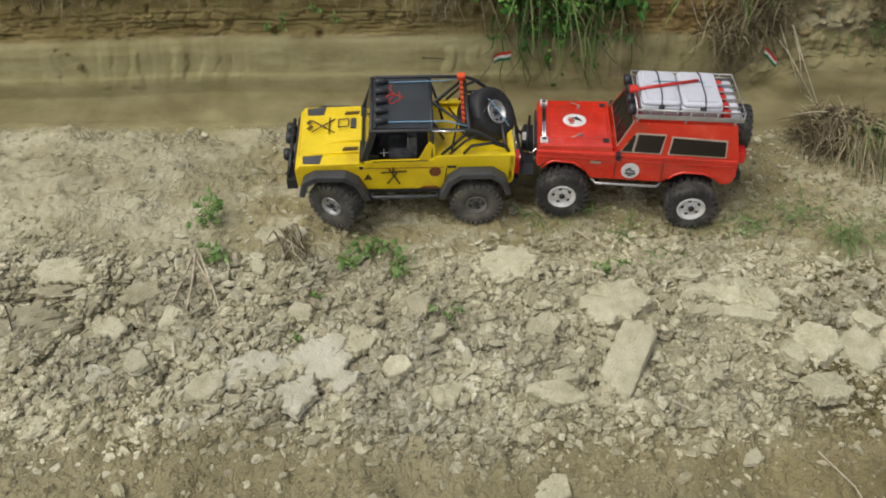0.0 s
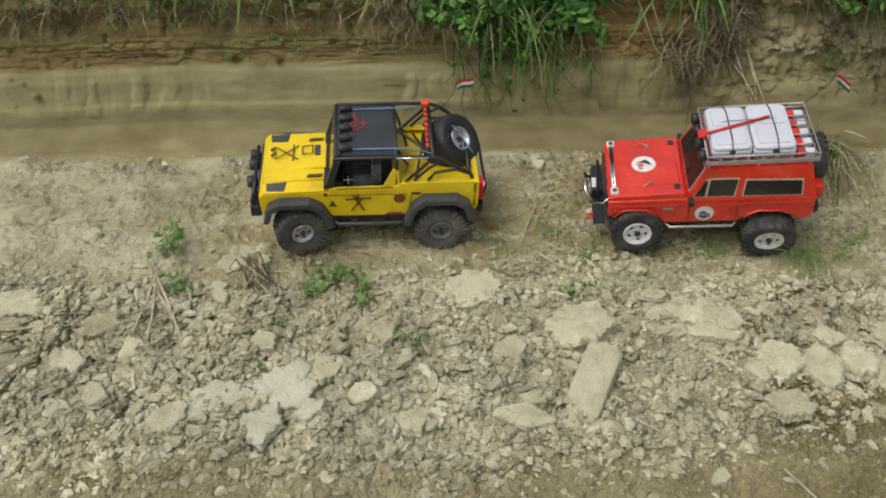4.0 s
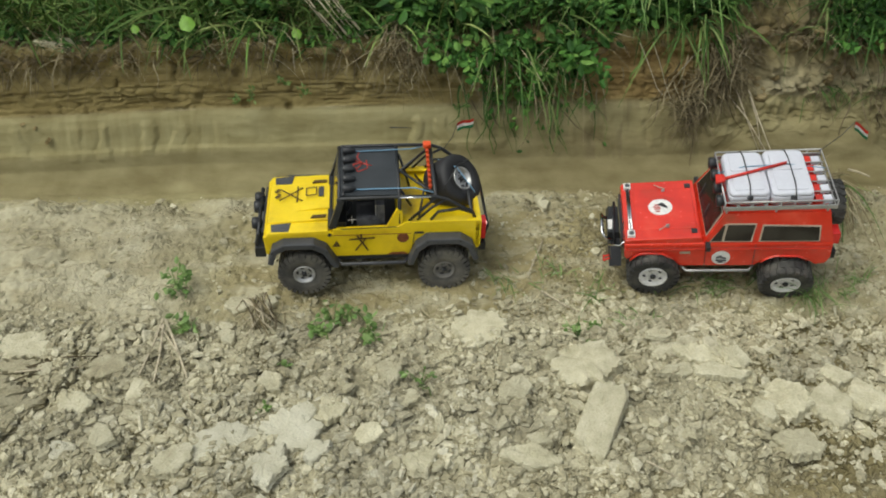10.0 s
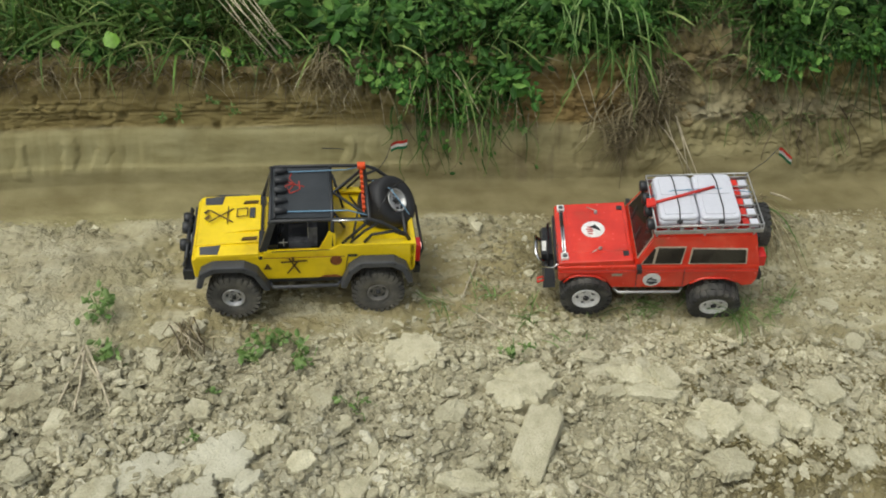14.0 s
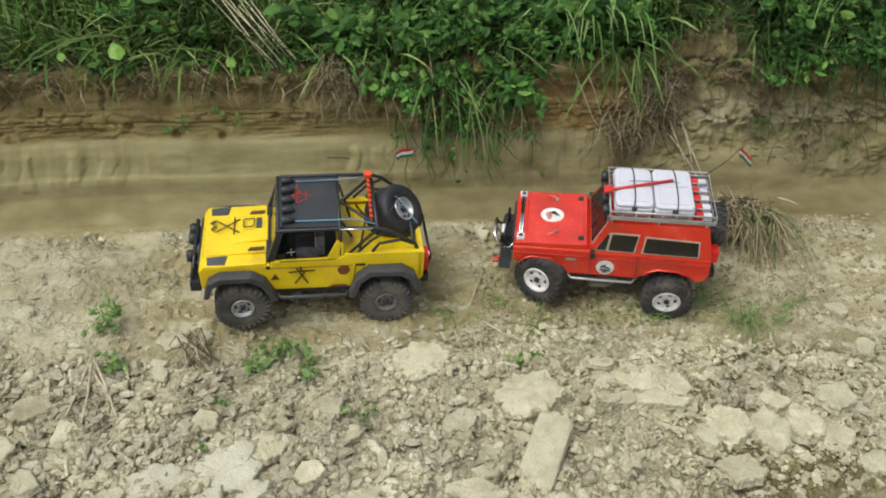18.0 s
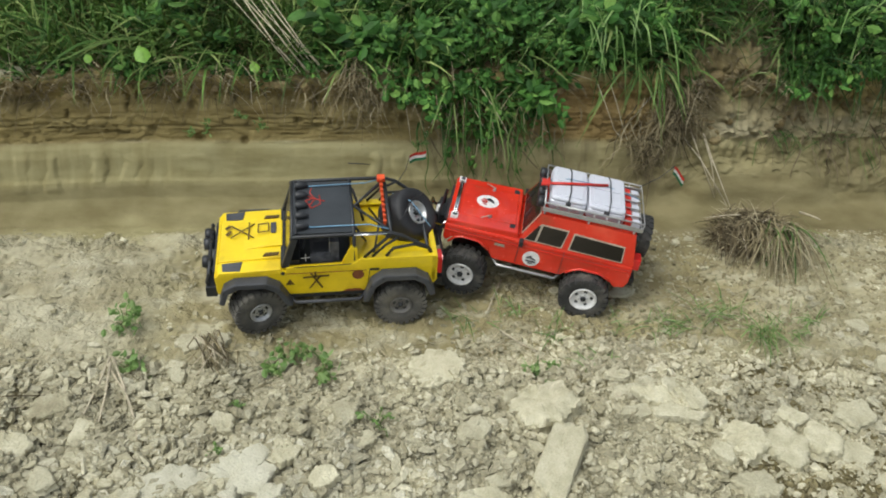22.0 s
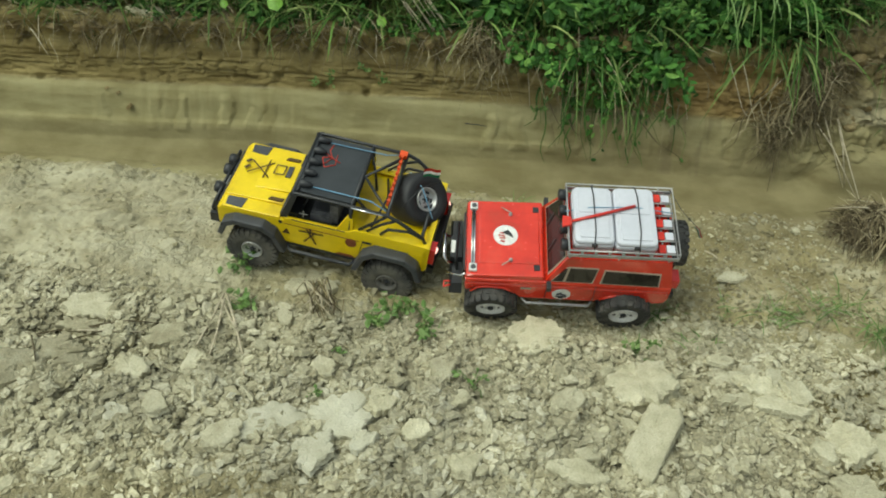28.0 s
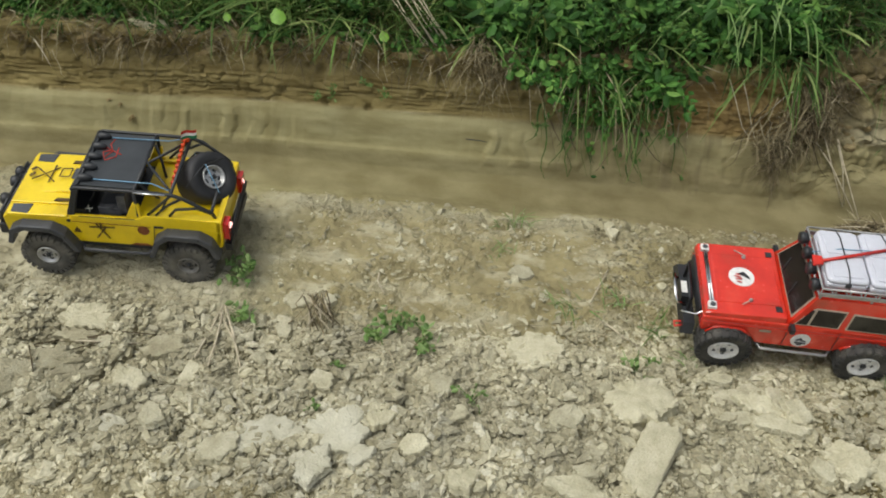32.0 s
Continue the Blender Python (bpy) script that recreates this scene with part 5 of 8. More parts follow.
    for x in (-0.1608, -0.1562):
        part("hood_light_bar", tube([(x, -0.066, 0.1472), (x, 0.066, 0.1472)], 0.0017, 7), CHROME, hood, "slim bright lamp strip")
    for s in (-1, 1):
        part("corner_lamp", box(-0.1655, -0.1515, s * 0.070 - 0.0075, s * 0.070 + 0.0075, 0.1425, 0.1488, 0.001), WHITE, hood, "square white corner lamp")
        part("corner_lens", disc((-0.158, s * 0.070, 0.1488), (0, 0, 1), 0.0050, 0.0014, 14), PLASTIC, hood)
        part("hood_pin", tube([(-0.090, s * 0.052, 0.1485), (-0.086, s * 0.052, 0.153), (-0.106, s * 0.066, 0.1515)], 0.0010, 6), TRIM, hood, "pale hood pin")
        part("pin_base", disc((-0.089, s * 0.052, 0.1475), (0, 0, 1), 0.0034, 0.003, 12), STEEL, hood)
        part("hood_pad", box(-0.046, -0.035, s * 0.066 - 0.006, s * 0.066 + 0.006, 0.146, 0.1482, 0.0008), BLACK, hood)
    # greenhouse
    g = bmesh.new()
    lo = [(-0.026, -0.0865), (0.209, -0.0865), (0.209, 0.0865), (-0.026, 0.0865)]
    hi = [(0.009, -0.0745), (0.196, -0.0745), (0.196, 0.0745), (0.009, 0.0745)]
    a = [g.verts.new((x, y, 0.131)) for x, y in lo]
    b = [g.verts.new((x, y, 0.196)) for x, y in hi]
    g.faces.new(a[::-1])
    g.faces.new(b)
    for i in range(4):
        g.faces.new((a[i], a[(i + 1) % 4], b[(i + 1) % 4], b[i]))
    bevelled(g, 0.006, 3)
    green = part("cab", g, RED, body, "red cab with rounded roof edges")

    def wall_pt(x, z, s, off=0.0012):
        k = (z - 0.131) / 0.065
        return (x, s * (0.0865 - 0.012 * k + off), z)

    for s in (-1, 1):
        panes = ([(-0.012, 0.139), (0.007, 0.139), (0.012, 0.172), (0.008, 0.171)], [(0.012, 0.139), (0.060, 0.138), (0.066, 0.172), (0.017, 0.173)], [(0.078, 0.138), (0.182, 0.136), (0.180, 0.165), (0.082, 0.169)])
        for pane in panes:
            cx = sum(p[0] for p in pane) / 4
            cz = sum(p[1] for p in pane) / 4
            big = [(cx + (x - cx) * 1.0 + (0.0028 if x > cx else -0.0028), cz + (z - cz) + (0.0028 if z > cz else -0.0028)) for x, z in pane]
            tr = [wall_pt(x, z, s, 0.0010) for x, z in big]
            gl = [wall_pt(x, z, s, 0.0020) for x, z in pane]
            part("window_trim", plate(tr if s < 0 else tr[::-1], 0.003), TRIM, body)
            part("side_window", plate(gl if s < 0 else gl[::-1], 0.003), GLASS, body, "dark tinted side window")

    def front_pt(y, z, off):
        k = (z - 0.131) / 0.065
        return (-0.026 + 0.035 * k - off, y, z + off * 0.55)

    tr = [front_pt(-0.077, 0.143, 0.0010), front_pt(0.077, 0.143, 0.0010), front_pt(0.068, 0.193, 0.0010), front_pt(-0.068, 0.193, 0.0010)]
    gl = [front_pt(-0.073, 0.1455, 0.0022), front_pt(0.073, 0.1455, 0.0022), front_pt(0.0655, 0.1905, 0.0022), front_pt(-0.0655, 0.1905, 0.0022)]
    part("window_trim", plate(tr[::-1], 0.003), TRIM, body)
    part("windscreen", plate(gl[::-1], 0.003), GLASS, body, "dark tinted windscreen")
    for y in (-0.030, 0.030):
        part("wiper", tube([front_pt(y, 0.147, 0.004), front_pt(y + 0.014, 0.170, 0.004)], 0.0009, 5), BLACK, body)
    part("rear_window", box(0.202, 0.208, -0.060, 0.060, 0.142, 0.176, 0.001), GLASS, body)
    # roof rack
    zr = 0.205
    rk = bmesh.new()
    x0, x1, yw = 0.008, 0.204, 0.074
    for z in (zr, zr + 0.018):
        tube([(x0, -yw, z), (x1, -yw, z), (x1, yw, z), (x0, yw, z), (x0, -yw, z)], 0.0019, 6, rk)
    rack = part("roof_rack", rk, STEEL, body, "grey metal roof rack")
    for k in range(9):
        x = x0 + (x1 - x0) * k / 8
        post = bmesh.new()
        for s in (-1, 1):
            tube([(x, s * yw, zr), (x, s * yw, zr + 0.018)], 0.0014, 6, post)
        tube([(x, -yw, zr), (x, yw, zr)], 0.0013, 6, post)
        part("rack_crossbar", post, STEEL, body)
    for s in (-1, 1):
        part("rack_side", box(x0, x1, s * (yw + 0.001) - 0.0012, s * (yw + 0.001) + 0.0012, zr + 0.001, zr + 0.008, 0.0005), STEEL, body)
    for x in (0.012, 0.10, 0.190):
        for s in (-1, 1):
            part("rack_foot", tube([(x, s * yw, zr), (x, s * (yw - 0.004), 0.192)], 0.0022, 6), STEEL, body)
    # white storage box, two lids
    for x0b, x1b, w in ((0.016, 0.0895, 0.062), (0.0905, 0.166, 0.064)):
        part("storage_box", round_box(x0b, x1b, -w, w, 0.2065, 0.2245, 0.009, 0.002), BOXWHITE, body, "white plastic storage box")
        lid = round_box(x0b + 0.001, x1b - 0.001, 0.001 - w, w - 0.001, 0.2240, 0.2330, 0.010, 0.0035)
        merge(lid, round_box(x0b + 0.010, x1b - 0.010, 0.010 - w, -0.003, 0.2325, 0.2350, 0.004, 0.001))
        merge(lid, round_box(x0b + 0.010, x1b - 0.010, 0.003, w - 0.010, 0.2325, 0.2350, 0.004, 0.001))
        part("box_lid", lid, BOXWHITE, body, "white box lid with raised panels")
        for s in (-1, 1):
            part("box_latch", box((x0b + x1b) / 2 - 0.005, (x0b + x1b) / 2 + 0.005, s * w - 0.0015, s * w + 0.0015, 0.2190, 0.2275, 0.0008), PLASTIC, body)
    for x in (0.052, 0.132):
        part("strap", tube([(x, -0.074, 0.222), (x, -0.060, 0.2345), (x + 0.002, -0.04, 0.2375), (x + 0.002, 0.04, 0.2375), (x, 0.060, 0.2345), (x, 0.074, 0.222)], 0.0012, 5), BLACK, body, "thin black strap")
    part("strap", tube([(0.004, 0.010, 0.224), (0.05, 0.012, 0.2365), (0.13, 0.016, 0.2365), (0.20, 0.016, 0.224)], 0.001, 5), BLUE, body)
    axe = part("axe", tube([(0.006, -0.022, 0.236), (0.060, -0.006, 0.2385), (0.128, 0.018, 0.2385)], 0.0030, 7), REDBAR, body, "red-handled axe tied on the boxes")
    part("axe_head", plate([(-0.006, -0.034, 0.239), (0.012, -0.030, 0.240), (0.012, -0.012, 0.240), (-0.004, -0.010, 0.239)], 0.005, 0.001), REDBAR, body, "red axe head")
    for k in range(5):
        y = -0.056 + 0.028 * k
        part("canister", box(0.1695, 0.1815, y - 0.0085, y + 0.0085, 0.2065, 0.2150, 0.002), REDBAR, body, "red canister")
        part("canister", box(0.1835, 0.1985, y - 0.0080, y + 0.0080, 0.2065, 0.2145, 0.002), BOXWHITE, body, "white canister")
        part("rack_slat", tube([(0.167, y + 0.014, 0.2175), (0.203, y + 0.014, 0.2175)], 0.0013, 6), STEEL, body)
    for k in range(4):
        y = -0.056 + 0.037 * k
        lam = lathe([(-0.010, 0.0), (-0.010, 0.010), (-0.006, 0.0118), (0.005, 0.010), (0.009, 0.0)], 18, "X")
        bmesh.ops.transform(lam, matrix=Matrix.Translation((0.004, y, 0.213)), verts=lam.verts)
        part("roof_lamp", lam, BLACK, body, "round black roof lamp")
    # front bumper with hoop
    fb = bmesh.new()
    merge(fb, box(-0.200, -0.176, -0.082, 0.082, 0.072, 0.092, 0.004, taper=(0.004, 0.0, 0.01)))
    tube([(-0.186, -0.040, 0.088), (-0.190, -0.040, 0.130), (-0.186, 0.040, 0.130), (-0.186, 0.040, 0.088)], 0.003, 7, fb)
    bumper = part("front_bumper", fb, BLACK, body, "black front bumper")
    part("winch_hoop", tube([(-0.190, -0.030, 0.092), (-0.207, -0.030, 0.100), (-0.211, -0.026, 0.112), (-0.211, 0.026, 0.112), (-0.207, 0.030, 0.100), (-0.190, 0.030, 0.092)], 0.0034, 8), CHROME, body, "bright metal hoop")
    part("winch", box(-0.200, -0.178, -0.024, 0.024, 0.092, 0.108, 0.004), BLACK, body)
    part("winch_label", box(-0.199, -0.188, -0.014, 0.014, 0.1076, 0.1086, 0.0003), WHITE, body)
    part("side_rod", tube([(-0.207, -0.062, 0.112), (-0.180, -0.070, 0.116), (-0.168, -0.072, 0.132)], 0.0018, 6), CHROME, body)
    part("grille", box(-0.176, -0.170, -0.066, 0.066, 0.106, 0.130, 0.002), BLACK, body)
    part("tow_shackle", tube([(-0.198, -0.062, 0.082), (-0.210, -0.060, 0.078), (-0.210, -0.072, 0.078), (-0.198, -0.070, 0.082)], 0.0022, 6), REDBAR, body, "red tow shackle")
    part("rear_bumper", box(0.208, 0.222, -0.076, 0.076, 0.078, 0.094, 0.003), BLACK, body)
    sp = wheel(body, (0.221, 0.002, 0.152), 0.043, 0.028, RUBBER, WHITE, 20, 5, 1)
    sp.name = "spare_wheel"
    sp.rotation_euler = (0, 0, radians(-90))
    aerial = flag(body, (0.200, 0.070, 0.222), (0.254, 0.074, 0.285), (0.75, -0.05, -0.6))
    # chassis and axles stay level with the wheels
    part("chassis", box(-0.150, 0.180, -0.030, 0.030, 0.050, 0.072, 0.003), BLACK, car)
    for x in (-0.120, 0.133):
        ax = tube([(x, -0.070, 0.050), (x, 0.070, 0.050)], 0.007, 10)
        merge(ax, box(x - 0.014, x + 0.014, -0.016, 0.016, 0.036, 0.062, 0.005))
        part("axle", ax, BLACK, car)
    wheels = []
    for x in (-0.120, 0.133):
        for s in (-1, 1):
            wheels.append((wheel(car, (x, s * 0.086, 0.050), 0.0505, 0.040, RUBBER, WHITE, 22, 5, s), (x, s * 0.086, 0.050)))
    return car, body, wheels, aerial


red_truck, red_body, red_wheels, red_aerial = build_red()


# ---- clods, slabs and crumbs ----
def clod_bm(L, D, H, seed, n=36, rough=0.5, box=False, rings=(0.35, 0.65, 0.86, 0.96)):
    """A broken piece of dry layered clay: straight broken sides, ragged rim, flat top with a chipped layer, stepped flanks."""
    rs = np.random.RandomState(int(abs(seed) * 997) % 100000)
    off = Vector((seed * 3.7, seed * 1.3, seed * 0.7))
    if box:
        cuts = [(0.0, 0.86), (math.pi, 0.86), (math.pi / 2 + 0.12, 0.9), (-math.pi / 2 - 0.16, 0.9), (0.9, 1.08), (-2.2, 1.06)]
    else:
        k = rs.randint(5, 9)
        cuts = [(math.tau * (j + rs.uniform(-0.32, 0.32)) / k, rs.uniform(0.62, 1.0)) for j in range(k)]
    b = bmesh.new()

    def ring(scale, height, jig):
        out = []
        for i in range(n):
            a = math.tau * i / n
            r = 1.3
            for c, h in cuts:
                q = math.cos(a - c)
                if q > 0.15:
                    r = min(r, h / q)
            u = Vector((math.cos(a), math.sin(a), 0))
            r *= 1 + rough * (0.16 * noise.noise(u * 1.9 + off) + 0.24 * noise.noise(u * 4.6 + off) + 0.22 * noise.noise(u * 11.0 + off))
            r *= scale + jig * noise.noise(u * 5.0 + off * 2 + Vector((0, 0, scale * 9 + height * 5)))
            p = Vector((u.x * r, u.y * r, 0))
            z = height
            if height > 0.9:
                q = noise.noise(p * 1.7 + off)
                z += 0.30 * rough * noise.noise(p * 3.0 + off) + 0.16 * rough * noise.noise(p * 8.0 + off) - (0.5 * rough if q > 0.22 else 0.0)
            out.append(b.verts.new((p.x * L / 2, p.y * D / 2, z * H)))
        return out
    mid = b.verts.new((0, 0, H * (1 + 0.2 * rough * noise.noise(off))))
    loops = [ring(s, 1.0 if s < 0.95 else 0.93, 0.0) for s in rings] + [ring(1.02, 0.66, 0.10), ring(1.02, 0.34, 0.12), ring(0.99, 0.05, 0.12), ring(1.08, -0.5, 0.0)]
    if n < 20:
        loops = loops[:len(rings)] + [loops[-3], loops[-1]]
    for i in range(n):
        b.faces.new((mid, loops[0][i], loops[0][(i + 1) % n])).smooth = n > 20
        for k, (p, q) in enumerate(zip(loops, loops[1:])):
            b.faces.new((p[i], q[i], q[(i + 1) % n], p[(i + 1) % n])).smooth = n > 20 and k < 2
    return b


def clod(x, y, L, D, H=0.0, turn=0.0, seed=0, name="clod", label="angular clod of dry yellowish clay", lift=0.0, lean=(0, 0), mat=None, rough=0.5, box=False):
    H = (H or 0.34 * min(L, D)) * (1.0 if max(L, D) > 0.085 else 0.72)
    bm = clod_bm(L * 1.08, D * 1.08, H * 0.58, seed or (x * 31 + y * 17), 64 if max(L, D) > 0.07 else 40, rough, box)
    me = bpy.data.meshes.new(name)
    bm.to_mesh(me)
    bm.free()
    me.materials.append(mat or (ASHEN if "pale grey" in label else PALE if "pale" in label else CLOD))
    ob = tagged(new(name, me), label, "clod", group="clay clods on the track")
    ob.matrix_world = pose(x, y, ground_z(x, y) + H * 0.18 + lift, lean[0] + 7 * math.sin(seed * 2.1), lean[1] + 7 * math.cos(seed * 1.7), turn)
    return ob


DARKSOIL = surface("dark_root_soil", [(0.045, 0.034, 0.018), (0.09, 0.068, 0.035), (0.15, 0.118, 0.065)], 0.95, 24.0, 220.0, 0.7, spread=0.2, spec=0.2)
SOIL = surface("brown_bank_soil", [(0.11, 0.082, 0.034), (0.20, 0.152, 0.07), (0.30, 0.245, 0.135)], 0.95, 24.0, 220.0, 0.7, spread=0.2, spec=0.2)
clod(0.278, -0.335, 0.066, 0.150, 0.024, -25, 4, "clay_slab", "long smooth pale slab of dry clay", 0.010, (-2, -6), rough=0.24, box=True)
clod(0.262, -0.214, 0.128, 0.105, 0.042, 12, 2, label="large pale block of dry clay")
clod(0.085, -0.126, 0.105, 0.092, 0.018, -8, 6, label="flat pale block of dry clay")
for x, y, L, D, turn, seed in ((0.425, -0.178, 0.075, 0.040, 10, 301), (0.465, -0.200, 0.085, 0.042, -8, 302), (0.510, -0.185, 0.070, 0.050, 60, 303), (0.445, -0.228, 0.080, 0.035, 5, 304),
                               (0.500, -0.240, 0.085, 0.040, -18, 305), (0.535, -0.215, 0.050, 0.060, 30, 306), (0.475, -0.160, 0.060, 0.030, 15, 307)):
    clod(x, y, L, D, 0.020, turn, seed, "clay_flake", "overlapping flake of layered dry clay", 0.002, (10, 4), rough=0.7)
clod(0.415, -0.140, 0.056, 0.034, 0.013, 5, 8, label="small flat clay flake")
clod(0.610, -0.302, 0.088, 0.076, 0.034, 10, 9)
clod(0.672, -0.322, 0.078, 0.085, 0.044, -15, 10, label="pale block of dry clay")
clod(0.740, -0.305, 0.082, 0.080, 0.040, 25, 310, label="pale block of dry clay")
clod(0.705, -0.255, 0.060, 0.050, 0.030, 5, 311, label="pale block of dry clay")
clod(0.600, -0.390, 0.078, 0.075, 0.030, 30, 11)
clod(0.819, -0.252, 0.068, 0.050, 0.026, 8, 12)
clod(0.793, -0.325, 0.066, 0.066, 0.032, 40, 13)
clod(0.835, -0.385, 0.060, 0.062, 0.030, 15, 14)
clod(0.947, 0.010, 0.055, 0.040, 0.018, 20, 15, label="small flat clay flake")
clod(0.944, -0.113, 0.050, 0.045, 0.022, 60, 16)
clod(-0.030, -0.415, 0.066, 0.054, 0.030, -20, 17, label="pale block of dry clay")
clod(-0.338, -0.369, 0.118, 0.086, 0.020, 5, 18, label="broad pale grey clay block")
clod(-0.250, -0.355, 0.090, 0.070, 0.022, -12, 19, label="broad pale grey clay block")
clod(-0.280, -0.420, 0.072, 0.056, 0.022, 25, 320, label="pale grey clay block")
clod(-0.232, -0.315, 0.060, 0.044, 0.020, 60, 321, label="pale grey clay block")
clod(-0.395, -0.385, 0.055, 0.060, 0.020, 15, 322, label="pale grey clay block")
clod(-0.200, -0.395, 0.050, 0.040, 0.020, 35, 323, label="pale grey clay block")
clod(-0.431, -0.407, 0.068, 0.060, 0.028, 50, 21)
clod(-0.764, -0.139, 0.098, 0.076, 0.022, 12, 22, label="flat pale block of dry clay")
clod(-0.083, -0.216, 0.046, 0.062, 0.032, 10, 23)
clod(0.005, -0.342, 0.022, 0.046, 0.024, 4, 24, label="small upright clay flake")
clod(-0.709, -0.207, 0.034, 0.034, 0.018, 0, 25)
clod(-0.623, -0.387, 0.060, 0.040, 0.022, -15, 26, label="pale grey clay block")
clod(0.141, -0.272, 0.056, 0.058, 0.026, 35, 27)
clod(-0.117, -0.362, 0.048, 0.046, 0.024, 15, 28)
clod(0.173, -0.372, 0.053, 0.030, 0.018, 12, 29)
clod(0.166, -0.413, 0.088, 0.052, 0.024, -6, 30)
clod(-0.395, -0.122, 0.034, 0.044, 0.026, 20, 31)
clod(-0.389, -0.030, 0.060, 0.044, 0.024, 10, 32)
clod(0.017, -0.461, 0.025, 0.022, 0.014, 0, 33)
clod(0.463, -0.505, 0.031, 0.026, 0.014, 30, 35)
clod(0.142, -0.565, 0.060, 0.044, 0.014, 14, 36)
clod(-0.632, -0.290, 0.062, 0.056, 0.024, -30, 37)
clod(-0.560, -0.369, 0.037, 0.052, 0.024, 22, 38)
clod(-0.297, -0.246, 0.043, 0.050, 0.024, 70, 39)
clod(0.554, -0.333, 0.034, 0.050, 0.024, 10, 40)
clod(-0.180, -0.308, 0.055, 0.054, 0.024, -22, 41)
clod(-0.052, -0.281, 0.045, 0.042, 0.022, 33, 42)
clod(-0.531, -0.249, 0.053, 0.055, 0.022, 5, 43)
clod(-0.741, -0.354, 0.054, 0.055, 0.024, 45, 44)
clod(0.239, 0.267, 0.026, 0.036, 0.022, 5, 45)
clod(0.233, 0.292, 0.022, 0.022, 0.014, 0, 46)
clod(0.476, 0.114, 0.062, 0.040, 0.008, 5, 47, label="flat grey clay flake pressed into the rut")
clod(0.041, 0.116, 0.060, 0.040, 0.010, 25, 48, label="flat clay flake pressed into the rut")
for x, y, z, w in ((-0.956, 0.468, 0.100, 0.015), (-0.931, 0.464, 0.092, 0.013), (-0.905, 0.454, 0.064, 0.018), (-0.938, 0.484, 0.111, 0.010)):
    dark = clod(0, 0, w, w * 0.75, w * 0.7, 0, x * 70, label="small dark clod stuck to the bank's foot", mat=SOIL)
    dark.matrix_world = pose(x, y, z, 50, 0, x * 900)


er = np.random.RandomState(3)
for k in range(46):
    x = -1.25 + 2.6 * k / 45 + er.uniform(-0.03, 0.03)
    s = er.uniform(0.012, 0.034)
    ob = clod(0, 0, s * 1.8, s, s * 0.7, er.uniform(0, 180), 70 + k, "earth_lump", "crumbling brown earth lump on the bank's edge", mat=SOIL)
    ob.matrix_world = pose(x, 0.545 + float(bank_shift(np.array(x))) + er.uniform(-0.012, 0.03), 0.238 + er.uniform(-0.02, 0.012), er.uniform(-25, 25), er.uniform(-25, 25), er.uniform(0, 180))
pale = clod(0, 0, 0.085, 0.05, 0.03, 0, 133, "clod", "pale clay clod on the bank's edge")
pale.matrix_world = pose(-0.86, 0.545, 0.262, 0, 5, 10)
# lumps of brown earth on the worn slope
slope = [i for i in range(GV.shape[0]) if 0.11 < GV[i, GV.shape[1] // 2, 2] < 0.33 and GV[i, GV.shape[1] // 2, 1] < 0.85]
for k in range(70):
    j = int(np.searchsorted(GX, er.uniform(0.60, 1.12)))
    i = slope[er.randint(len(slope))]
    s = 0.010 + 0.028 * er.rand() ** 2
    ob = clod(0, 0, s * 1.5, s, s * 0.8, 0, 140 + k, "earth_lump", "crumbling brown earth lump on the worn bank", mat=SOIL)
    ob.matrix_world = pose(*GV[i, j], er.uniform(20, 60), er.uniform(-25, 25), er.uniform(-60, 60))


def rough_piece(seed, sub):
    b = clod_bm(2, 2, 1.0, seed, sub, 0.7, False, (0.62, 0.92))
    me = bpy.data.meshes.new("clod")
    b.to_mesh(me)
    b.free()
    me.materials.append(CHIP)
    return me


def loose_weight(x, y):
    """How thickly rubble lies."""
    w = clean(-0.54, -0.40, y + 0.13 * (fbm(x * 5, y * 5, 1) - 0.5)) * (1 - clean(-0.10, -0.02, y - 0.05 * np.sin(x * 5)))
    w = w * (0.55 + 0.9 * fbm(x * 4, y * 4, 6))
    w = w + 0.09 * np.exp(-((y - 0.27) / 0.03) ** 2) * (1 - clean(0.2, 0.4, x) * 0.4)
    w = w + 0.12 * clean(-0.4, -0.2, x) * (1 - clean(0.5, 0.7, x)) * np.exp(-((y - 0.12) / 0.10) ** 2) * clean(0.40, 0.58, fbm(x * 8 + 3, y * 8, 6))
    w = w + 0.06 * clean(-0.12, -0.05, y) * (1 - clean(0.26, 0.31, y)) * clean(0.40, 0.56, fbm(x * 8 + 3, y * 8, 6))
    w = w + 0.015 * (1 - clean(-0.52, -0.46, y)) + 0.02
    w = w * (1 - 0.8 * (1 - clean(-0.5, -0.4, x)) * clean(-0.12, -0.05, y))
    w = w * (1 - 0.8 * clean(0.30, 0.60, x) * (1 - clean(-0.40, -0.26, y)))
    return w * (1 - clean(0.33, 0.38, y)) * (0.02 + clean(-1.5, -1.05, x) * (1 - clean(1.12, 1.6, x)))


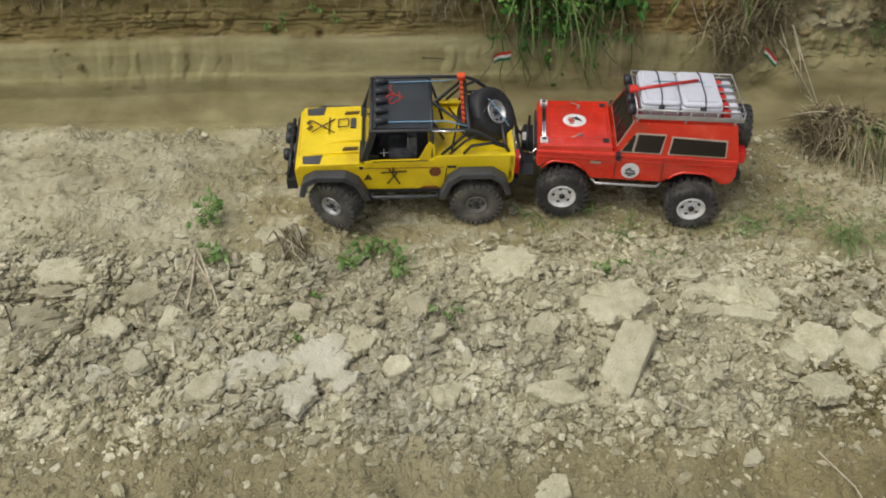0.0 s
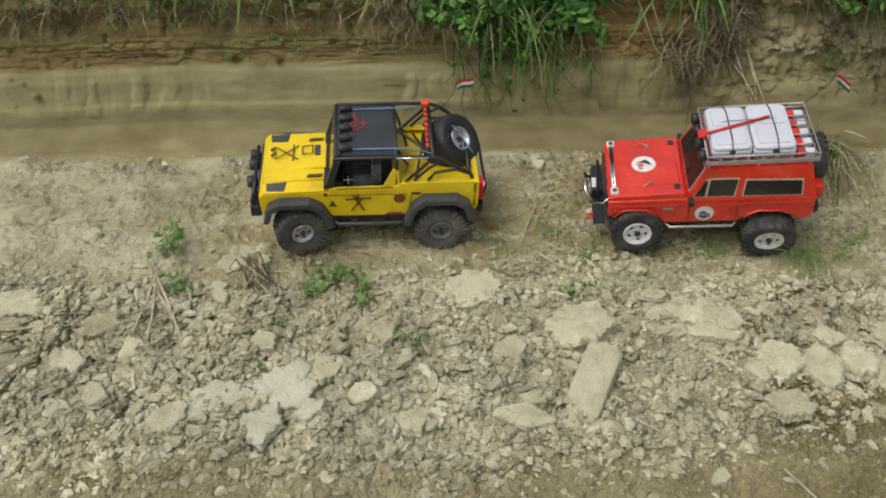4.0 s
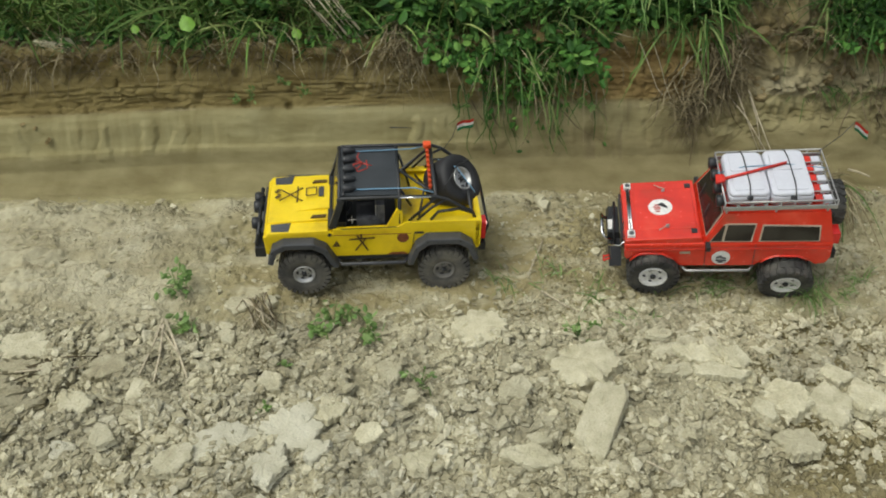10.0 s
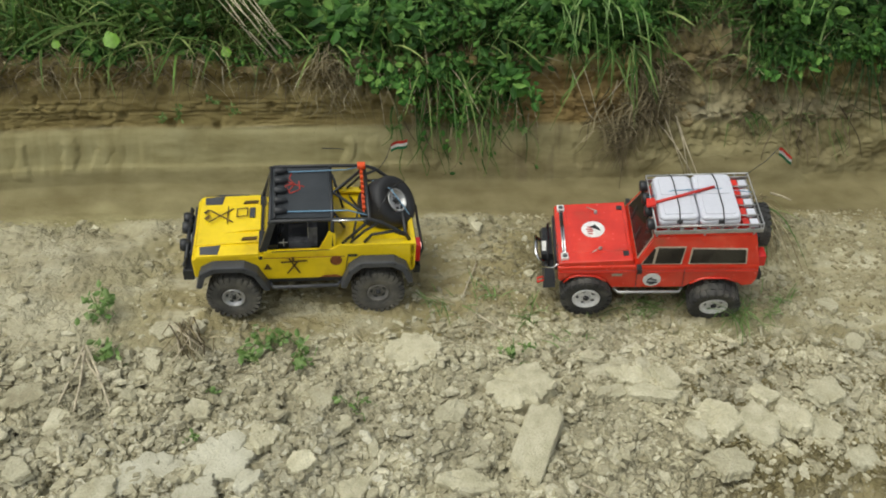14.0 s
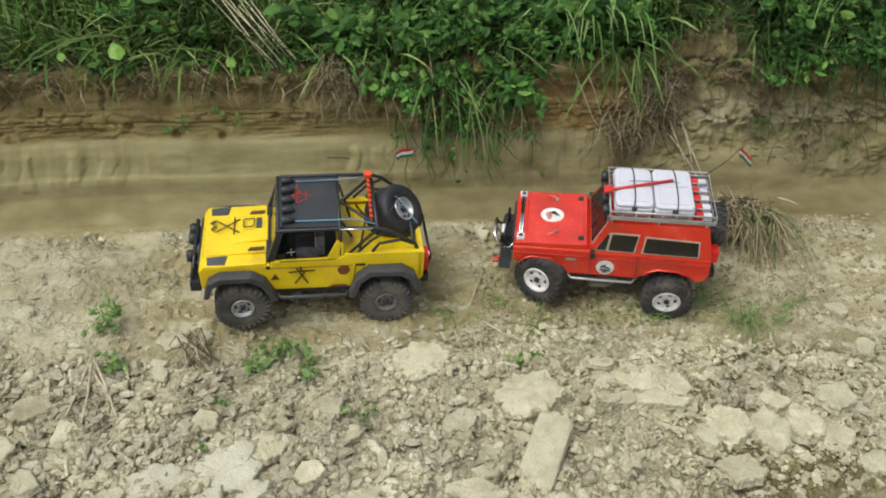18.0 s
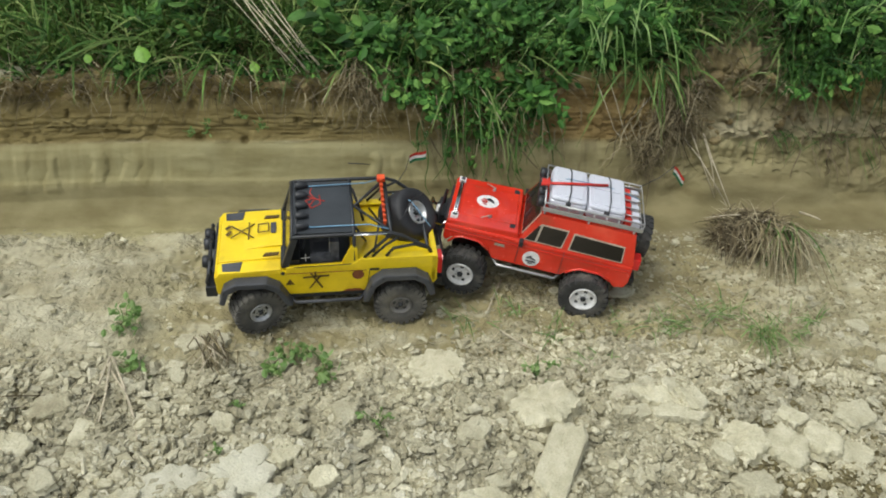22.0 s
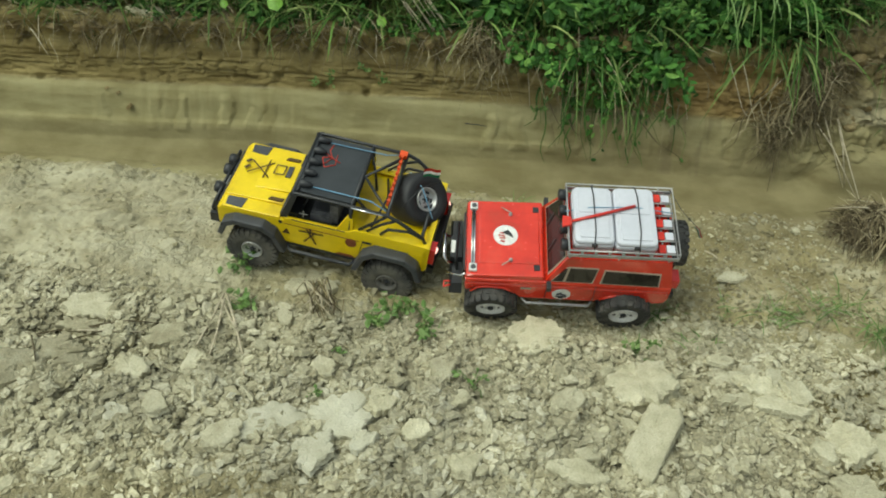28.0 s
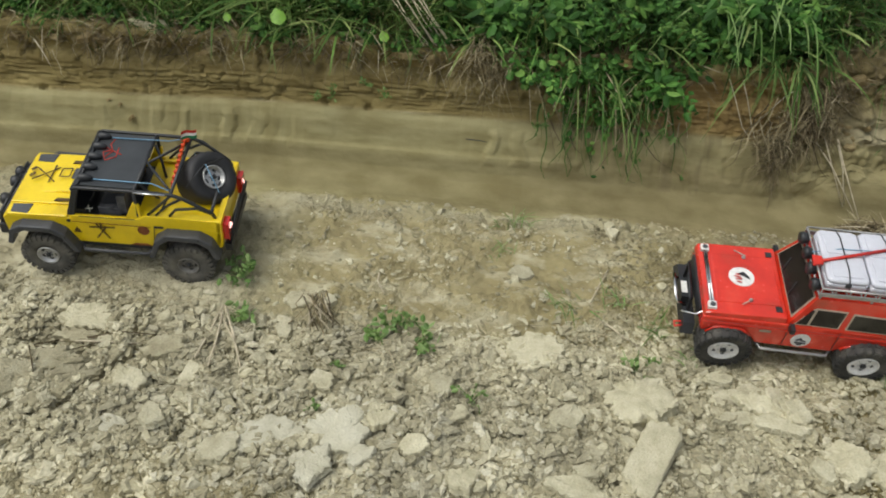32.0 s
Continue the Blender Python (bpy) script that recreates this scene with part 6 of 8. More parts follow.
rng = np.random.RandomState(11)
pieces = [rough_piece(50 + k * 3.1, 9) for k in range(9)]
spots = []
while len(spots) < 290:
    x, y = rng.uniform(-1.05, 1.1), rng.uniform(-0.5, 0.31)
    if rng.rand() < float(loose_weight(np.array(x), np.array(y))) and all((x - a) ** 2 + (y - b) ** 2 > 0.018 ** 2 for a, b in spots):
        spots.append((x, y))
        s = 0.005 + 0.010 * rng.rand() ** 1.8
        ob = new("clod", pieces[rng.randint(9)])
        ob.parent = ground
        ob.matrix_world = pose(x, y, ground_z(x, y) + s * 0.12, rng.uniform(-26, 26), rng.uniform(-26, 26), rng.uniform(0, 360)) @ Matrix.Diagonal((s * rng.uniform(0.8, 1.5), s * rng.uniform(0.7, 1.2), s * rng.uniform(0.16, 0.34), 1))


def crumbs(name, label, count, xr, yr, lo, hi, power, mat=CRUMB, even=False, thick=(0.16, 0.42), long=(0.8, 1.6), tip=0.38, lay=None):
    """Angular crumbs strewn on the ground, joined. thick, long: their shape; tip: how far they tilt; lay: the way they mostly lie."""
    rows = [i for i in range(GV.shape[0]) if yr[0] <= GV[i, GV.shape[1] // 2, 1] <= yr[1]]
    cols = [j for j in range(GV.shape[1]) if xr[0] <= GX[j] <= xr[1]]
    grid = GV[np.ix_(rows, cols)].reshape(-1, 3)
    w = loose_weight(grid[:, 0], grid[:, 1]) if not even else 0.3 + fbm(grid[:, 0] * 7, grid[:, 1] * 7, 2) ** 2 * (1 - clean(-0.5, -0.38, grid[:, 1]))
    pick = rng.choice(len(grid), count, p=w / w.sum())
    pos = grid[pick] + rng.uniform(-0.003, 0.003, (count, 3)) * (1, 1, 0)
    s = lo + (hi - lo) * rng.rand(count) ** power
    ang = (np.arange(6)[None] + rng.uniform(-0.38, 0.38, (count, 6))) * math.tau / 6
    rad = rng.uniform(0.55, 1.25, (count, 6))
    ring = np.stack([np.cos(ang) * rad, np.sin(ang) * rad], -1)
    tilt = rng.uniform(-0.6, 0.6, (count, 1, 2))
    shrink = rng.uniform(0.45, 0.95, (count, 6, 1))
    top = np.concatenate([ring * shrink, 1.0 + (ring * tilt).sum(-1, keepdims=True) + rng.uniform(-0.3, 0.2, (count, 6, 1))], -1)
    low = np.concatenate([ring, np.full((count, 6, 1), -1.0)], -1)
    v = np.concatenate([low, top], 1)
    v = v * (s[:, None] * np.stack([rng.uniform(*long, count), rng.uniform(0.6, 1.2, count), rng.uniform(*thick, count)], 1))[:, None]
    a, t1 = rng.uniform(0, math.tau, count) if lay is None else rng.normal(lay, 0.5, count), rng.normal(0, tip, count)
    c, sn = np.cos(t1)[:, None], np.sin(t1)[:, None]
    v[:, :, 1], v[:, :, 2] = v[:, :, 1] * c - v[:, :, 2] * sn, v[:, :, 1] * sn + v[:, :, 2] * c
    c, sn = np.cos(a)[:, None], np.sin(a)[:, None]
    v[:, :, 0], v[:, :, 1] = v[:, :, 0] * c - v[:, :, 1] * sn, v[:, :, 0] * sn + v[:, :, 1] * c
    v += pos[:, None] + np.array((0, 0, 1)) * (s * 0.02)[:, None, None]
    q = np.array([(i, (i + 1) % 6, 6 + (i + 1) % 6, 6 + i) for i in range(6)] + [(6, 7, 8, 9), (6, 9, 10, 11)])
    faces = (np.arange(count)[:, None, None] * 12 + q[None]).reshape(-1, 4)
    me = bpy.data.meshes.new(name)
    me.from_pydata(v.reshape(-1, 3).tolist(), [], faces.tolist())
    me.materials.append(mat)
    return tagged(new(name, me), label, "rubble", kind="stuff")


crumbs("clay_rubble", "loose angular crumbs of dry pale clay", 24000, (-1.5, 1.6), (-0.95, 0.33), 0.0025, 0.0110, 2.6)
crumbs("clay_rubble", "thin broken flakes of dry layered clay", 12000, (-1.5, 1.6), (-0.56, 0.0), 0.0040, 0.0150, 2.4, FLAKE, False, (0.10, 0.28), (0.8, 1.7), 0.36)
crumbs("clay_grit", "fine clay grit between the clods", 22000, (-1.4, 1.5), (-0.95, 0.33), 0.0012, 0.0042, 1.5)
crumbs("brown_grit", "granular brown soil with small crumbs", 18000, (-1.4, 1.5), (-0.95, -0.36), 0.0012, 0.0060, 2.8, FRONT, True, (0.20, 0.45))
crumbs("track_grit", "fine flaky grit pressed into the track", 4500, (-1.4, 1.4), (-0.10, 0.315), 0.0015, 0.0070, 2.4, CLAYBIT, True, (0.08, 0.2), (0.9, 2.2), 0.15, 0.0)
crumbs("brown_grit", "granular brown soil on the damp track", 4200, (0.20, 1.25), (-0.03, 0.33), 0.0015, 0.0075, 2.2, FRONT, True)
crumbs("clay_rubble", "pale chips round the broken clay blocks", 2600, (-0.52, 0.10), (-0.47, -0.27), 0.0025, 0.0120, 2.0, CHALK)
# broken strata beside the crevices
for x, y, L, D, turn, seed in ((-0.684, -0.262, 0.135, 0.024, 47, 201), (-0.715, -0.330, 0.09, 0.030, 46, 202), (-0.655, -0.290, 0.10, 0.040, 50, 203), (-0.735, -0.275, 0.11, 0.045, 42, 204),
                               (-0.790, -0.262, 0.12, 0.050, 20, 205), (-0.765, -0.190, 0.10, 0.030, 5, 206), (-0.835, -0.300, 0.10, 0.060, 30, 207), (-0.60, -0.20, 0.07, 0.05, 30, 208)):
    clod(x, y, L, D, 0.022, turn, seed, "clay_flake", "long flat flake of layered dry clay", -0.004, (12, 0), mat=STRATA, rough=0.7)
for x, y, L in ((-0.364, -0.012, 0.040), (-0.327, -0.026, 0.032), (-0.40, -0.032, 0.045)):
    clod(x, y, L, L * 0.8, 0.022, L * 900, L * 5000, label="pale clod on the clay edge")


# ---- plants ----
def ribbons(base, heading, length, lift, droop, width, seg=5, twist=None):
    """Grass blades as arched, tapering ribbons. Arrays, one row a blade. lift: rise at the root, droop: how far the tip falls."""
    n = len(base)
    s = np.linspace(0, 1, seg + 1)[None, :, None]
    h = np.stack([np.cos(heading), np.sin(heading), np.zeros(n)], 1)[:, None]
    L = length[:, None, None]
    out = np.sqrt(np.clip(1 - lift[:, None, None] ** 2, 0.05, 1))
    p = base[:, None] + h * L * out * (s * 0.6 + 0.4 * s * s) + np.array((0, 0, 1.0)) * L * (lift[:, None, None] * s - droop[:, None, None] * s * s)
    side = np.stack([-np.sin(heading), np.cos(heading), np.zeros(n)], 1)[:, None]
    if twist is not None:
        side = side * np.cos(twist)[:, None, None] + np.array((0, 0, 1.0)) * np.sin(twist)[:, None, None]
    w = width[:, None, None] * (0.75 + 0.6 * s) * (1.02 - s) ** 0.6 * 0.5
    v = np.stack([p - side * w, p + side * w], 2).reshape(n, -1, 3)
    k = np.arange(seg)
    q = np.stack([2 * k, 2 * k + 1, 2 * k + 3, 2 * k + 2], 1)
    faces = (np.arange(n)[:, None, None] * (2 * (seg + 1)) + q[None]).reshape(-1, 4)
    return v.reshape(-1, 3), faces


def leaf_cards(pos, normal, size, spin, long=1.35):
    """Small folded leaves: six points with a raised midrib."""
    n = len(pos)
    nz = normal / np.linalg.norm(normal, axis=1, keepdims=True)
    ref = np.where(np.abs(nz[:, 2:3]) < 0.9, np.array([[0, 0, 1.0]]), np.array([[1.0, 0, 0]]))
    u = np.cross(ref, nz)
    u /= np.linalg.norm(u, axis=1, keepdims=True)
    v = np.cross(nz, u)
    a, b = np.cos(spin)[:, None], np.sin(spin)[:, None]
    u, v = u * a + v * b, v * a - u * b
    shape = np.array([(0, 0, 0), (0.42, 0.35, -0.16), (0.40, 0.75, -0.16), (0, 1.08, -0.10), (-0.40, 0.75, -0.16), (-0.42, 0.35, -0.16), (0, 0.55, 0.02)])
    P = pos[:, None] + size[:, None, None] * (shape[None, :, 0:1] * u[:, None] + shape[None, :, 1:2] * long * v[:, None] + shape[None, :, 2:3] * nz[:, None])
    tri = np.array([(0, 1, 6), (1, 2, 6), (2, 3, 6), (3, 4, 6), (4, 5, 6), (5, 0, 6)])
    faces = (np.arange(n)[:, None, None] * 7 + tri[None]).reshape(-1, 3)
    return P.reshape(-1, 3), faces


def sheet(name, v, f, mat, smooth=False):
    me = bpy.data.meshes.new(name)
    me.from_pydata(v.tolist(), [], f.tolist())
    if smooth:
        me.polygons.foreach_set("use_smooth", np.ones(len(f), bool))
    me.materials.append(mat)
    return new(name, me)


gr = np.random.RandomState(5)


def top_z(x, y):
    """Height of the bank's top, on arrays."""
    x, y = np.atleast_1d(x), np.atleast_1d(y)
    return np.array([max(ground_z(a, b), 0.245) for a, b in zip(x, y)])


def grass(name, label, n, xr, yr, length, mat=GRASS, zoff=0.0, lean=0.5, width=(0.003, 0.0065), face=None, zfun=top_z, droop=(0.1, 0.6), lift=(0.55, 0.97)):
    base = np.stack([gr.uniform(*xr, n), gr.uniform(*yr, n), np.zeros(n)], 1)
    bare = clean(0.66, 0.72, base[:, 0]) * (1 - clean(0.86, 0.93, base[:, 0])) * (1 - clean(0.62, 0.70, base[:, 1]))
    base = base[gr.rand(n) > bare * (0.5 if mat in (STRAW, ROOT) else 0.96)]
    n = len(base)
    base[:, 2] = zfun(base[:, 0], base[:, 1]) + zoff
    head = gr.uniform(0, math.tau, n) if face is None else gr.normal(face, lean, n)
    L = gr.uniform(*length, n)
    v, f = ribbons(base, head, L, gr.uniform(*lift, n), gr.uniform(*droop, n), gr.uniform(*width, n), 5, gr.uniform(-0.7, 0.7, n))
    return tagged(sheet(name, v, f, mat, True), label, "grass", kind="stuff")


toward = -math.pi / 2


def hanging(name, label, centres, per, length, mat, width, droop, lift, y=0.545, z=0.245, sx=0.022, lean=0.7, along=False):
    """Blades and straws that fall over the bank's edge in separate clumps."""
    x = np.concatenate([gr.normal(c, sx, int(per * gr.uniform(0.5, 1.4))) for c in centres])
    n = len(x)
    base = np.stack([x, y + bank_shift(x) + gr.uniform(-0.012, 0.03, n), z + gr.uniform(-0.02, 0.02, n)], 1)
    head = gr.normal(0, 0.55, n) + math.pi * gr.randint(2, size=n) if along else gr.normal(toward, lean, n)
    v, f = ribbons(base, head, gr.uniform(*length, n), gr.uniform(*lift, n), gr.uniform(*droop, n), gr.uniform(*width, n), 6, gr.uniform(-0.8, 0.8, n))
    return tagged(sheet(name, v, f, mat, True), label, "grass", kind="stuff")


grass("bank_grass", "thick green grass on top of the bank", 8000, (-1.7, 0.1), (0.562, 1.15), (0.09, 0.24), MEADOW, face=toward, lean=1.5, width=(0.003, 0.008), droop=(0.1, 0.8))
grass("bank_grass", "thick green grass on top of the bank", 2500, (-1.7, 1.8), (1.1, 1.7), (0.12, 0.28), face=toward, lean=1.3, width=(0.004, 0.009))
grass("bank_grass", "thick green grass on top of the bank", 1300, (0.1, 0.75), (0.58, 1.2), (0.09, 0.22), face=toward, lean=1.3)
# shade between the weeds, put into the blades' colour
grass("bank_grass", "grass between the weeds, coloured dark for shade", 1500, (0.36, 0.80), (0.60, 1.2), (0.08, 0.2), SHADEGRASS, face=toward, lean=1.4, droop=(0.2, 1.0))
grass("bank_grass", "rough grass spreading over the bank", 5200, (-3.4, 3.4), (0.62, 3.2), (0.18, 0.36), face=toward, lean=1.5, width=(0.006, 0.014))
grass("bank_grass", "rough tall grass far along the bank", 5200, (-8.0, 8.0), (1.7, 6.0), (0.25, 0.5), face=toward, lean=1.6, width=(0.010, 0.022))
# shaded growth at the right and behind the weeds, darkened by colour
grass("bank_grass", "tall green grass tufts on the bank", 2600, (0.95, 1.8), (0.60, 1.3), (0.10, 0.26), SHADEGRASS, face=toward, lean=1.1)
grass("bank_grass", "dense grass beside the worn bank, coloured dark for shade", 2600, (0.93, 1.8), (0.57, 1.0), (0.08, 0.24), SHADEGRASS, face=toward, lean=1.1, droop=(0.3, 1.1))
grass("bank_grass", "dense grass behind the weeds, coloured dark for shade", 2600, (-0.2, 0.72), (0.66, 1.1), (0.10, 0.24), SHADEGRASS, face=toward, lean=1.2, droop=(0.2, 0.9))
grass("bank_grass", "sparse grass on the worn bank", 700, (0.68, 0.98), (0.62, 1.2), (0.06, 0.16), face=toward, lean=1.2, droop=(0.4, 1.0))
grass("bank_grass", "low grass on the worn bank", 1500, (0.66, 1.15), (0.58, 0.95), (0.04, 0.11), face=toward, lean=1.5, droop=(0.2, 1.0))
grass("dry_grass", "brown roots matted on the worn bank", 2600, (0.64, 1.05), (0.55, 0.92), (0.02, 0.07), ROOT, 0.0, 1.5, (0.0015, 0.004), toward, droop=(-0.2, 0.6), lift=(-0.1, 0.7))
hanging("bank_grass", "long narrow blades hanging over the bank", (0.43, 0.46, 0.53, 0.58, 0.60, 0.66), 9, (0.12, 0.28), GRASS, (0.004, 0.0095), (0.5, 1.15), (0.7, 0.98), 0.60, 0.29, 0.018, 1.25)
hanging("bank_grass", "long pale green blades arching over the weeds", (0.42, 0.46, 0.50, 0.52, 0.56, 0.60, 0.98, 1.04, 1.10), 5, (0.20, 0.38), SPRIG, (0.004, 0.0085), (0.7, 1.25), (0.8, 0.99), 0.61, 0.34, 0.012, 1.3)
hanging("bank_grass", "narrow blades growing on the bank's edge", (0.40, 0.45, 0.49, 0.55, 0.61, 0.68), 16, (0.08, 0.2), GRASS, (0.003, 0.007), (0.3, 1.0), (0.5, 0.97), 0.575, 0.275, 0.025, 1.3)
hanging("bank_grass", "tuft of broad blades arching down the bank's face", (0.57, 0.60, 0.625), 9, (0.12, 0.25), GRASS, (0.004, 0.0085), (0.8, 1.3), (0.55, 0.95), 0.55, 0.262, 0.012, 0.75)
hanging("bank_grass", "green blades hanging down the bank's face", (0.12, 0.15, 0.17, 0.20, 0.24, 0.28, 0.33), 7, (0.10, 0.24), GRASS, (0.003, 0.0065), (0.5, 1.15), (0.1, 0.9), 0.53, 0.23, 0.014, 0.9)
hanging("dry_grass", "dead stems hanging under the weeds", (0.04, 0.11, 0.16, 0.21, 0.27, 0.34), 8, (0.07, 0.17), STRAW, (0.0018, 0.0036), (0.5, 1.2), (-0.1, 0.6), 0.53, 0.235, 0.018, 0.9)
hanging("bank_grass", "short green fringe along the bank's edge", [-1.5 + 0.10 * k + 0.05 * math.sin(k * 2.3) for k in range(17)], 24, (0.03, 0.085), GRASS, (0.003, 0.008), (0.2, 1.0), (0.3, 0.95), 0.557, 0.260, 0.026, 1.5)
hanging("dry_grass", "dry straw matted along the bank's edge", [-1.5 + 0.075 * k + 0.05 * math.sin(k * 1.7) for k in range(27)], 26, (0.02, 0.06), STRAW, (0.0016, 0.0045), (-0.1, 0.40), (-0.2, 0.2), 0.556, 0.258, 0.04, along=True)
hanging("dry_grass", "brown roots matted along the bank's edge", [-1.5 + 0.06 * k + 0.05 * math.sin(k * 1.3) for k in range(34)], 40, (0.012, 0.04), ROOT, (0.0016, 0.004), (-0.1, 0.8), (-0.4, 0.4), 0.543, 0.250, 0.035, along=True)
hanging("dry_grass", "pale roots on the bank's face", [-1.3 + 0.19 * k + 0.06 * math.sin(k * 3.1) for k in range(9)], 4, (0.05, 0.10), DRY, (0.0012, 0.0026), (0.7, 1.3), (0.0, 0.6), 0.535, 0.245, 0.02, 1.3)
grass("dry_grass", "dry straw among the green grass", 420, (-1.6, 1.7), (0.58, 1.1), (0.10, 0.24), STRAW, 0.0, 1.3, (0.0015, 0.003), toward, droop=(0.1, 0.8))
hanging("dry_grass", "brown roots hanging on the worn bank", (0.64, 0.67, 0.69), 26, (0.04, 0.09), STRAW, (0.0012, 0.003), (0.3, 1.2), (-0.2, 0.7), 0.535, 0.245, 0.022, 1.5)
hanging("dry_grass", "pale stalks on the worn bank", (0.60, 0.68), 4, (0.05, 0.10), DRY, (0.0014, 0.0028), (0.2, 0.8), (0.0, 0.8), 0.535, 0.23, 0.03, 1.6)
hanging("bank_grass", "grass growing on the worn bank's face", (0.90, 0.94, 0.98, 1.03, 1.08, 1.14), 18, (0.04, 0.10), GRASS, (0.002, 0.0045), (0.3, 1.1), (0.0, 0.8), 0.515, 0.115, 0.024, 1.2)
hanging("dry_grass", "dark roots and dead blades on the worn bank's face", (0.90, 0.97, 1.04, 1.12, 1.18), 22, (0.03, 0.08), ROOT, (0.0016, 0.004), (0.3, 1.2), (-0.2, 0.7), 0.515, 0.115, 0.026, 1.4)
# hanging blades in the same shade-darkened colour
hanging("bank_grass", "grass hanging over the worn bank", (0.97, 1.02, 1.07, 1.12, 1.18, 1.24), 16, (0.10, 0.22), SHADEGRASS, (0.003, 0.007), (0.5, 1.2), (0.3, 0.9), 0.57, 0.28, 0.02, 1.0)


WALL_Z = np.array([q[1] for q in PROFILE if 0.44 < q[0] < 0.60])
WALL_Y = np.array([q[0] for q in PROFILE if 0.44 < q[0] < 0.60])


def trailing(name, label, x, top, length, mat, width, sway=0.03, leaf=None):
    """Stems that hang down close to the bank's face, some with small leaves."""
    n = len(x)
    s = np.linspace(0, 1, 9)[None]
    L = gr.uniform(*length, n)[:, None]
    z = np.maximum(gr.uniform(*top, n)[:, None] - L * s, 0.012)
    px = x[:, None] + gr.normal(0, sway, n)[:, None] * s + 0.014 * np.sin(s * gr.uniform(3, 11, n)[:, None] + gr.uniform(0, 6, n)[:, None]) * s
    off = gr.uniform(0.008, 0.045, n)[:, None]
    y = np.interp(z, WALL_Z, WALL_Y) + bank_shift(px) - off * np.sin(np.pi * (0.12 + 0.7 * s)) - 0.006
    w = gr.uniform(*width, n)[:, None] * (1.1 - s) * 0.5 + 0.0003
    v = np.stack([np.stack([px - w, y, z], -1), np.stack([px + w, y - w * 0.6, z], -1)], 2).reshape(n, -1, 3)
    k = np.arange(8)
    q = np.stack([2 * k, 2 * k + 1, 2 * k + 3, 2 * k + 2], 1)
    f = (np.arange(n)[:, None, None] * 18 + q[None]).reshape(-1, 4)
    ob = tagged(sheet(name, v.reshape(-1, 3), f, mat, True), label, "grass", kind="stuff")
    if leaf:
        pts = np.stack([px, y - 0.004, z], -1)[:, 2:].reshape(-1, 3)
        pts = pts[gr.rand(len(pts)) < 0.4] + gr.normal(0, 0.006, (1, 3))
        m = len(pts)
        lv, lf = leaf_cards(pts, np.stack([gr.normal(0, 0.5, m), gr.normal(-0.8, 0.4, m), np.full(m, 0.6)], 1), gr.uniform(0.6, 1.3, m) * leaf, gr.uniform(0, math.tau, m), 1.5)
        tagged(sheet("trailing_leaves", lv, lf, LEAF), "small leaves on stems trailing down the bank", "weed", kind="stuff")
    return ob


trailing("bank_grass", "long green blades trailing down the bank's face", np.concatenate([gr.normal(0.19, 0.05, 17), gr.normal(0.08, 0.03, 3), gr.normal(0.33, 0.05, 9)]), (0.15, 0.25), (0.04, 0.20), GRASS, (0.003, 0.006))
trailing("bank_grass", "leafy stems trailing down the bank's face", np.concatenate([gr.normal(0.18, 0.06, 16), gr.normal(0.34, 0.05, 6)]), (0.19, 0.25), (0.08, 0.19), GRASS, (0.0018, 0.003), 0.03, 0.011)
trailing("dry_grass", "dead stems and roots trailing down the bank's face", np.concatenate([gr.normal(0.20, 0.07, 22), gr.normal(0.45, 0.08, 5), gr.normal(0.635, 0.035, 20)]), (0.12, 0.23), (0.03, 0.12), STRAW, (0.0016, 0.0034), 0.05)
trailing("dry_grass", "dark roots trailing down the bank's face", np.concatenate([gr.normal(0.23, 0.08, 8), gr.normal(0.63, 0.035, 12), gr.uniform(0.90, 1.2, 16)]), (0.10, 0.24), (0.03, 0.13), ROOT, (0.0018, 0.004), 0.06)
trailing("dry_grass", "thin roots bared under the bank's edge", gr.uniform(-1.3, 0.0, 24), (0.19, 0.25), (0.015, 0.08), STRAW, (0.0016, 0.0032))


def weed(x, y, z, radius, height, leaves, size, label="leafy green weed on the bank", hang=0.0):
    """A low leafy plant: stems from one root, leaves on them, a loose uneven crown."""
    plant = tagged(new("weed"), label, "weed", group="weeds on the bank")
    plant.location = (x, y, z)
    tips = []
    for k in range(max(5, leaves // 16)):
        a, r = gr.uniform(0, math.tau), radius * gr.uniform(0.25, 1.0)
        hgt = height * gr.uniform(0.45, 1.0)
        tip = Vector((math.cos(a) * r, math.sin(a) * r * 0.8 - min(hang, 0.5) * r, hgt - hang * gr.uniform(0.2, 1.1) * r * 1.2))
        mid = tip * 0.55 + Vector((0, 0, hgt * 0.22))
        part("stem", tube([(0, 0, 0), mid, tip], 0.0012, 4, None, 0.5), GRASS, plant)
        tips.append((mid, tip))
    n = leaves
    idx = gr.randint(len(tips), size=n)
    s = gr.rand(n) ** 0.6
    mids, ends = np.array([t[0] for t in tips])[idx], np.array([t[1] for t in tips])[idx]
    pos = mids * (1 - s[:, None]) + ends * s[:, None] + gr.normal(0, radius * 0.13, (n, 3))
    nor = np.stack([gr.normal(0, 0.55, n), gr.normal(-0.45, 0.5, n), np.full(n, 0.9)], 1)
    v, f = leaf_cards(pos, nor, gr.uniform(0.45, 1.25, n) * size, gr.uniform(0, math.tau, n), 1.0 + 0.9 * gr.rand())
    ob = sheet("leaves", v, f, LEAF)
    ob.parent = plant
    return plant


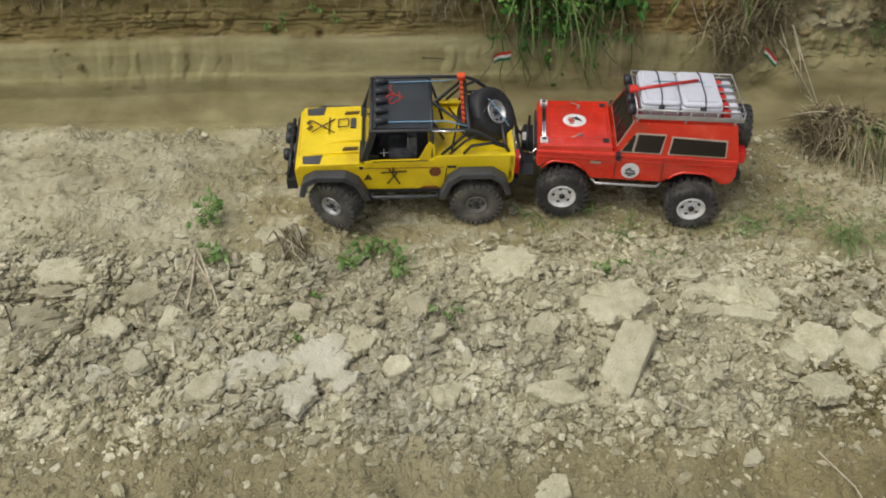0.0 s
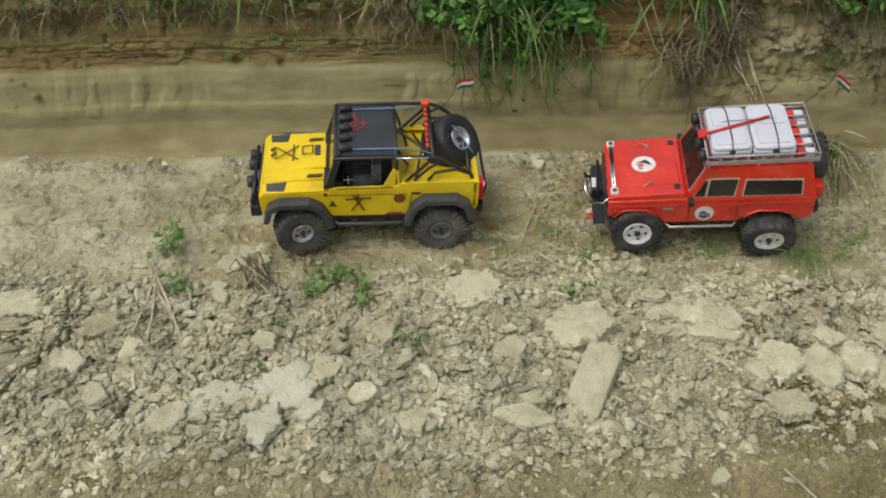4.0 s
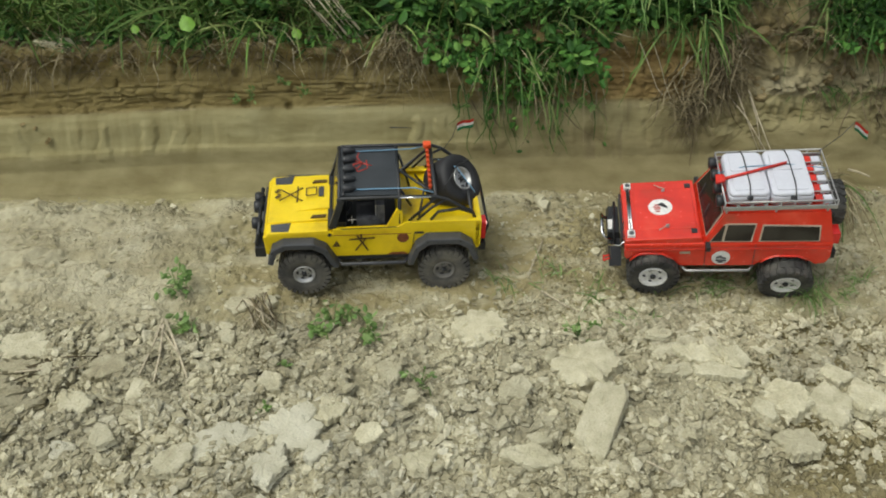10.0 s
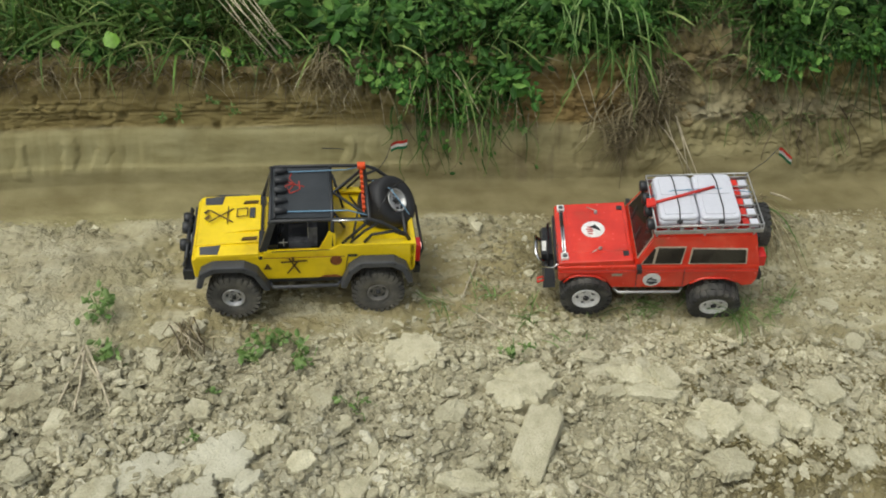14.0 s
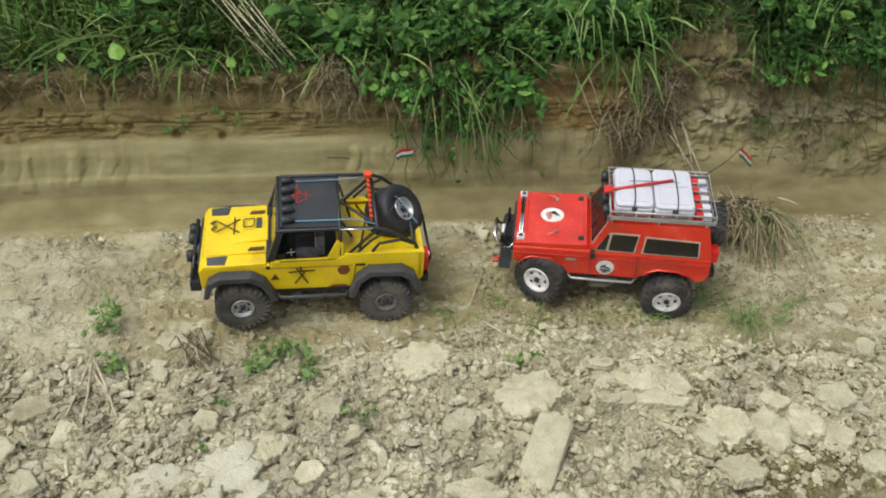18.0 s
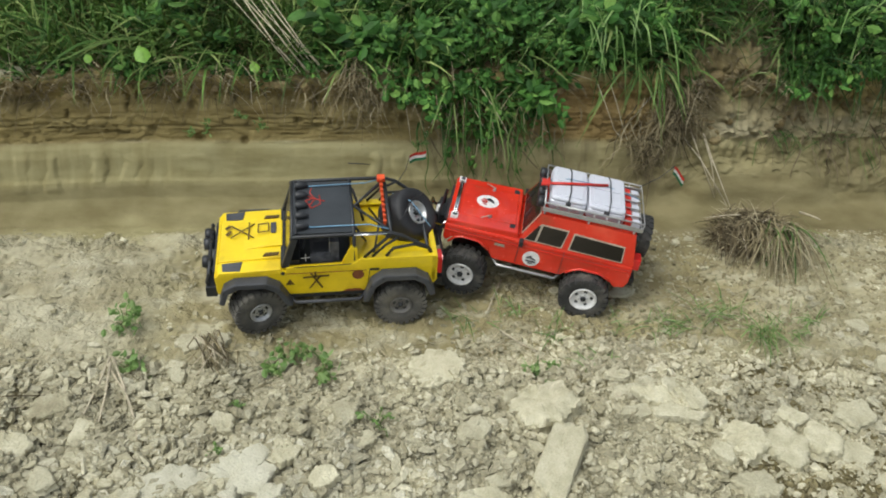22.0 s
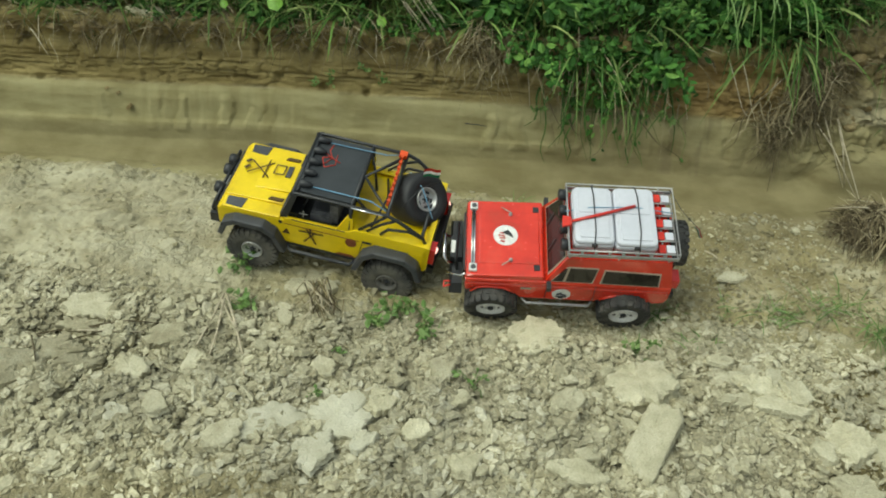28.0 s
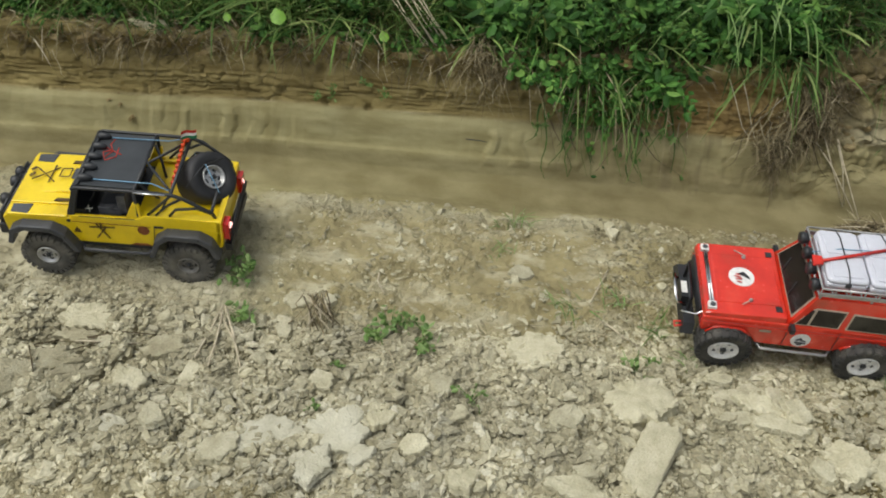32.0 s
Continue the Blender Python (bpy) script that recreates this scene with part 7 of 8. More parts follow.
for k in range(26):
    x = -0.10 + 0.72 * (k % 13) / 12 + gr.uniform(-0.03, 0.03)
    y = 0.60 + 0.17 * (k // 13) + gr.uniform(-0.03, 0.04)
    big = k % 3 == 0
    weed(x, y, float(top_z(x, y)[0]) - 0.01, gr.uniform(0.07, 0.11), gr.uniform(0.09, 0.16), 80 if big else 150, gr.uniform(0.022, 0.030) if big else gr.uniform(0.011, 0.018))
for k in range(7):
    x = 0.02 + 0.055 * k + gr.uniform(-0.02, 0.02)
    weed(x, 0.545 + gr.uniform(-0.01, 0.02), 0.235, gr.uniform(0.07, 0.10), 0.06, 100, 0.016, "leafy weed hanging over the bank's edge", 0.8)
for x, z, r in ((0.16, 0.22, 0.055), (0.21, 0.175, 0.045), (0.06, 0.215, 0.045), (0.29, 0.215, 0.05), (0.23, 0.14, 0.030), (0.125, 0.19, 0.04), (0.35, 0.205, 0.045), (0.175, 0.165, 0.034), (0.205, 0.12, 0.028), (0.255, 0.185, 0.036), (0.15, 0.135, 0.026)):
    weed(x, 0.535 if z > 0.16 else 0.512, z, r, 0.03, 26, gr.uniform(0.012, 0.017), "leafy weed trailing down the bank's face", 1.3)
for k in range(44):
    x = -1.45 + 1.38 * k / 43 + gr.uniform(-0.03, 0.03)
    weed(x, 0.553 + gr.uniform(-0.012, 0.03), 0.252, gr.uniform(0.025, 0.05), gr.uniform(0.02, 0.06), 30, gr.uniform(0.009, 0.015), "small leafy weed on the bank's edge")
for k in range(12):
    x, y = 0.40 + 0.022 * k + gr.uniform(-0.01, 0.01), gr.uniform(0.60, 0.75)
    weed(x, y, float(top_z(x, y)[0]) - 0.01, gr.uniform(0.05, 0.09), gr.uniform(0.06, 0.12), 70, 0.017)
for k in range(8):
    x, y = gr.uniform(0.66, 0.95), gr.uniform(0.70, 0.90)
    weed(x, y, float(top_z(x, y)[0]) - 0.01, gr.uniform(0.03, 0.06), gr.uniform(0.03, 0.08), 40, 0.013, "small weed on the worn bank")
for k in range(12):
    x, y = 0.95 + 0.035 * k + gr.uniform(-0.02, 0.02), gr.uniform(0.60, 0.74)
    weed(x, y, float(top_z(x, y)[0]) - 0.01, gr.uniform(0.05, 0.09), gr.uniform(0.06, 0.13), 80, 0.017, "leafy weed over the worn bank", 0.3)
for k in range(12):
    x = 0.97 + 0.035 * k + gr.uniform(-0.02, 0.02)
    weed(x, 0.565 + gr.uniform(-0.01, 0.03), float(top_z(x, 0.58)[0]), gr.uniform(0.05, 0.08), gr.uniform(0.04, 0.08), 70, 0.014, "leafy weed hanging over the worn bank", 0.7)
for k in range(24):
    x, y = gr.uniform(-1.4, -0.1), gr.uniform(0.62, 1.05)
    weed(x, y, float(top_z(x, y)[0]) - 0.01, gr.uniform(0.05, 0.09), gr.uniform(0.07, 0.15), 60, 0.020)
for k in range(9):
    x, y = gr.uniform(0.95, 1.6), gr.uniform(0.60, 0.95)
    weed(x, y, float(top_z(x, y)[0]) - 0.01, gr.uniform(0.05, 0.09), gr.uniform(0.08, 0.15), 60, 0.020)
for k in range(18):
    x, y = gr.uniform(-1.4, 1.5), gr.uniform(0.95, 1.5)
    weed(x, y, float(top_z(x, y)[0]) - 0.01, gr.uniform(0.09, 0.13), gr.uniform(0.12, 0.2), 110, 0.02)


def big_leaf(x, y, z, size):
    v, f = leaf_cards(np.array([(0, 0, 0.0)]), np.array([(0.1, -0.6, 0.8)]), np.array([size]), np.array([0.3]), 1.1)
    ob = sheet("broad_leaf", v, f, LIGHTLEAF, True)
    ob.location = (x, y, z)
    st = part("stalk", tube([(0, 0.0, 0), (0.01, 0.02, -0.03), (0.02, 0.05, -0.07)], 0.0012, 5), GRASS, ob)
    return tagged(ob, "single broad bright green leaf on a stalk", "leaf")


big_leaf(-0.535, 0.505, 0.310, 0.040)
big_leaf(-0.30, 0.515, 0.285, 0.026)
big_leaf(-0.66, 0.52, 0.30, 0.022)


def sprig(x, y, leaves, size, spread, label="small green sprig in the clay"):
    z = ground_z(x, y)
    sp = tagged(new("sprig"), label, "sprig", group="green sprigs on the track")
    sp.location = (x, y, z)
    pos = []
    for k in range(max(4, leaves // 3)):
        a = gr.uniform(0, math.tau)
        tip = Vector((math.cos(a) * spread * gr.uniform(0.4, 1), math.sin(a) * spread * gr.uniform(0.4, 1), spread * gr.uniform(0.5, 1.2)))
        part("stem", tube([(0, 0, -0.004), tip * 0.5 + Vector((0, 0, spread * 0.2)), tip], 0.0009, 4), SPRIG, sp)
        for j in range(4):
            pos.append(tip * gr.uniform(0.25, 1.1) + Vector(gr.normal(0, spread * 0.13, 3)))
    pos = np.array(pos)
    n = len(pos)
    pos[:, 2] = np.maximum(pos[:, 2], 0.004)
    nor = np.stack([gr.normal(0, 0.5, n), gr.normal(-0.3, 0.5, n), np.full(n, 0.9)], 1)
    v, f = leaf_cards(pos, nor, gr.uniform(0.5, 1.2, n) * size * 0.78, gr.uniform(0, math.tau, n), 1.45)
    sheet("leaves", v, f, SPRIG).parent = sp
    return sp


sprig(-0.52, 0.010, 33, 0.0143, 0.040)
sprig(-0.485, -0.092, 20, 0.0143, 0.033)
sprig(-0.199, -0.080, 28, 0.0130, 0.037)
sprig(-0.223, -0.116, 18, 0.0156, 0.027)
sprig(-0.125, -0.125, 26, 0.0156, 0.035)
sprig(-0.160, -0.060, 13, 0.0104, 0.031)
sprig(-0.029, -0.237, 15, 0.0104, 0.033)
sprig(0.267, -0.123, 13, 0.0104, 0.030)
sprig(-0.30, -0.30, 7, 0.0078, 0.019)
sprig(-0.27, -0.21, 6, 0.0078, 0.015)
sprig(0.30, -0.10, 6, 0.0104, 0.019)
for x, y, z in ((0.346, 0.492, 0.115), (-0.465, 0.49, 0.155), (-0.342, 0.505, 0.185), (-0.42, 0.50, 0.16), (0.06, 0.49, 0.12), (-0.30, 0.50, 0.165)):
    sp = sprig(0, 0, 14 if x > 0.3 else 8, 0.012 if x > 0.3 else 0.009, 0.022, "small green sprig on the bank's face")
    sp.matrix_world = pose(x, y + float(bank_shift(np.array(x))) - 0.004, z, 65, 0, 0)


def tuft(x, y, n, length, mat, label, width=(0.0012, 0.003), spread=0.02, lift=(0.4, 0.97), droop=(0.0, 0.6), face=None, name="grass_tuft", lean=0.8):
    base = np.stack([gr.normal(0, spread, n), gr.normal(0, spread * 0.8, n), np.full(n, -0.003)], 1)
    head = gr.uniform(0, math.tau, n) if face is None else gr.normal(face, lean, n)
    v, f = ribbons(base, head, gr.uniform(*length, n), gr.uniform(*lift, n), gr.uniform(*droop, n), gr.uniform(*width, n), 5, gr.uniform(-0.8, 0.8, n))
    ob = sheet(name, v, f, mat, True)
    ob.location = (x, y, ground_z(x, y))
    return tagged(ob, label, "grass tuft", group="tufts on the track")


for x, y, n, L in ((0.323, 0.000, 34, 0.06), (0.545, 0.010, 40, 0.07), (0.737, -0.032, 46, 0.09), (0.267, -0.13, 22, 0.04), (0.398, -0.075, 22, 0.045), (0.015, 0.27, 20, 0.06), (-0.01, 0.18, 26, 0.05),
                   (0.146, 0.03, 26, 0.06), (0.23, 0.05, 16, 0.05), (0.63, 0.03, 30, 0.07), (0.70, 0.06, 26, 0.06), (0.86, 0.02, 20, 0.06), (0.80, -0.02, 18, 0.05), (0.45, 0.02, 18, 0.05)):
    tuft(x, y, int(n * 1.2), (L * 0.5, L * 1.2), SPRIG, "thin green grass tuft in the clay", (0.0016, 0.0034), 0.018, (0.3, 0.95), (0.1, 0.8))
for x, y, n in ((0.20, 0.0, 14), (0.58, 0.05, 18), (0.36, 0.05, 12), (0.75, 0.08, 18), (-0.19, -0.14, 16), (0.0, -0.02, 8)):
    tuft(x, y, n, (0.05, 0.12), STRAW, "few dry straws lying on the clay", (0.0012, 0.0024), 0.025, (0.02, 0.35), (0.0, 0.3))
for x, y in ((-0.52, 0.010), (-0.485, -0.092), (-0.199, -0.080), (-0.223, -0.116), (-0.125, -0.125), (-0.160, -0.060), (-0.029, -0.237), (0.267, -0.123)):
    tuft(x + 0.008, y - 0.006, 14, (0.02, 0.055), SPRIG, "small tuft of thin blades among the sprigs", (0.0018, 0.0036), 0.014, (0.2, 0.9), (0.1, 0.8))
# heap of roots and straw on the rut's far edge
def straw_dome(x, y, r, h, n):
    """A tussock of dead grass: a matted cap of crooked roots and straw over a dark hollowed lump of earth, long blades falling from one flank."""
    top = clod(x, y, r * 1.7, r * 1.2, h * 1.2, 20, 61, "dry_tussock", "dead grass tussock with a few green blades, roots bared", mat=DARKSOIL)
    top.matrix_world = pose(x, y, ground_z(x, y) - 0.004)

    def mat_of(name, m, mat, length, width, spread, lift, droop, face=None, shift=(0, 0), low=0.2):
        a, q = gr.uniform(0, math.tau, m), np.sqrt(gr.rand(m)) * spread
        base = np.stack([np.cos(a) * r * q + shift[0], np.sin(a) * r * 0.7 * q + shift[1], np.maximum(h * (1.05 - 0.75 * q * q) + gr.normal(0, 0.008, m), h * low)], 1)
        head = gr.uniform(0, math.tau, m) if face is None else gr.normal(face, 0.55, m)
        v, f = ribbons(base, head, gr.uniform(*length, m), gr.uniform(*lift, m), gr.uniform(*droop, m), gr.uniform(*width, m), 6, gr.uniform(-1.2, 1.2, m))
        sheet(name, v, f, mat, True).parent = top
    mat_of("root_mat", n, ROOT, (0.02, 0.07), (0.0014, 0.0034), 1.0, (-0.4, 0.6), (0.0, 0.9))
    mat_of("dead_grass", n // 2, STRAW, (0.03, 0.075), (0.0014, 0.0034), 0.95, (-0.3, 0.6), (0.1, 0.9))
    mat_of("pale_straw", 40, DRY, (0.05, 0.09), (0.0016, 0.0032), 0.8, (-0.2, 0.3), (0.1, 0.7))
    mat_of("root_fringe", 60, ROOT, (0.05, 0.10), (0.002, 0.0045), 0.5, (0.0, 0.5), (0.7, 1.3), toward, (-0.05, -0.03), 0.7)
    mat_of("hanging_straw", 130, STRAW, (0.08, 0.15), (0.002, 0.0042), 0.55, (0.1, 0.6), (0.6, 1.2), toward + 0.1, (0.03, -0.03), 0.6)
    mat_of("green_grass", 26, GRASS, (0.08, 0.15), (0.002, 0.0045), 0.40, (0.1, 0.7), (0.5, 1.1), toward + 0.2, (0.05, -0.03), 0.6)
    return top


straw_dome(0.812, 0.288, 0.105, 0.058, 800)
tuft(-0.325, -0.050, 44, (0.04, 0.09), STRAW, "brown stems under the dry fan", (0.002, 0.004), 0.02, (0.2, 0.7), (0.3, 0.9), toward + 0.3, lean=0.9)


def stalk(name, label, points, r, mat=DRY):
    me = bpy.data.meshes.new(name)
    b = tube(points, r, 6, None, 0.6)
    b.to_mesh(me)
    b.free()
    me.materials.append(mat)
    return tagged(new(name, me), label, "dry stalk", group="dry stalks")


def on(x, y, dz=0.004):
    return (x, y, ground_z(x, y) + dz)


for pts in ([(-0.523, -0.086), (-0.529, -0.148), (-0.533, -0.226)], [(-0.519, -0.086), (-0.48, -0.162), (-0.45, -0.224), (-0.429, -0.283)], [(-0.517, -0.104), (-0.509, -0.177), (-0.505, -0.239)], [(-0.522, -0.107), (-0.498, -0.141), (-0.473, -0.179)]):
    stalk("dry_stalk", "thin dry stalk lying on the clay", [on(x, y, 0.022 if i == 0 else 0.014) for i, (x, y) in enumerate(pts)], 0.0028)
for k in range(22):
    x0, y0 = -0.352 + gr.normal(0, 0.012), -0.040 + gr.normal(0, 0.010)
    a, L = gr.normal(-1.25, 0.42), gr.uniform(0.05, 0.10)
    pts = [(x0, y0), (x0 + 0.5 * L * math.cos(a) + gr.normal(0, 0.006), y0 + 0.5 * L * math.sin(a)), (x0 + L * math.cos(a + gr.normal(0, 0.2)), y0 + L * math.sin(a))]
    stalk("dry_stalk", "dry stem fanning out from the clay edge", [on(x, y, (0.030, 0.024, 0.008)[i] + gr.uniform(0, 0.008)) for i, (x, y) in enumerate(pts)], gr.uniform(0.0012, 0.0022), (DRY, STRAW, ROOT)[k % 3])
for pts in ([(-0.863, -0.21), (-0.804, -0.198), (-0.726, -0.208)], [(-0.855, -0.23), (-0.78, -0.233), (-0.713, -0.214)], [(-0.807, -0.188), (-0.717, -0.201), (-0.656, -0.193)], [(-0.752, -0.194), (-0.682, -0.176), (-0.611, -0.164)], [(-0.827, -0.25), (-0.812, -0.276), (-0.797, -0.302)]):
    stalk("dry_stalk", "thin brown root lying on the clay", [on(x, y, 0.011) for x, y in pts], 0.0017, ROOT)
for pts in ([(0.225, 0.14), (0.205, 0.09), (0.185, 0.03)], [(0.21, 0.0), (0.25, -0.03), (0.28, -0.05)], [(-0.243, 0.06), (-0.243, 0.04), (-0.225, 0.01)], [(-0.80, -0.20), (-0.72, -0.21), (-0.64, -0.20)],
            [(0.56, -0.50), (0.60, -0.56), (0.62, -0.62)], [(0.34, -0.42), (0.36, -0.43), (0.38, -0.445)]):
    stalk("dry_stalk", "thin dry stalk lying on the clay", [on(x, y, 0.010) for x, y in pts], 0.0020)
for k in range(8):
    x = -0.215 + 0.009 * k + gr.normal(0, 0.004)
    d = gr.uniform(0.11, 0.17)
    stalk("dry_stalk", "long dry straw leaning on the bank", [(x, 0.535 + gr.normal(0, 0.004), 0.272 + gr.uniform(0, 0.01)), (x - d * 0.42, 0.575, 0.328 + gr.normal(0, 0.006)), (x - d, 0.62 + gr.normal(0, 0.01), 0.40 + gr.uniform(-0.02, 0.03))], gr.uniform(0.0014, 0.0024))
for x, y1, dx in ((0.690, 0.395, 0.095), (0.705, 0.425, 0.060), (0.735, 0.375, 0.055), (0.742, 0.440, 0.030)):
    stalk("dry_stalk", "long dry stalk hanging from the bank", [(x, 0.515, 0.135 + gr.normal(0, 0.01)), (x + dx * 0.45, 0.478, 0.085), (x + dx, y1, 0.016)], gr.uniform(0.0014, 0.0024))
for x, dx, z1 in ((0.02, 0.02, 0.12), (0.10, 0.05, 0.13), (0.175, 0.012, 0.05), (0.20, -0.01, 0.04), (0.235, 0.008, 0.06), (0.31, 0.05, 0.15), (0.36, 0.04, 0.12), (0.47, 0.06, 0.14), (0.50, 0.05, 0.13)):
    low = 0.50 if z1 < 0.1 else 0.515
    stalk("dry_stalk", "thin stem trailing down the bank's face", [(x, 0.545, 0.25), (x + dx * 0.3, 0.52, 0.215), (x + dx * 0.8, 0.512, 0.15), (x + dx, low - 0.02, z1)], 0.0013, DRY if z1 > 0.1 else GRASS)
stalk("twig", "short dark twig stuck to the bank's face", [(-0.105, 0.455, 0.088), (-0.075, 0.457, 0.086), (-0.055, 0.458, 0.083)], 0.0013, BLACK)
stalk("twig", "two pale twigs crossed on the rut's edge", [(0.955, 0.375, 0.01), (0.975, 0.36, 0.012), (0.995, 0.345, 0.01)], 0.0028)
stalk("twig", "small pale twig in the rut", [(0.43, 0.185, -0.005), (0.445, 0.175, -0.004), (0.455, 0.165, -0.006)], 0.0022)


def root_tangle(x, y, z, n, r, label):
    """A ball of short curved roots stuck to the bank."""
    base = np.stack([gr.normal(0, r * 0.5, n), gr.normal(0, r * 0.25, n), gr.normal(0, r * 0.6, n)], 1)
    v, f = ribbons(base, gr.uniform(0, math.tau, n), gr.uniform(0.02, 0.09, n), gr.uniform(-0.6, 0.9, n), gr.uniform(-0.2, 1.2, n), gr.uniform(0.0012, 0.0028, n), 6, gr.uniform(-1.2, 1.2, n))
    ob = sheet("root_tangle", v, f, ROOT if "brown" in label else STRAW, True)
    ob.location = (x, y, z)
    return tagged(ob, label, "roots", group="root tangles on the bank", kind="stuff")


for x, y, z, n, r, tone in ((0.605, 0.497, 0.105, 150, 0.034, "brown"), (0.565, 0.500, 0.115, 90, 0.026, "dry"), (0.64, 0.505, 0.13, 150, 0.036, "dry"), (0.655, 0.520, 0.175, 130, 0.034, "brown"), (0.62, 0.515, 0.16, 110, 0.030, "dry"),
                            (0.67, 0.545, 0.235, 90, 0.026, "brown"), (0.70, 0.525, 0.15, 80, 0.030, "brown"), (0.60, 0.480, 0.07, 70, 0.024, "brown"), (0.685, 0.53, 0.20, 90, 0.03, "dry")):
    root_tangle(x, y, z, n, r, "tangle of " + tone + " roots on the bank")
for x, y, z, n, r in ((0.94, 0.52, 0.10, 40, 0.034), (1.05, 0.525, 0.11, 40, 0.036), (0.98, 0.56, 0.20, 50, 0.04), (0.735, 0.56, 0.22, 80, 0.03)):
    root_tangle(x, y, z, n, r, "sparse brown roots and dead blades on the worn bank")
root_tangle(-0.09, 0.532, 0.252, 260, 0.052, "matted dry roots on the bank's edge")
root_tangle(-0.03, 0.528, 0.245, 180, 0.045, "matted dry roots on the bank's edge")
for k in range(24):
    x = -1.40 + 0.057 * k + gr.uniform(-0.02, 0.02)
    y = 0.543 + float(bank_shift(np.array(x)))
    root_tangle(x, y + gr.uniform(-0.006, 0.010), 0.246 + gr.uniform(-0.012, 0.014), int(gr.uniform(36, 84)), gr.uniform(0.026, 0.046), ("matted dry roots and dead stems on the bank's edge", "short brown roots bared on the bank's edge")[k % 2])
for k in range(40):
    x = gr.uniform(0.66, 1.0)
    y = gr.uniform(0.58, 0.95)
    tb = tuft(x, y, 26, (0.05, 0.14), (STRAW, ROOT, ROOT, GRASS)[k % 4], "thin tuft on the worn bank", (0.0016, 0.0036), 0.02, (0.2, 0.9), (0.2, 1.0))
    tb.location.z = float(top_z(x, y)[0]) - 0.004
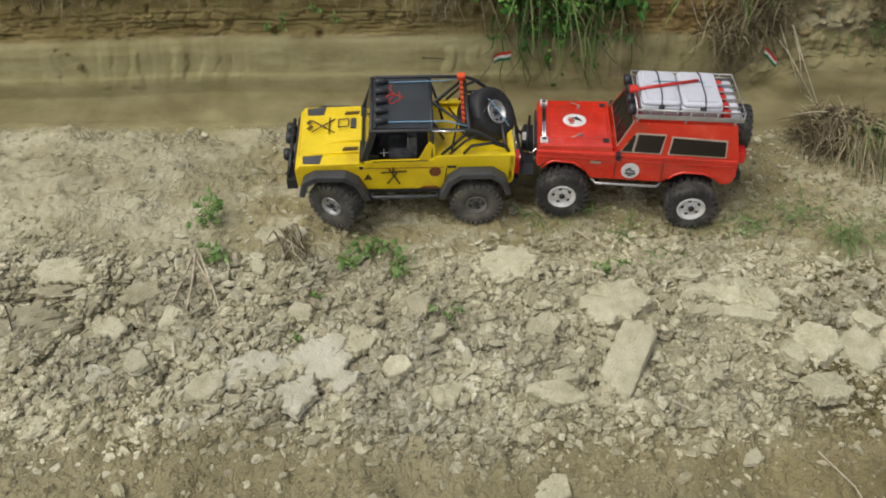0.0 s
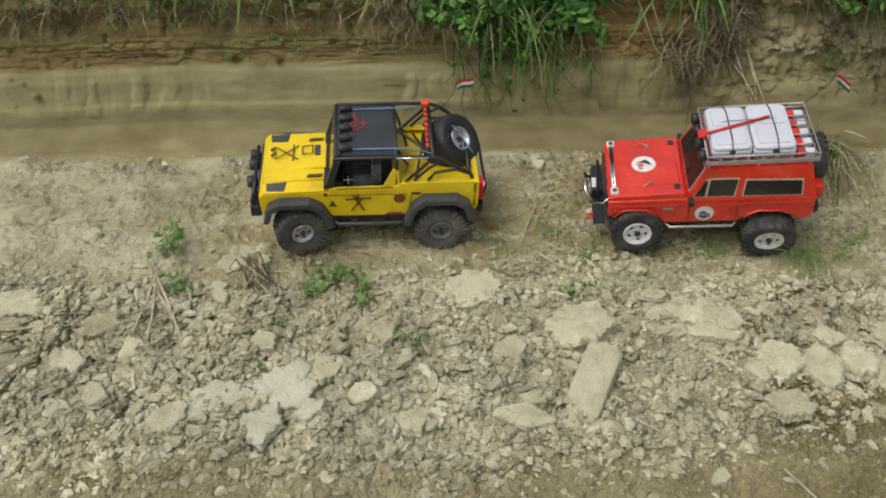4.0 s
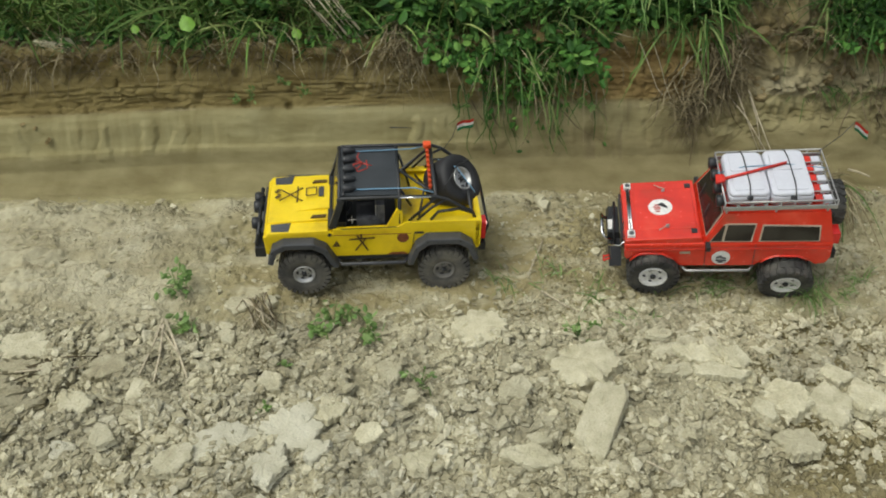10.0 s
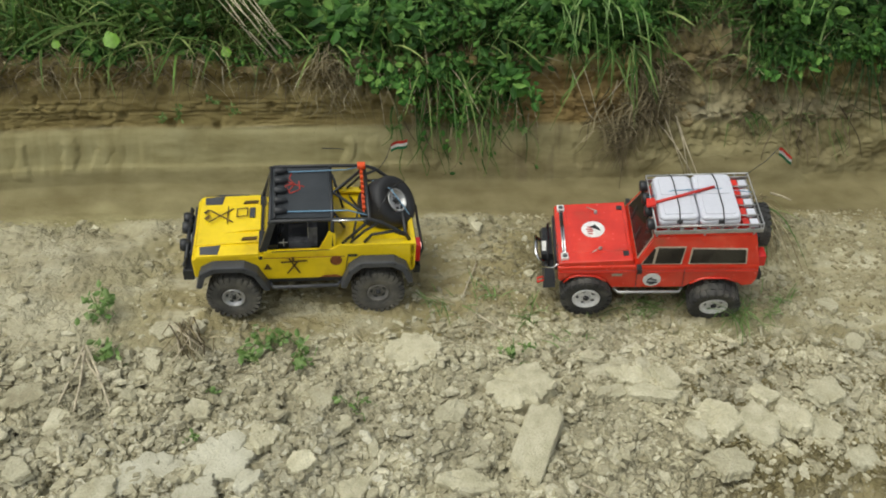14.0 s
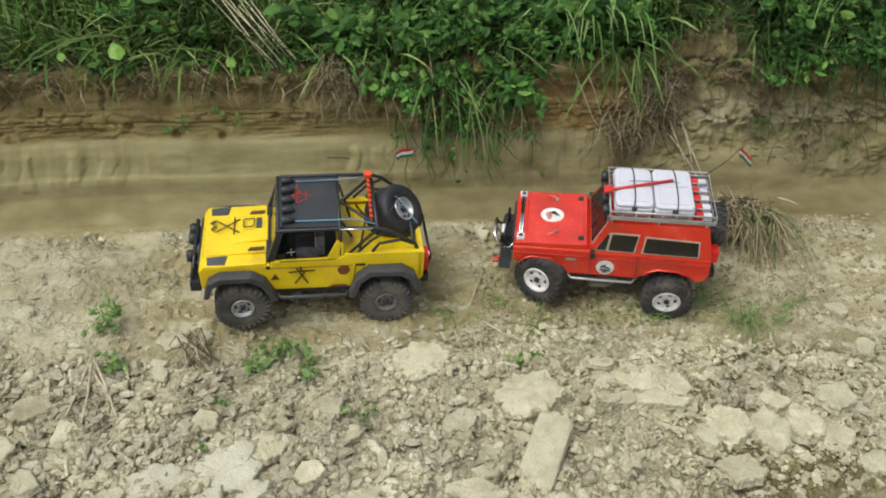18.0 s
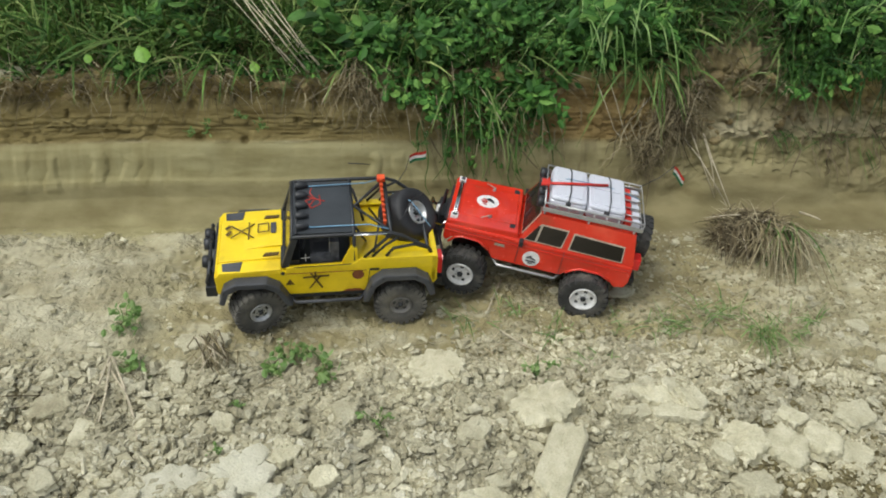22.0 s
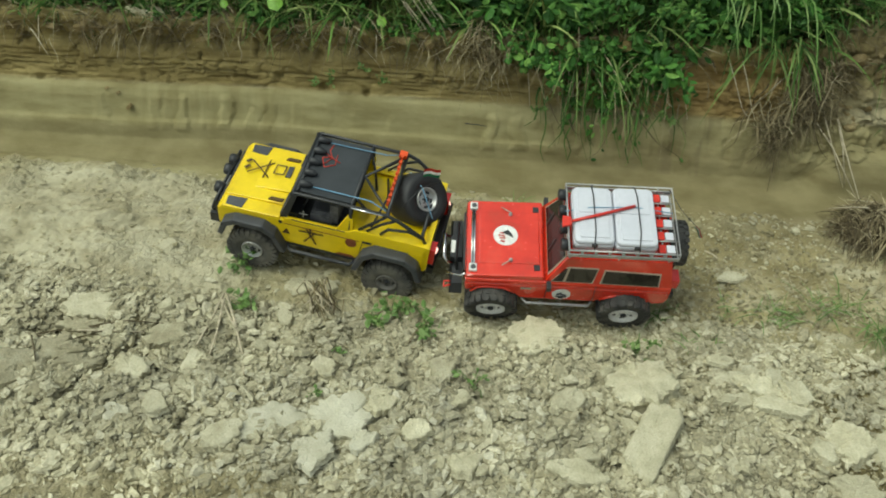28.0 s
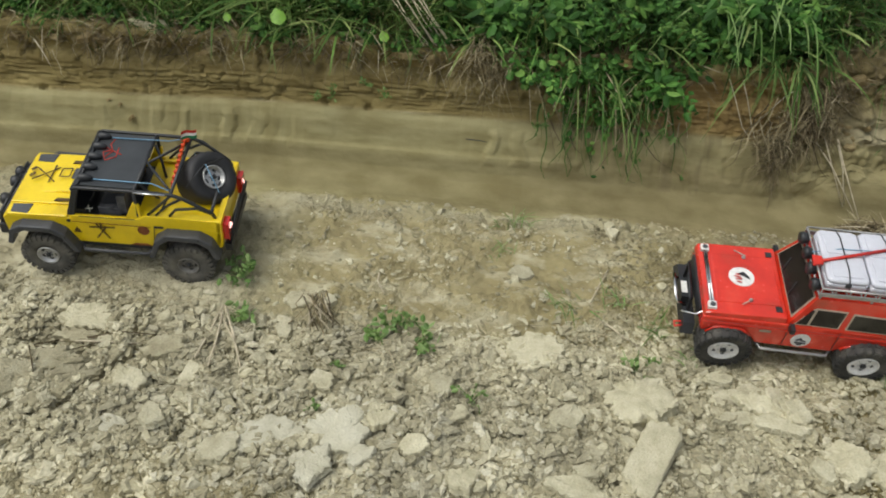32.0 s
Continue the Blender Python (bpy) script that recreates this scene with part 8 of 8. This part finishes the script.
def motions():
    """Key the two trail trucks, the red body on its wheels, and all the wheels."""
    yellow_rows = [
        (0, pose(-0.128, 0.104, 0.002, 0.3, 1.7, 3.9)),
        (0.5, pose(-0.127, 0.103, 0.003, 0.4, 1.5, 3.6)),
        (1, pose(-0.128, 0.106, 0.002, 0.6, 2.0, 3.9)),
        (1.5, pose(-0.127, 0.106, 0.000, 0.3, 1.9, 3.7)),
        (2, pose(-0.126, 0.099, 0.004, -0.2, 2.1, 3.8)),
        (2.5, pose(-0.128, 0.098, 0.006, -0.1, 2.3, 4.1)),
        (3, pose(-0.127, 0.101, 0.003, -0.2, 2.0, 3.8)),
        (3.5, pose(-0.126, 0.106, 0.000, 0.7, 1.8, 3.4)),
        (5.5, pose(-0.125, 0.112, -0.003, 1.5, 1.8, 3.3)),
        (6, pose(-0.125, 0.110, -0.003, 0.8, 2.1, 3.6)),
        (6.5, pose(-0.126, 0.109, -0.003, 0.5, 2.4, 4.0)),
        (7, pose(-0.131, 0.110, -0.001, 0.2, 1.5, 3.6)),
        (7.5, pose(-0.132, 0.112, -0.004, 0.5, 1.3, 3.4)),
        (8, pose(-0.131, 0.114, -0.004, 0.6, 1.3, 3.1)),
        (8.5, pose(-0.132, 0.108, -0.001, -0.0, 1.7, 4.0)),
        (9, pose(-0.131, 0.112, -0.003, 0.2, 1.5, 3.6)),
        (9.5, pose(-0.131, 0.114, -0.004, 0.7, 1.5, 3.6)),
        (10, pose(-0.132, 0.110, -0.003, 0.2, 2.1, 4.1)),
        (10.5, pose(-0.132, 0.110, -0.002, 0.5, 1.9, 3.8)),
        (11, pose(-0.131, 0.110, -0.002, 0.1, 1.7, 3.8)),
        (11.5, pose(-0.131, 0.109, -0.002, -0.2, 2.0, 4.0)),
        (12, pose(-0.132, 0.109, -0.002, -0.2, 2.1, 4.1)),
        (12.5, pose(-0.131, 0.107, -0.002, 0.0, 2.1, 3.8)),
        (13, pose(-0.129, 0.111, -0.004, 0.5, 1.4, 3.3)),
        (13.5, pose(-0.130, 0.108, -0.001, 0.4, 1.8, 3.8)),
        (14, pose(-0.129, 0.112, -0.002, 1.1, 1.5, 3.2)),
        (14.5, pose(-0.129, 0.106, 0.002, 0.9, 1.8, 3.6)),
        (16.5, pose(-0.128, 0.103, 0.005, 0.8, 2.0, 3.7)),
        (17, pose(-0.128, 0.104, 0.002, 0.5, 2.0, 3.6)),
        (17.5, pose(-0.128, 0.104, 0.003, 0.5, 1.8, 3.4)),
        (18, pose(-0.128, 0.107, 0.001, 0.9, 1.8, 3.6)),
        (18.5, pose(-0.128, 0.109, 0.000, 1.0, 1.7, 3.4)),
        (19, pose(-0.128, 0.109, -0.000, 0.9, 1.9, 3.8)),
        (19.5, pose(-0.132, 0.116, 0.000, 2.6, 0.8, 4.3)),
        (20, pose(-0.131, 0.110, 0.003, 1.6, 0.7, 4.3)),
        (20.5, pose(-0.134, 0.112, 0.000, 1.1, 1.0, 4.8)),
        (21, pose(-0.134, 0.112, 0.001, 1.3, 1.1, 4.9)),
        (21.5, pose(-0.134, 0.116, -0.002, 2.4, 0.5, 4.6)),
        (22, pose(-0.135, 0.112, 0.002, 2.4, 0.5, 5.1)),
        (22.5, pose(-0.134, 0.114, 0.001, 1.7, 0.9, 4.7)),
        (23, pose(-0.135, 0.113, 0.000, 0.9, 0.7, 4.3)),
        (23.5, pose(-0.133, 0.109, 0.000, 0.7, 1.5, 4.2)),
        (24, pose(-0.134, 0.108, 0.001, 0.3, 2.0, 5.1)),
        (24.5, pose(-0.133, 0.112, -0.001, 1.1, 1.5, 4.4)),
        (25, pose(-0.153, 0.114, -0.001, 1.6, 1.7, 5.1)),
        (25.5, pose(-0.153, 0.112, -0.002, 1.4, 1.9, 5.1)),
        (27.5, pose(-0.351, 0.106, -0.001, 7.1, 8.1, -4.6)),
        (28, pose(-0.351, 0.105, -0.002, 7.0, 7.9, -4.5)),
        (28.5, pose(-0.352, 0.101, -0.001, 6.6, 7.4, -4.1)),
        (29, pose(-0.354, 0.100, 0.000, 6.7, 7.7, -4.5)),
        (29.5, pose(-0.420, 0.102, 0.001, 6.6, 8.7, -4.7)),
        (30, pose(-0.489, 0.092, 0.010, 3.6, 6.4, 1.2)),
        (30.5, pose(-0.631, 0.085, 0.014, 5.1, 6.4, 7.0)),
        (31, pose(-0.758, 0.091, 0.005, 5.6, 2.8, 5.3)),
        (31.5, pose(-0.762, 0.087, 0.007, 5.5, 2.7, 5.1)),
        (32, pose(-0.763, 0.087, 0.005, 5.0, 2.9, 5.1)),
    ]
    red_rows = [
        (0, pose(0.308, 0.119, -0.002, 0.0, 4.0, -3.1)),
        (0.5, pose(0.308, 0.120, -0.001, 0.0, 4.0, -2.7)),
        (1, pose(0.308, 0.124, -0.004, 0.0, 4.5, -1.8)),
        (1.5, pose(0.308, 0.122, -0.003, 0.0, 4.5, -2.0)),
        (2, pose(0.309, 0.124, -0.006, 0.0, 5.0, -1.4)),
        (2.5, pose(0.310, 0.124, -0.006, 0.0, 4.5, -2.3)),
        (3, pose(0.447, 0.106, 0.003, 0.0, 0.3, -3.9)),
        (3.5, pose(0.535, 0.087, -0.004, 0.0, -1.2, -5.4)),
        (5.5, pose(0.533, 0.086, -0.005, 0.0, -0.2, -5.2)),
        (6, pose(0.507, 0.091, -0.003, 0.0, 0.0, -4.8)),
        (6.5, pose(0.346, 0.111, -0.003, 0.0, 1.3, -6.1)),
        (7, pose(0.307, 0.121, -0.003, 0.0, 4.7, -3.4)),
        (7.5, pose(0.305, 0.119, -0.003, 0.0, 3.7, -3.7)),
        (8, pose(0.306, 0.119, -0.002, 0.0, 3.5, -3.0)),
        (8.5, pose(0.307, 0.119, -0.003, 0.0, 3.2, -3.6)),
        (9, pose(0.335, 0.126, -0.007, 0.0, 1.5, -2.4)),
        (9.5, pose(0.528, 0.094, -0.006, 0.0, 0.0, -1.9)),
        (10, pose(0.555, 0.077, -0.007, 0.0, -0.5, -6.1)),
        (10.5, pose(0.554, 0.076, -0.006, 0.0, 0.4, -5.6)),
        (11, pose(0.556, 0.080, -0.011, 0.0, -0.1, -5.5)),
        (11.5, pose(0.553, 0.076, -0.008, 0.0, 0.3, -5.4)),
        (12, pose(0.554, 0.075, -0.008, 0.0, 0.1, -5.8)),
        (12.5, pose(0.553, 0.072, -0.004, 0.0, -0.0, -5.6)),
        (13, pose(0.554, 0.074, -0.006, 0.0, -0.0, -5.9)),
        (13.5, pose(0.557, 0.078, -0.010, 0.0, -0.4, -6.3)),
        (14, pose(0.558, 0.082, -0.012, 0.0, -0.4, -6.6)),
        (14.5, pose(0.557, 0.079, -0.008, 0.0, -0.1, -6.3)),
        (16.5, pose(0.559, 0.079, -0.011, 0.0, -0.3, -6.5)),
        (17, pose(0.561, 0.080, -0.014, 0.0, 0.8, -5.1)),
        (17.5, pose(0.555, 0.084, -0.013, 0.0, 0.6, -6.9)),
        (18, pose(0.460, 0.123, -0.002, 0.0, 4.1, -11.3)),
        (18.5, pose(0.360, 0.163, -0.009, 0.0, 5.3, -14.7)),
        (19, pose(0.291, 0.173, -0.005, 0.0, 7.2, -10.2)),
        (19.5, pose(0.274, 0.174, -0.006, 0.0, 6.9, -11.7)),
        (20, pose(0.272, 0.174, -0.006, 0.0, 7.0, -12.2)),
        (20.5, pose(0.271, 0.176, -0.008, 0.0, 6.0, -11.0)),
        (21, pose(0.270, 0.175, -0.008, 0.0, 5.9, -10.6)),
        (21.5, pose(0.269, 0.180, -0.010, 0.0, 5.0, -11.5)),
        (22, pose(0.267, 0.180, -0.009, 0.0, 5.5, -11.4)),
        (22.5, pose(0.273, 0.181, -0.010, 0.0, 5.1, -12.4)),
        (23, pose(0.277, 0.172, -0.006, 0.0, 6.7, -12.9)),
        (23.5, pose(0.488, 0.056, -0.003, 0.0, -1.9, 6.2)),
        (24, pose(0.474, 0.049, -0.003, 0.0, -1.2, 6.2)),
        (24.5, pose(0.339, 0.072, 0.004, 0.0, 2.9, -5.8)),
        (25, pose(0.275, 0.094, -0.009, 0.0, 4.1, -8.8)),
        (25.5, pose(0.275, 0.096, -0.010, 0.0, 4.7, -8.1)),
        (27.5, pose(0.101, 0.055, -0.014, 13.9, 1.2, 3.9)),
        (28, pose(0.101, 0.051, -0.011, 13.3, 1.6, 4.2)),
        (28.5, pose(0.101, 0.055, -0.012, 14.1, 1.4, 3.6)),
        (29, pose(0.135, 0.052, -0.013, 10.8, 2.1, 2.7)),
        (29.5, pose(0.261, 0.039, -0.006, 7.7, 5.0, 2.1)),
        (30, pose(0.265, 0.040, -0.008, 7.9, 3.3, 1.8)),
        (30.5, pose(0.322, 0.039, -0.008, 5.3, 2.7, 2.0)),
        (31, pose(0.487, 0.015, -0.009, 4.0, 1.0, 1.9)),
        (31.5, pose(0.541, 0.010, -0.005, 5.1, 0.0, -0.9)),
        (32, pose(0.536, 0.009, -0.005, 5.3, 1.8, 0.6)),
    ]
    red_body_rows = [
        (0, pose(0.308, 0.119, 0.003, -6.0, 0.4, -3.1)),
        (0.5, pose(0.308, 0.120, 0.002, -6.1, 0.2, -2.7)),
        (1, pose(0.308, 0.124, 0.000, -6.5, 0.3, -1.8)),
        (1.5, pose(0.308, 0.122, 0.001, -7.6, 0.1, -2.0)),
        (2, pose(0.309, 0.124, -0.001, -7.3, 0.6, -1.4)),
        (2.5, pose(0.310, 0.124, -0.002, -8.1, 0.0, -2.3)),
        (3, pose(0.447, 0.106, 0.007, -4.0, -6.5, -3.9)),
        (3.5, pose(0.535, 0.087, 0.003, 2.0, -7.1, -5.4)),
        (5.5, pose(0.533, 0.086, 0.003, 2.8, -6.3, -5.2)),
        (6, pose(0.507, 0.091, 0.003, 1.9, -4.8, -4.8)),
        (6.5, pose(0.346, 0.111, 0.000, -2.9, -2.7, -6.1)),
        (7, pose(0.307, 0.121, -0.002, -5.7, -0.3, -3.4)),
        (7.5, pose(0.305, 0.119, -0.002, -5.2, -0.5, -3.7)),
        (8, pose(0.306, 0.119, -0.002, -5.9, -0.2, -3.0)),
        (8.5, pose(0.307, 0.119, -0.003, -6.4, -0.6, -3.6)),
        (9, pose(0.335, 0.126, -0.001, -8.6, -3.4, -2.4)),
        (9.5, pose(0.528, 0.094, 0.004, -2.4, -5.6, -1.9)),
        (10, pose(0.555, 0.077, 0.000, 3.5, -5.8, -6.1)),
        (10.5, pose(0.554, 0.076, 0.002, 3.8, -5.4, -5.6)),
        (11, pose(0.556, 0.080, -0.000, 4.3, -5.6, -5.5)),
        (11.5, pose(0.553, 0.076, 0.002, 3.9, -5.2, -5.4)),
        (12, pose(0.554, 0.075, 0.002, 4.3, -5.7, -5.8)),
        (12.5, pose(0.553, 0.072, 0.002, 2.8, -5.3, -5.6)),
        (13, pose(0.554, 0.074, 0.000, 3.3, -5.8, -5.9)),
        (13.5, pose(0.557, 0.078, -0.000, 3.7, -6.0, -6.3)),
        (14, pose(0.558, 0.082, -0.001, 4.8, -6.1, -6.6)),
        (14.5, pose(0.557, 0.079, -0.000, 4.0, -5.6, -6.3)),
        (16.5, pose(0.559, 0.079, -0.002, 4.0, -5.6, -6.5)),
        (17, pose(0.561, 0.080, -0.004, 4.7, -4.8, -5.1)),
        (17.5, pose(0.555, 0.084, -0.002, 5.5, -5.1, -6.9)),
        (18, pose(0.460, 0.123, 0.002, 0.7, -2.5, -11.3)),
        (18.5, pose(0.360, 0.163, -0.001, 0.7, 1.6, -14.7)),
        (19, pose(0.291, 0.173, 0.002, -6.3, 4.8, -10.2)),
        (19.5, pose(0.274, 0.174, 0.004, -5.7, 5.8, -11.7)),
        (20, pose(0.272, 0.174, 0.004, -6.0, 6.0, -12.2)),
        (20.5, pose(0.271, 0.176, 0.002, -5.8, 6.0, -11.0)),
        (21, pose(0.270, 0.175, 0.000, -5.5, 6.4, -10.6)),
        (21.5, pose(0.269, 0.180, -0.001, -3.8, 6.7, -11.5)),
        (22, pose(0.267, 0.180, -0.001, -3.6, 7.5, -11.4)),
        (22.5, pose(0.273, 0.181, -0.005, -3.5, 6.2, -12.4)),
        (23, pose(0.277, 0.172, 0.001, -3.8, 4.2, -12.9)),
        (23.5, pose(0.488, 0.056, -0.007, 3.8, -5.5, 6.2)),
        (24, pose(0.474, 0.049, -0.005, 2.3, -3.8, 6.2)),
        (24.5, pose(0.339, 0.072, 0.004, 1.1, 0.1, -5.8)),
        (25, pose(0.275, 0.094, 0.001, 0.5, 2.4, -8.8)),
        (25.5, pose(0.275, 0.096, 0.002, -0.1, 1.7, -8.1)),
        (27.5, pose(0.101, 0.055, -0.006, 15.4, 0.6, 3.9)),
        (28, pose(0.101, 0.051, -0.005, 14.8, 0.6, 4.2)),
        (28.5, pose(0.101, 0.055, -0.006, 15.6, 0.2, 3.6)),
        (29, pose(0.135, 0.052, -0.003, 12.3, 1.5, 2.7)),
        (29.5, pose(0.261, 0.039, 0.001, 9.2, 3.6, 2.1)),
        (30, pose(0.265, 0.040, 0.000, 9.4, 3.0, 1.8)),
        (30.5, pose(0.322, 0.039, 0.003, 6.8, 1.4, 2.0)),
        (31, pose(0.487, 0.015, -0.000, 5.5, -0.6, 1.9)),
        (31.5, pose(0.541, 0.010, -0.003, 6.6, -0.4, -0.9)),
        (32, pose(0.536, 0.009, -0.003, 6.8, 1.1, 0.6)),
    ]
    walk(yellow_truck, yellow_rows)
    walk(red_truck, red_rows)
    # the aerial is bent forward after the hard push
    foot = Matrix.Translation((0.145, 0.080, 0.205))
    bends = [(t, Matrix.Rotation(radians(lean), 4, "X") @ Matrix.Rotation(radians(back), 4, "Y")) for t, lean, back in ((0, 0, 0), (12, 0, -4), (20, 0, -7), (25.5, 0, -5), (26.5, 30, -10), (27.5, 62, -14), (29.5, 62, -16), (30.5, 40, -58), (31, 38, -66), (32, 38, -60))]
    walk(yellow_aerial, [(t, foot @ m) for t, m in bends])
    tip = Matrix.Translation((0.033, 0.010, 0.057))
    for cloth in yellow_aerial.children:
        walk(cloth, [(t, tip @ m.inverted() @ tip.inverted()) for t, m in bends])
    mast = Matrix.Translation((0.200, 0.070, 0.222))
    # its aerial drops behind the tail on the steep bit, the cloth hanging on edge
    drops = [(t, Matrix.Rotation(radians(-60 * f), 4, "X") @ Matrix.Rotation(radians(100 * f), 4, "Y"), f) for t, f in ((0, 0), (25.5, 0), (26.2, 0.33), (26.9, 0.67), (27.5, 1), (32, 1))]
    walk(red_aerial, [(t, mast @ m) for t, m, f in drops])
    tip = Matrix.Translation((0.054, 0.004, 0.063))
    edge = Quaternion((0.8420, 0.3492, 0.0753, -0.4042))
    for cloth in red_aerial.children:
        walk(cloth, [(t, tip @ m.inverted() @ Quaternion((1, 0, 0, 0)).slerp(edge, f).to_matrix().to_4x4() @ tip.inverted()) for t, m, f in drops])
    at = {t: m for t, m in red_rows}
    walk(red_body, [(t, at[t].inverted() @ m) for t, m in red_body_rows])

    def spin_rows(rows, place, radius, steer, slip, tip=((0, 0), (32, 0)), rise=((0, 0), (32, 0))):
        """Wheel rows at every tenth of a second: rolled by the way its truck goes, plus spinning on the spot."""
        ts = [t for t, _ in rows]
        xs = [m.translation.x for _, m in rows]
        out, turn, last = [], 0.0, xs[0]
        for k in range(321):
            t = k / 10
            x = float(np.interp(t, ts, xs))
            turn += max(-1.2, min(1.2, (last - x) / radius + sum(r / 10 for a, b, r in slip if a <= t < b)))
            last = x
            roll = float(np.interp(t, [s[0] for s in tip], [s[1] for s in tip]))
            up = float(np.interp(t, [s[0] for s in rise], [s[1] for s in rise]))
            out.append((t, Matrix.Translation((place[0], place[1], place[2] + up)) @ Matrix.Rotation(radians(roll), 4, "X") @ Matrix.Rotation(radians(float(np.interp(t, [s[0] for s in steer], [s[1] for s in steer]))), 4, "Z") @ Matrix.Rotation(-turn, 4, "Y")))
        return out

    straight = [(0, 0), (32, 0)]
    yellow_steer = [(0, -28), (1.5, -26), (2.0, -24), (2.5, 18), (3.5, 20), (5.5, 0), (7, -6), (8.5, -10), (9, -14), (10, -1), (12, -4), (13, -10), (14, -5), (17, 2), (19, 8), (19.5, 20), (22.5, 21), (23, 6), (24, 1), (27.5, 0), (32, 0)]
    red_steer = [(0, 0), (17, 0), (17.4, -10), (17.8, -22), (18.2, -30), (18.5, -14), (18.7, -4), (19, 2), (21, 2), (22.2, -4), (23, -20), (23.5, -3), (24, -6), (24.4, -22), (24.6, -34), (24.8, -20), (25, 2), (27.5, 0), (32, 0)]
    red_tip = [(0, 0), (2.6, 0), (3.5, 14), (6.0, 12), (6.6, 0), (9.1, 0), (9.8, 18), (17.6, 18), (18.3, 0), (26, 0), (27.5, 7), (32, 6)]
    front_tip = [(0, 0), (9.1, 0), (9.8, 9), (17.4, 9), (18.0, 0), (26, 0), (27.5, 12), (29, 10), (32, 7)]
    near_rise = [(0, 0), (26, 0), (27.5, 0.010), (32, 0.010)]
    pushing = [(0.0, 2.6, 6), (6.8, 9.0, 6), (18.8, 23.0, 6), (24.8, 27.0, 4)]
    for ob, place in yellow_wheels:
        walk(ob, spin_rows(yellow_rows, place, 0.0535, yellow_steer if place[0] < 0 else straight, pushing))
    for ob, place in red_wheels:
        walk(ob, spin_rows(red_rows, place, 0.0505, red_steer if place[0] < 0 else straight, [], front_tip if place[0] < 0 else red_tip, near_rise if place[1] < 0 else straight))


motions()
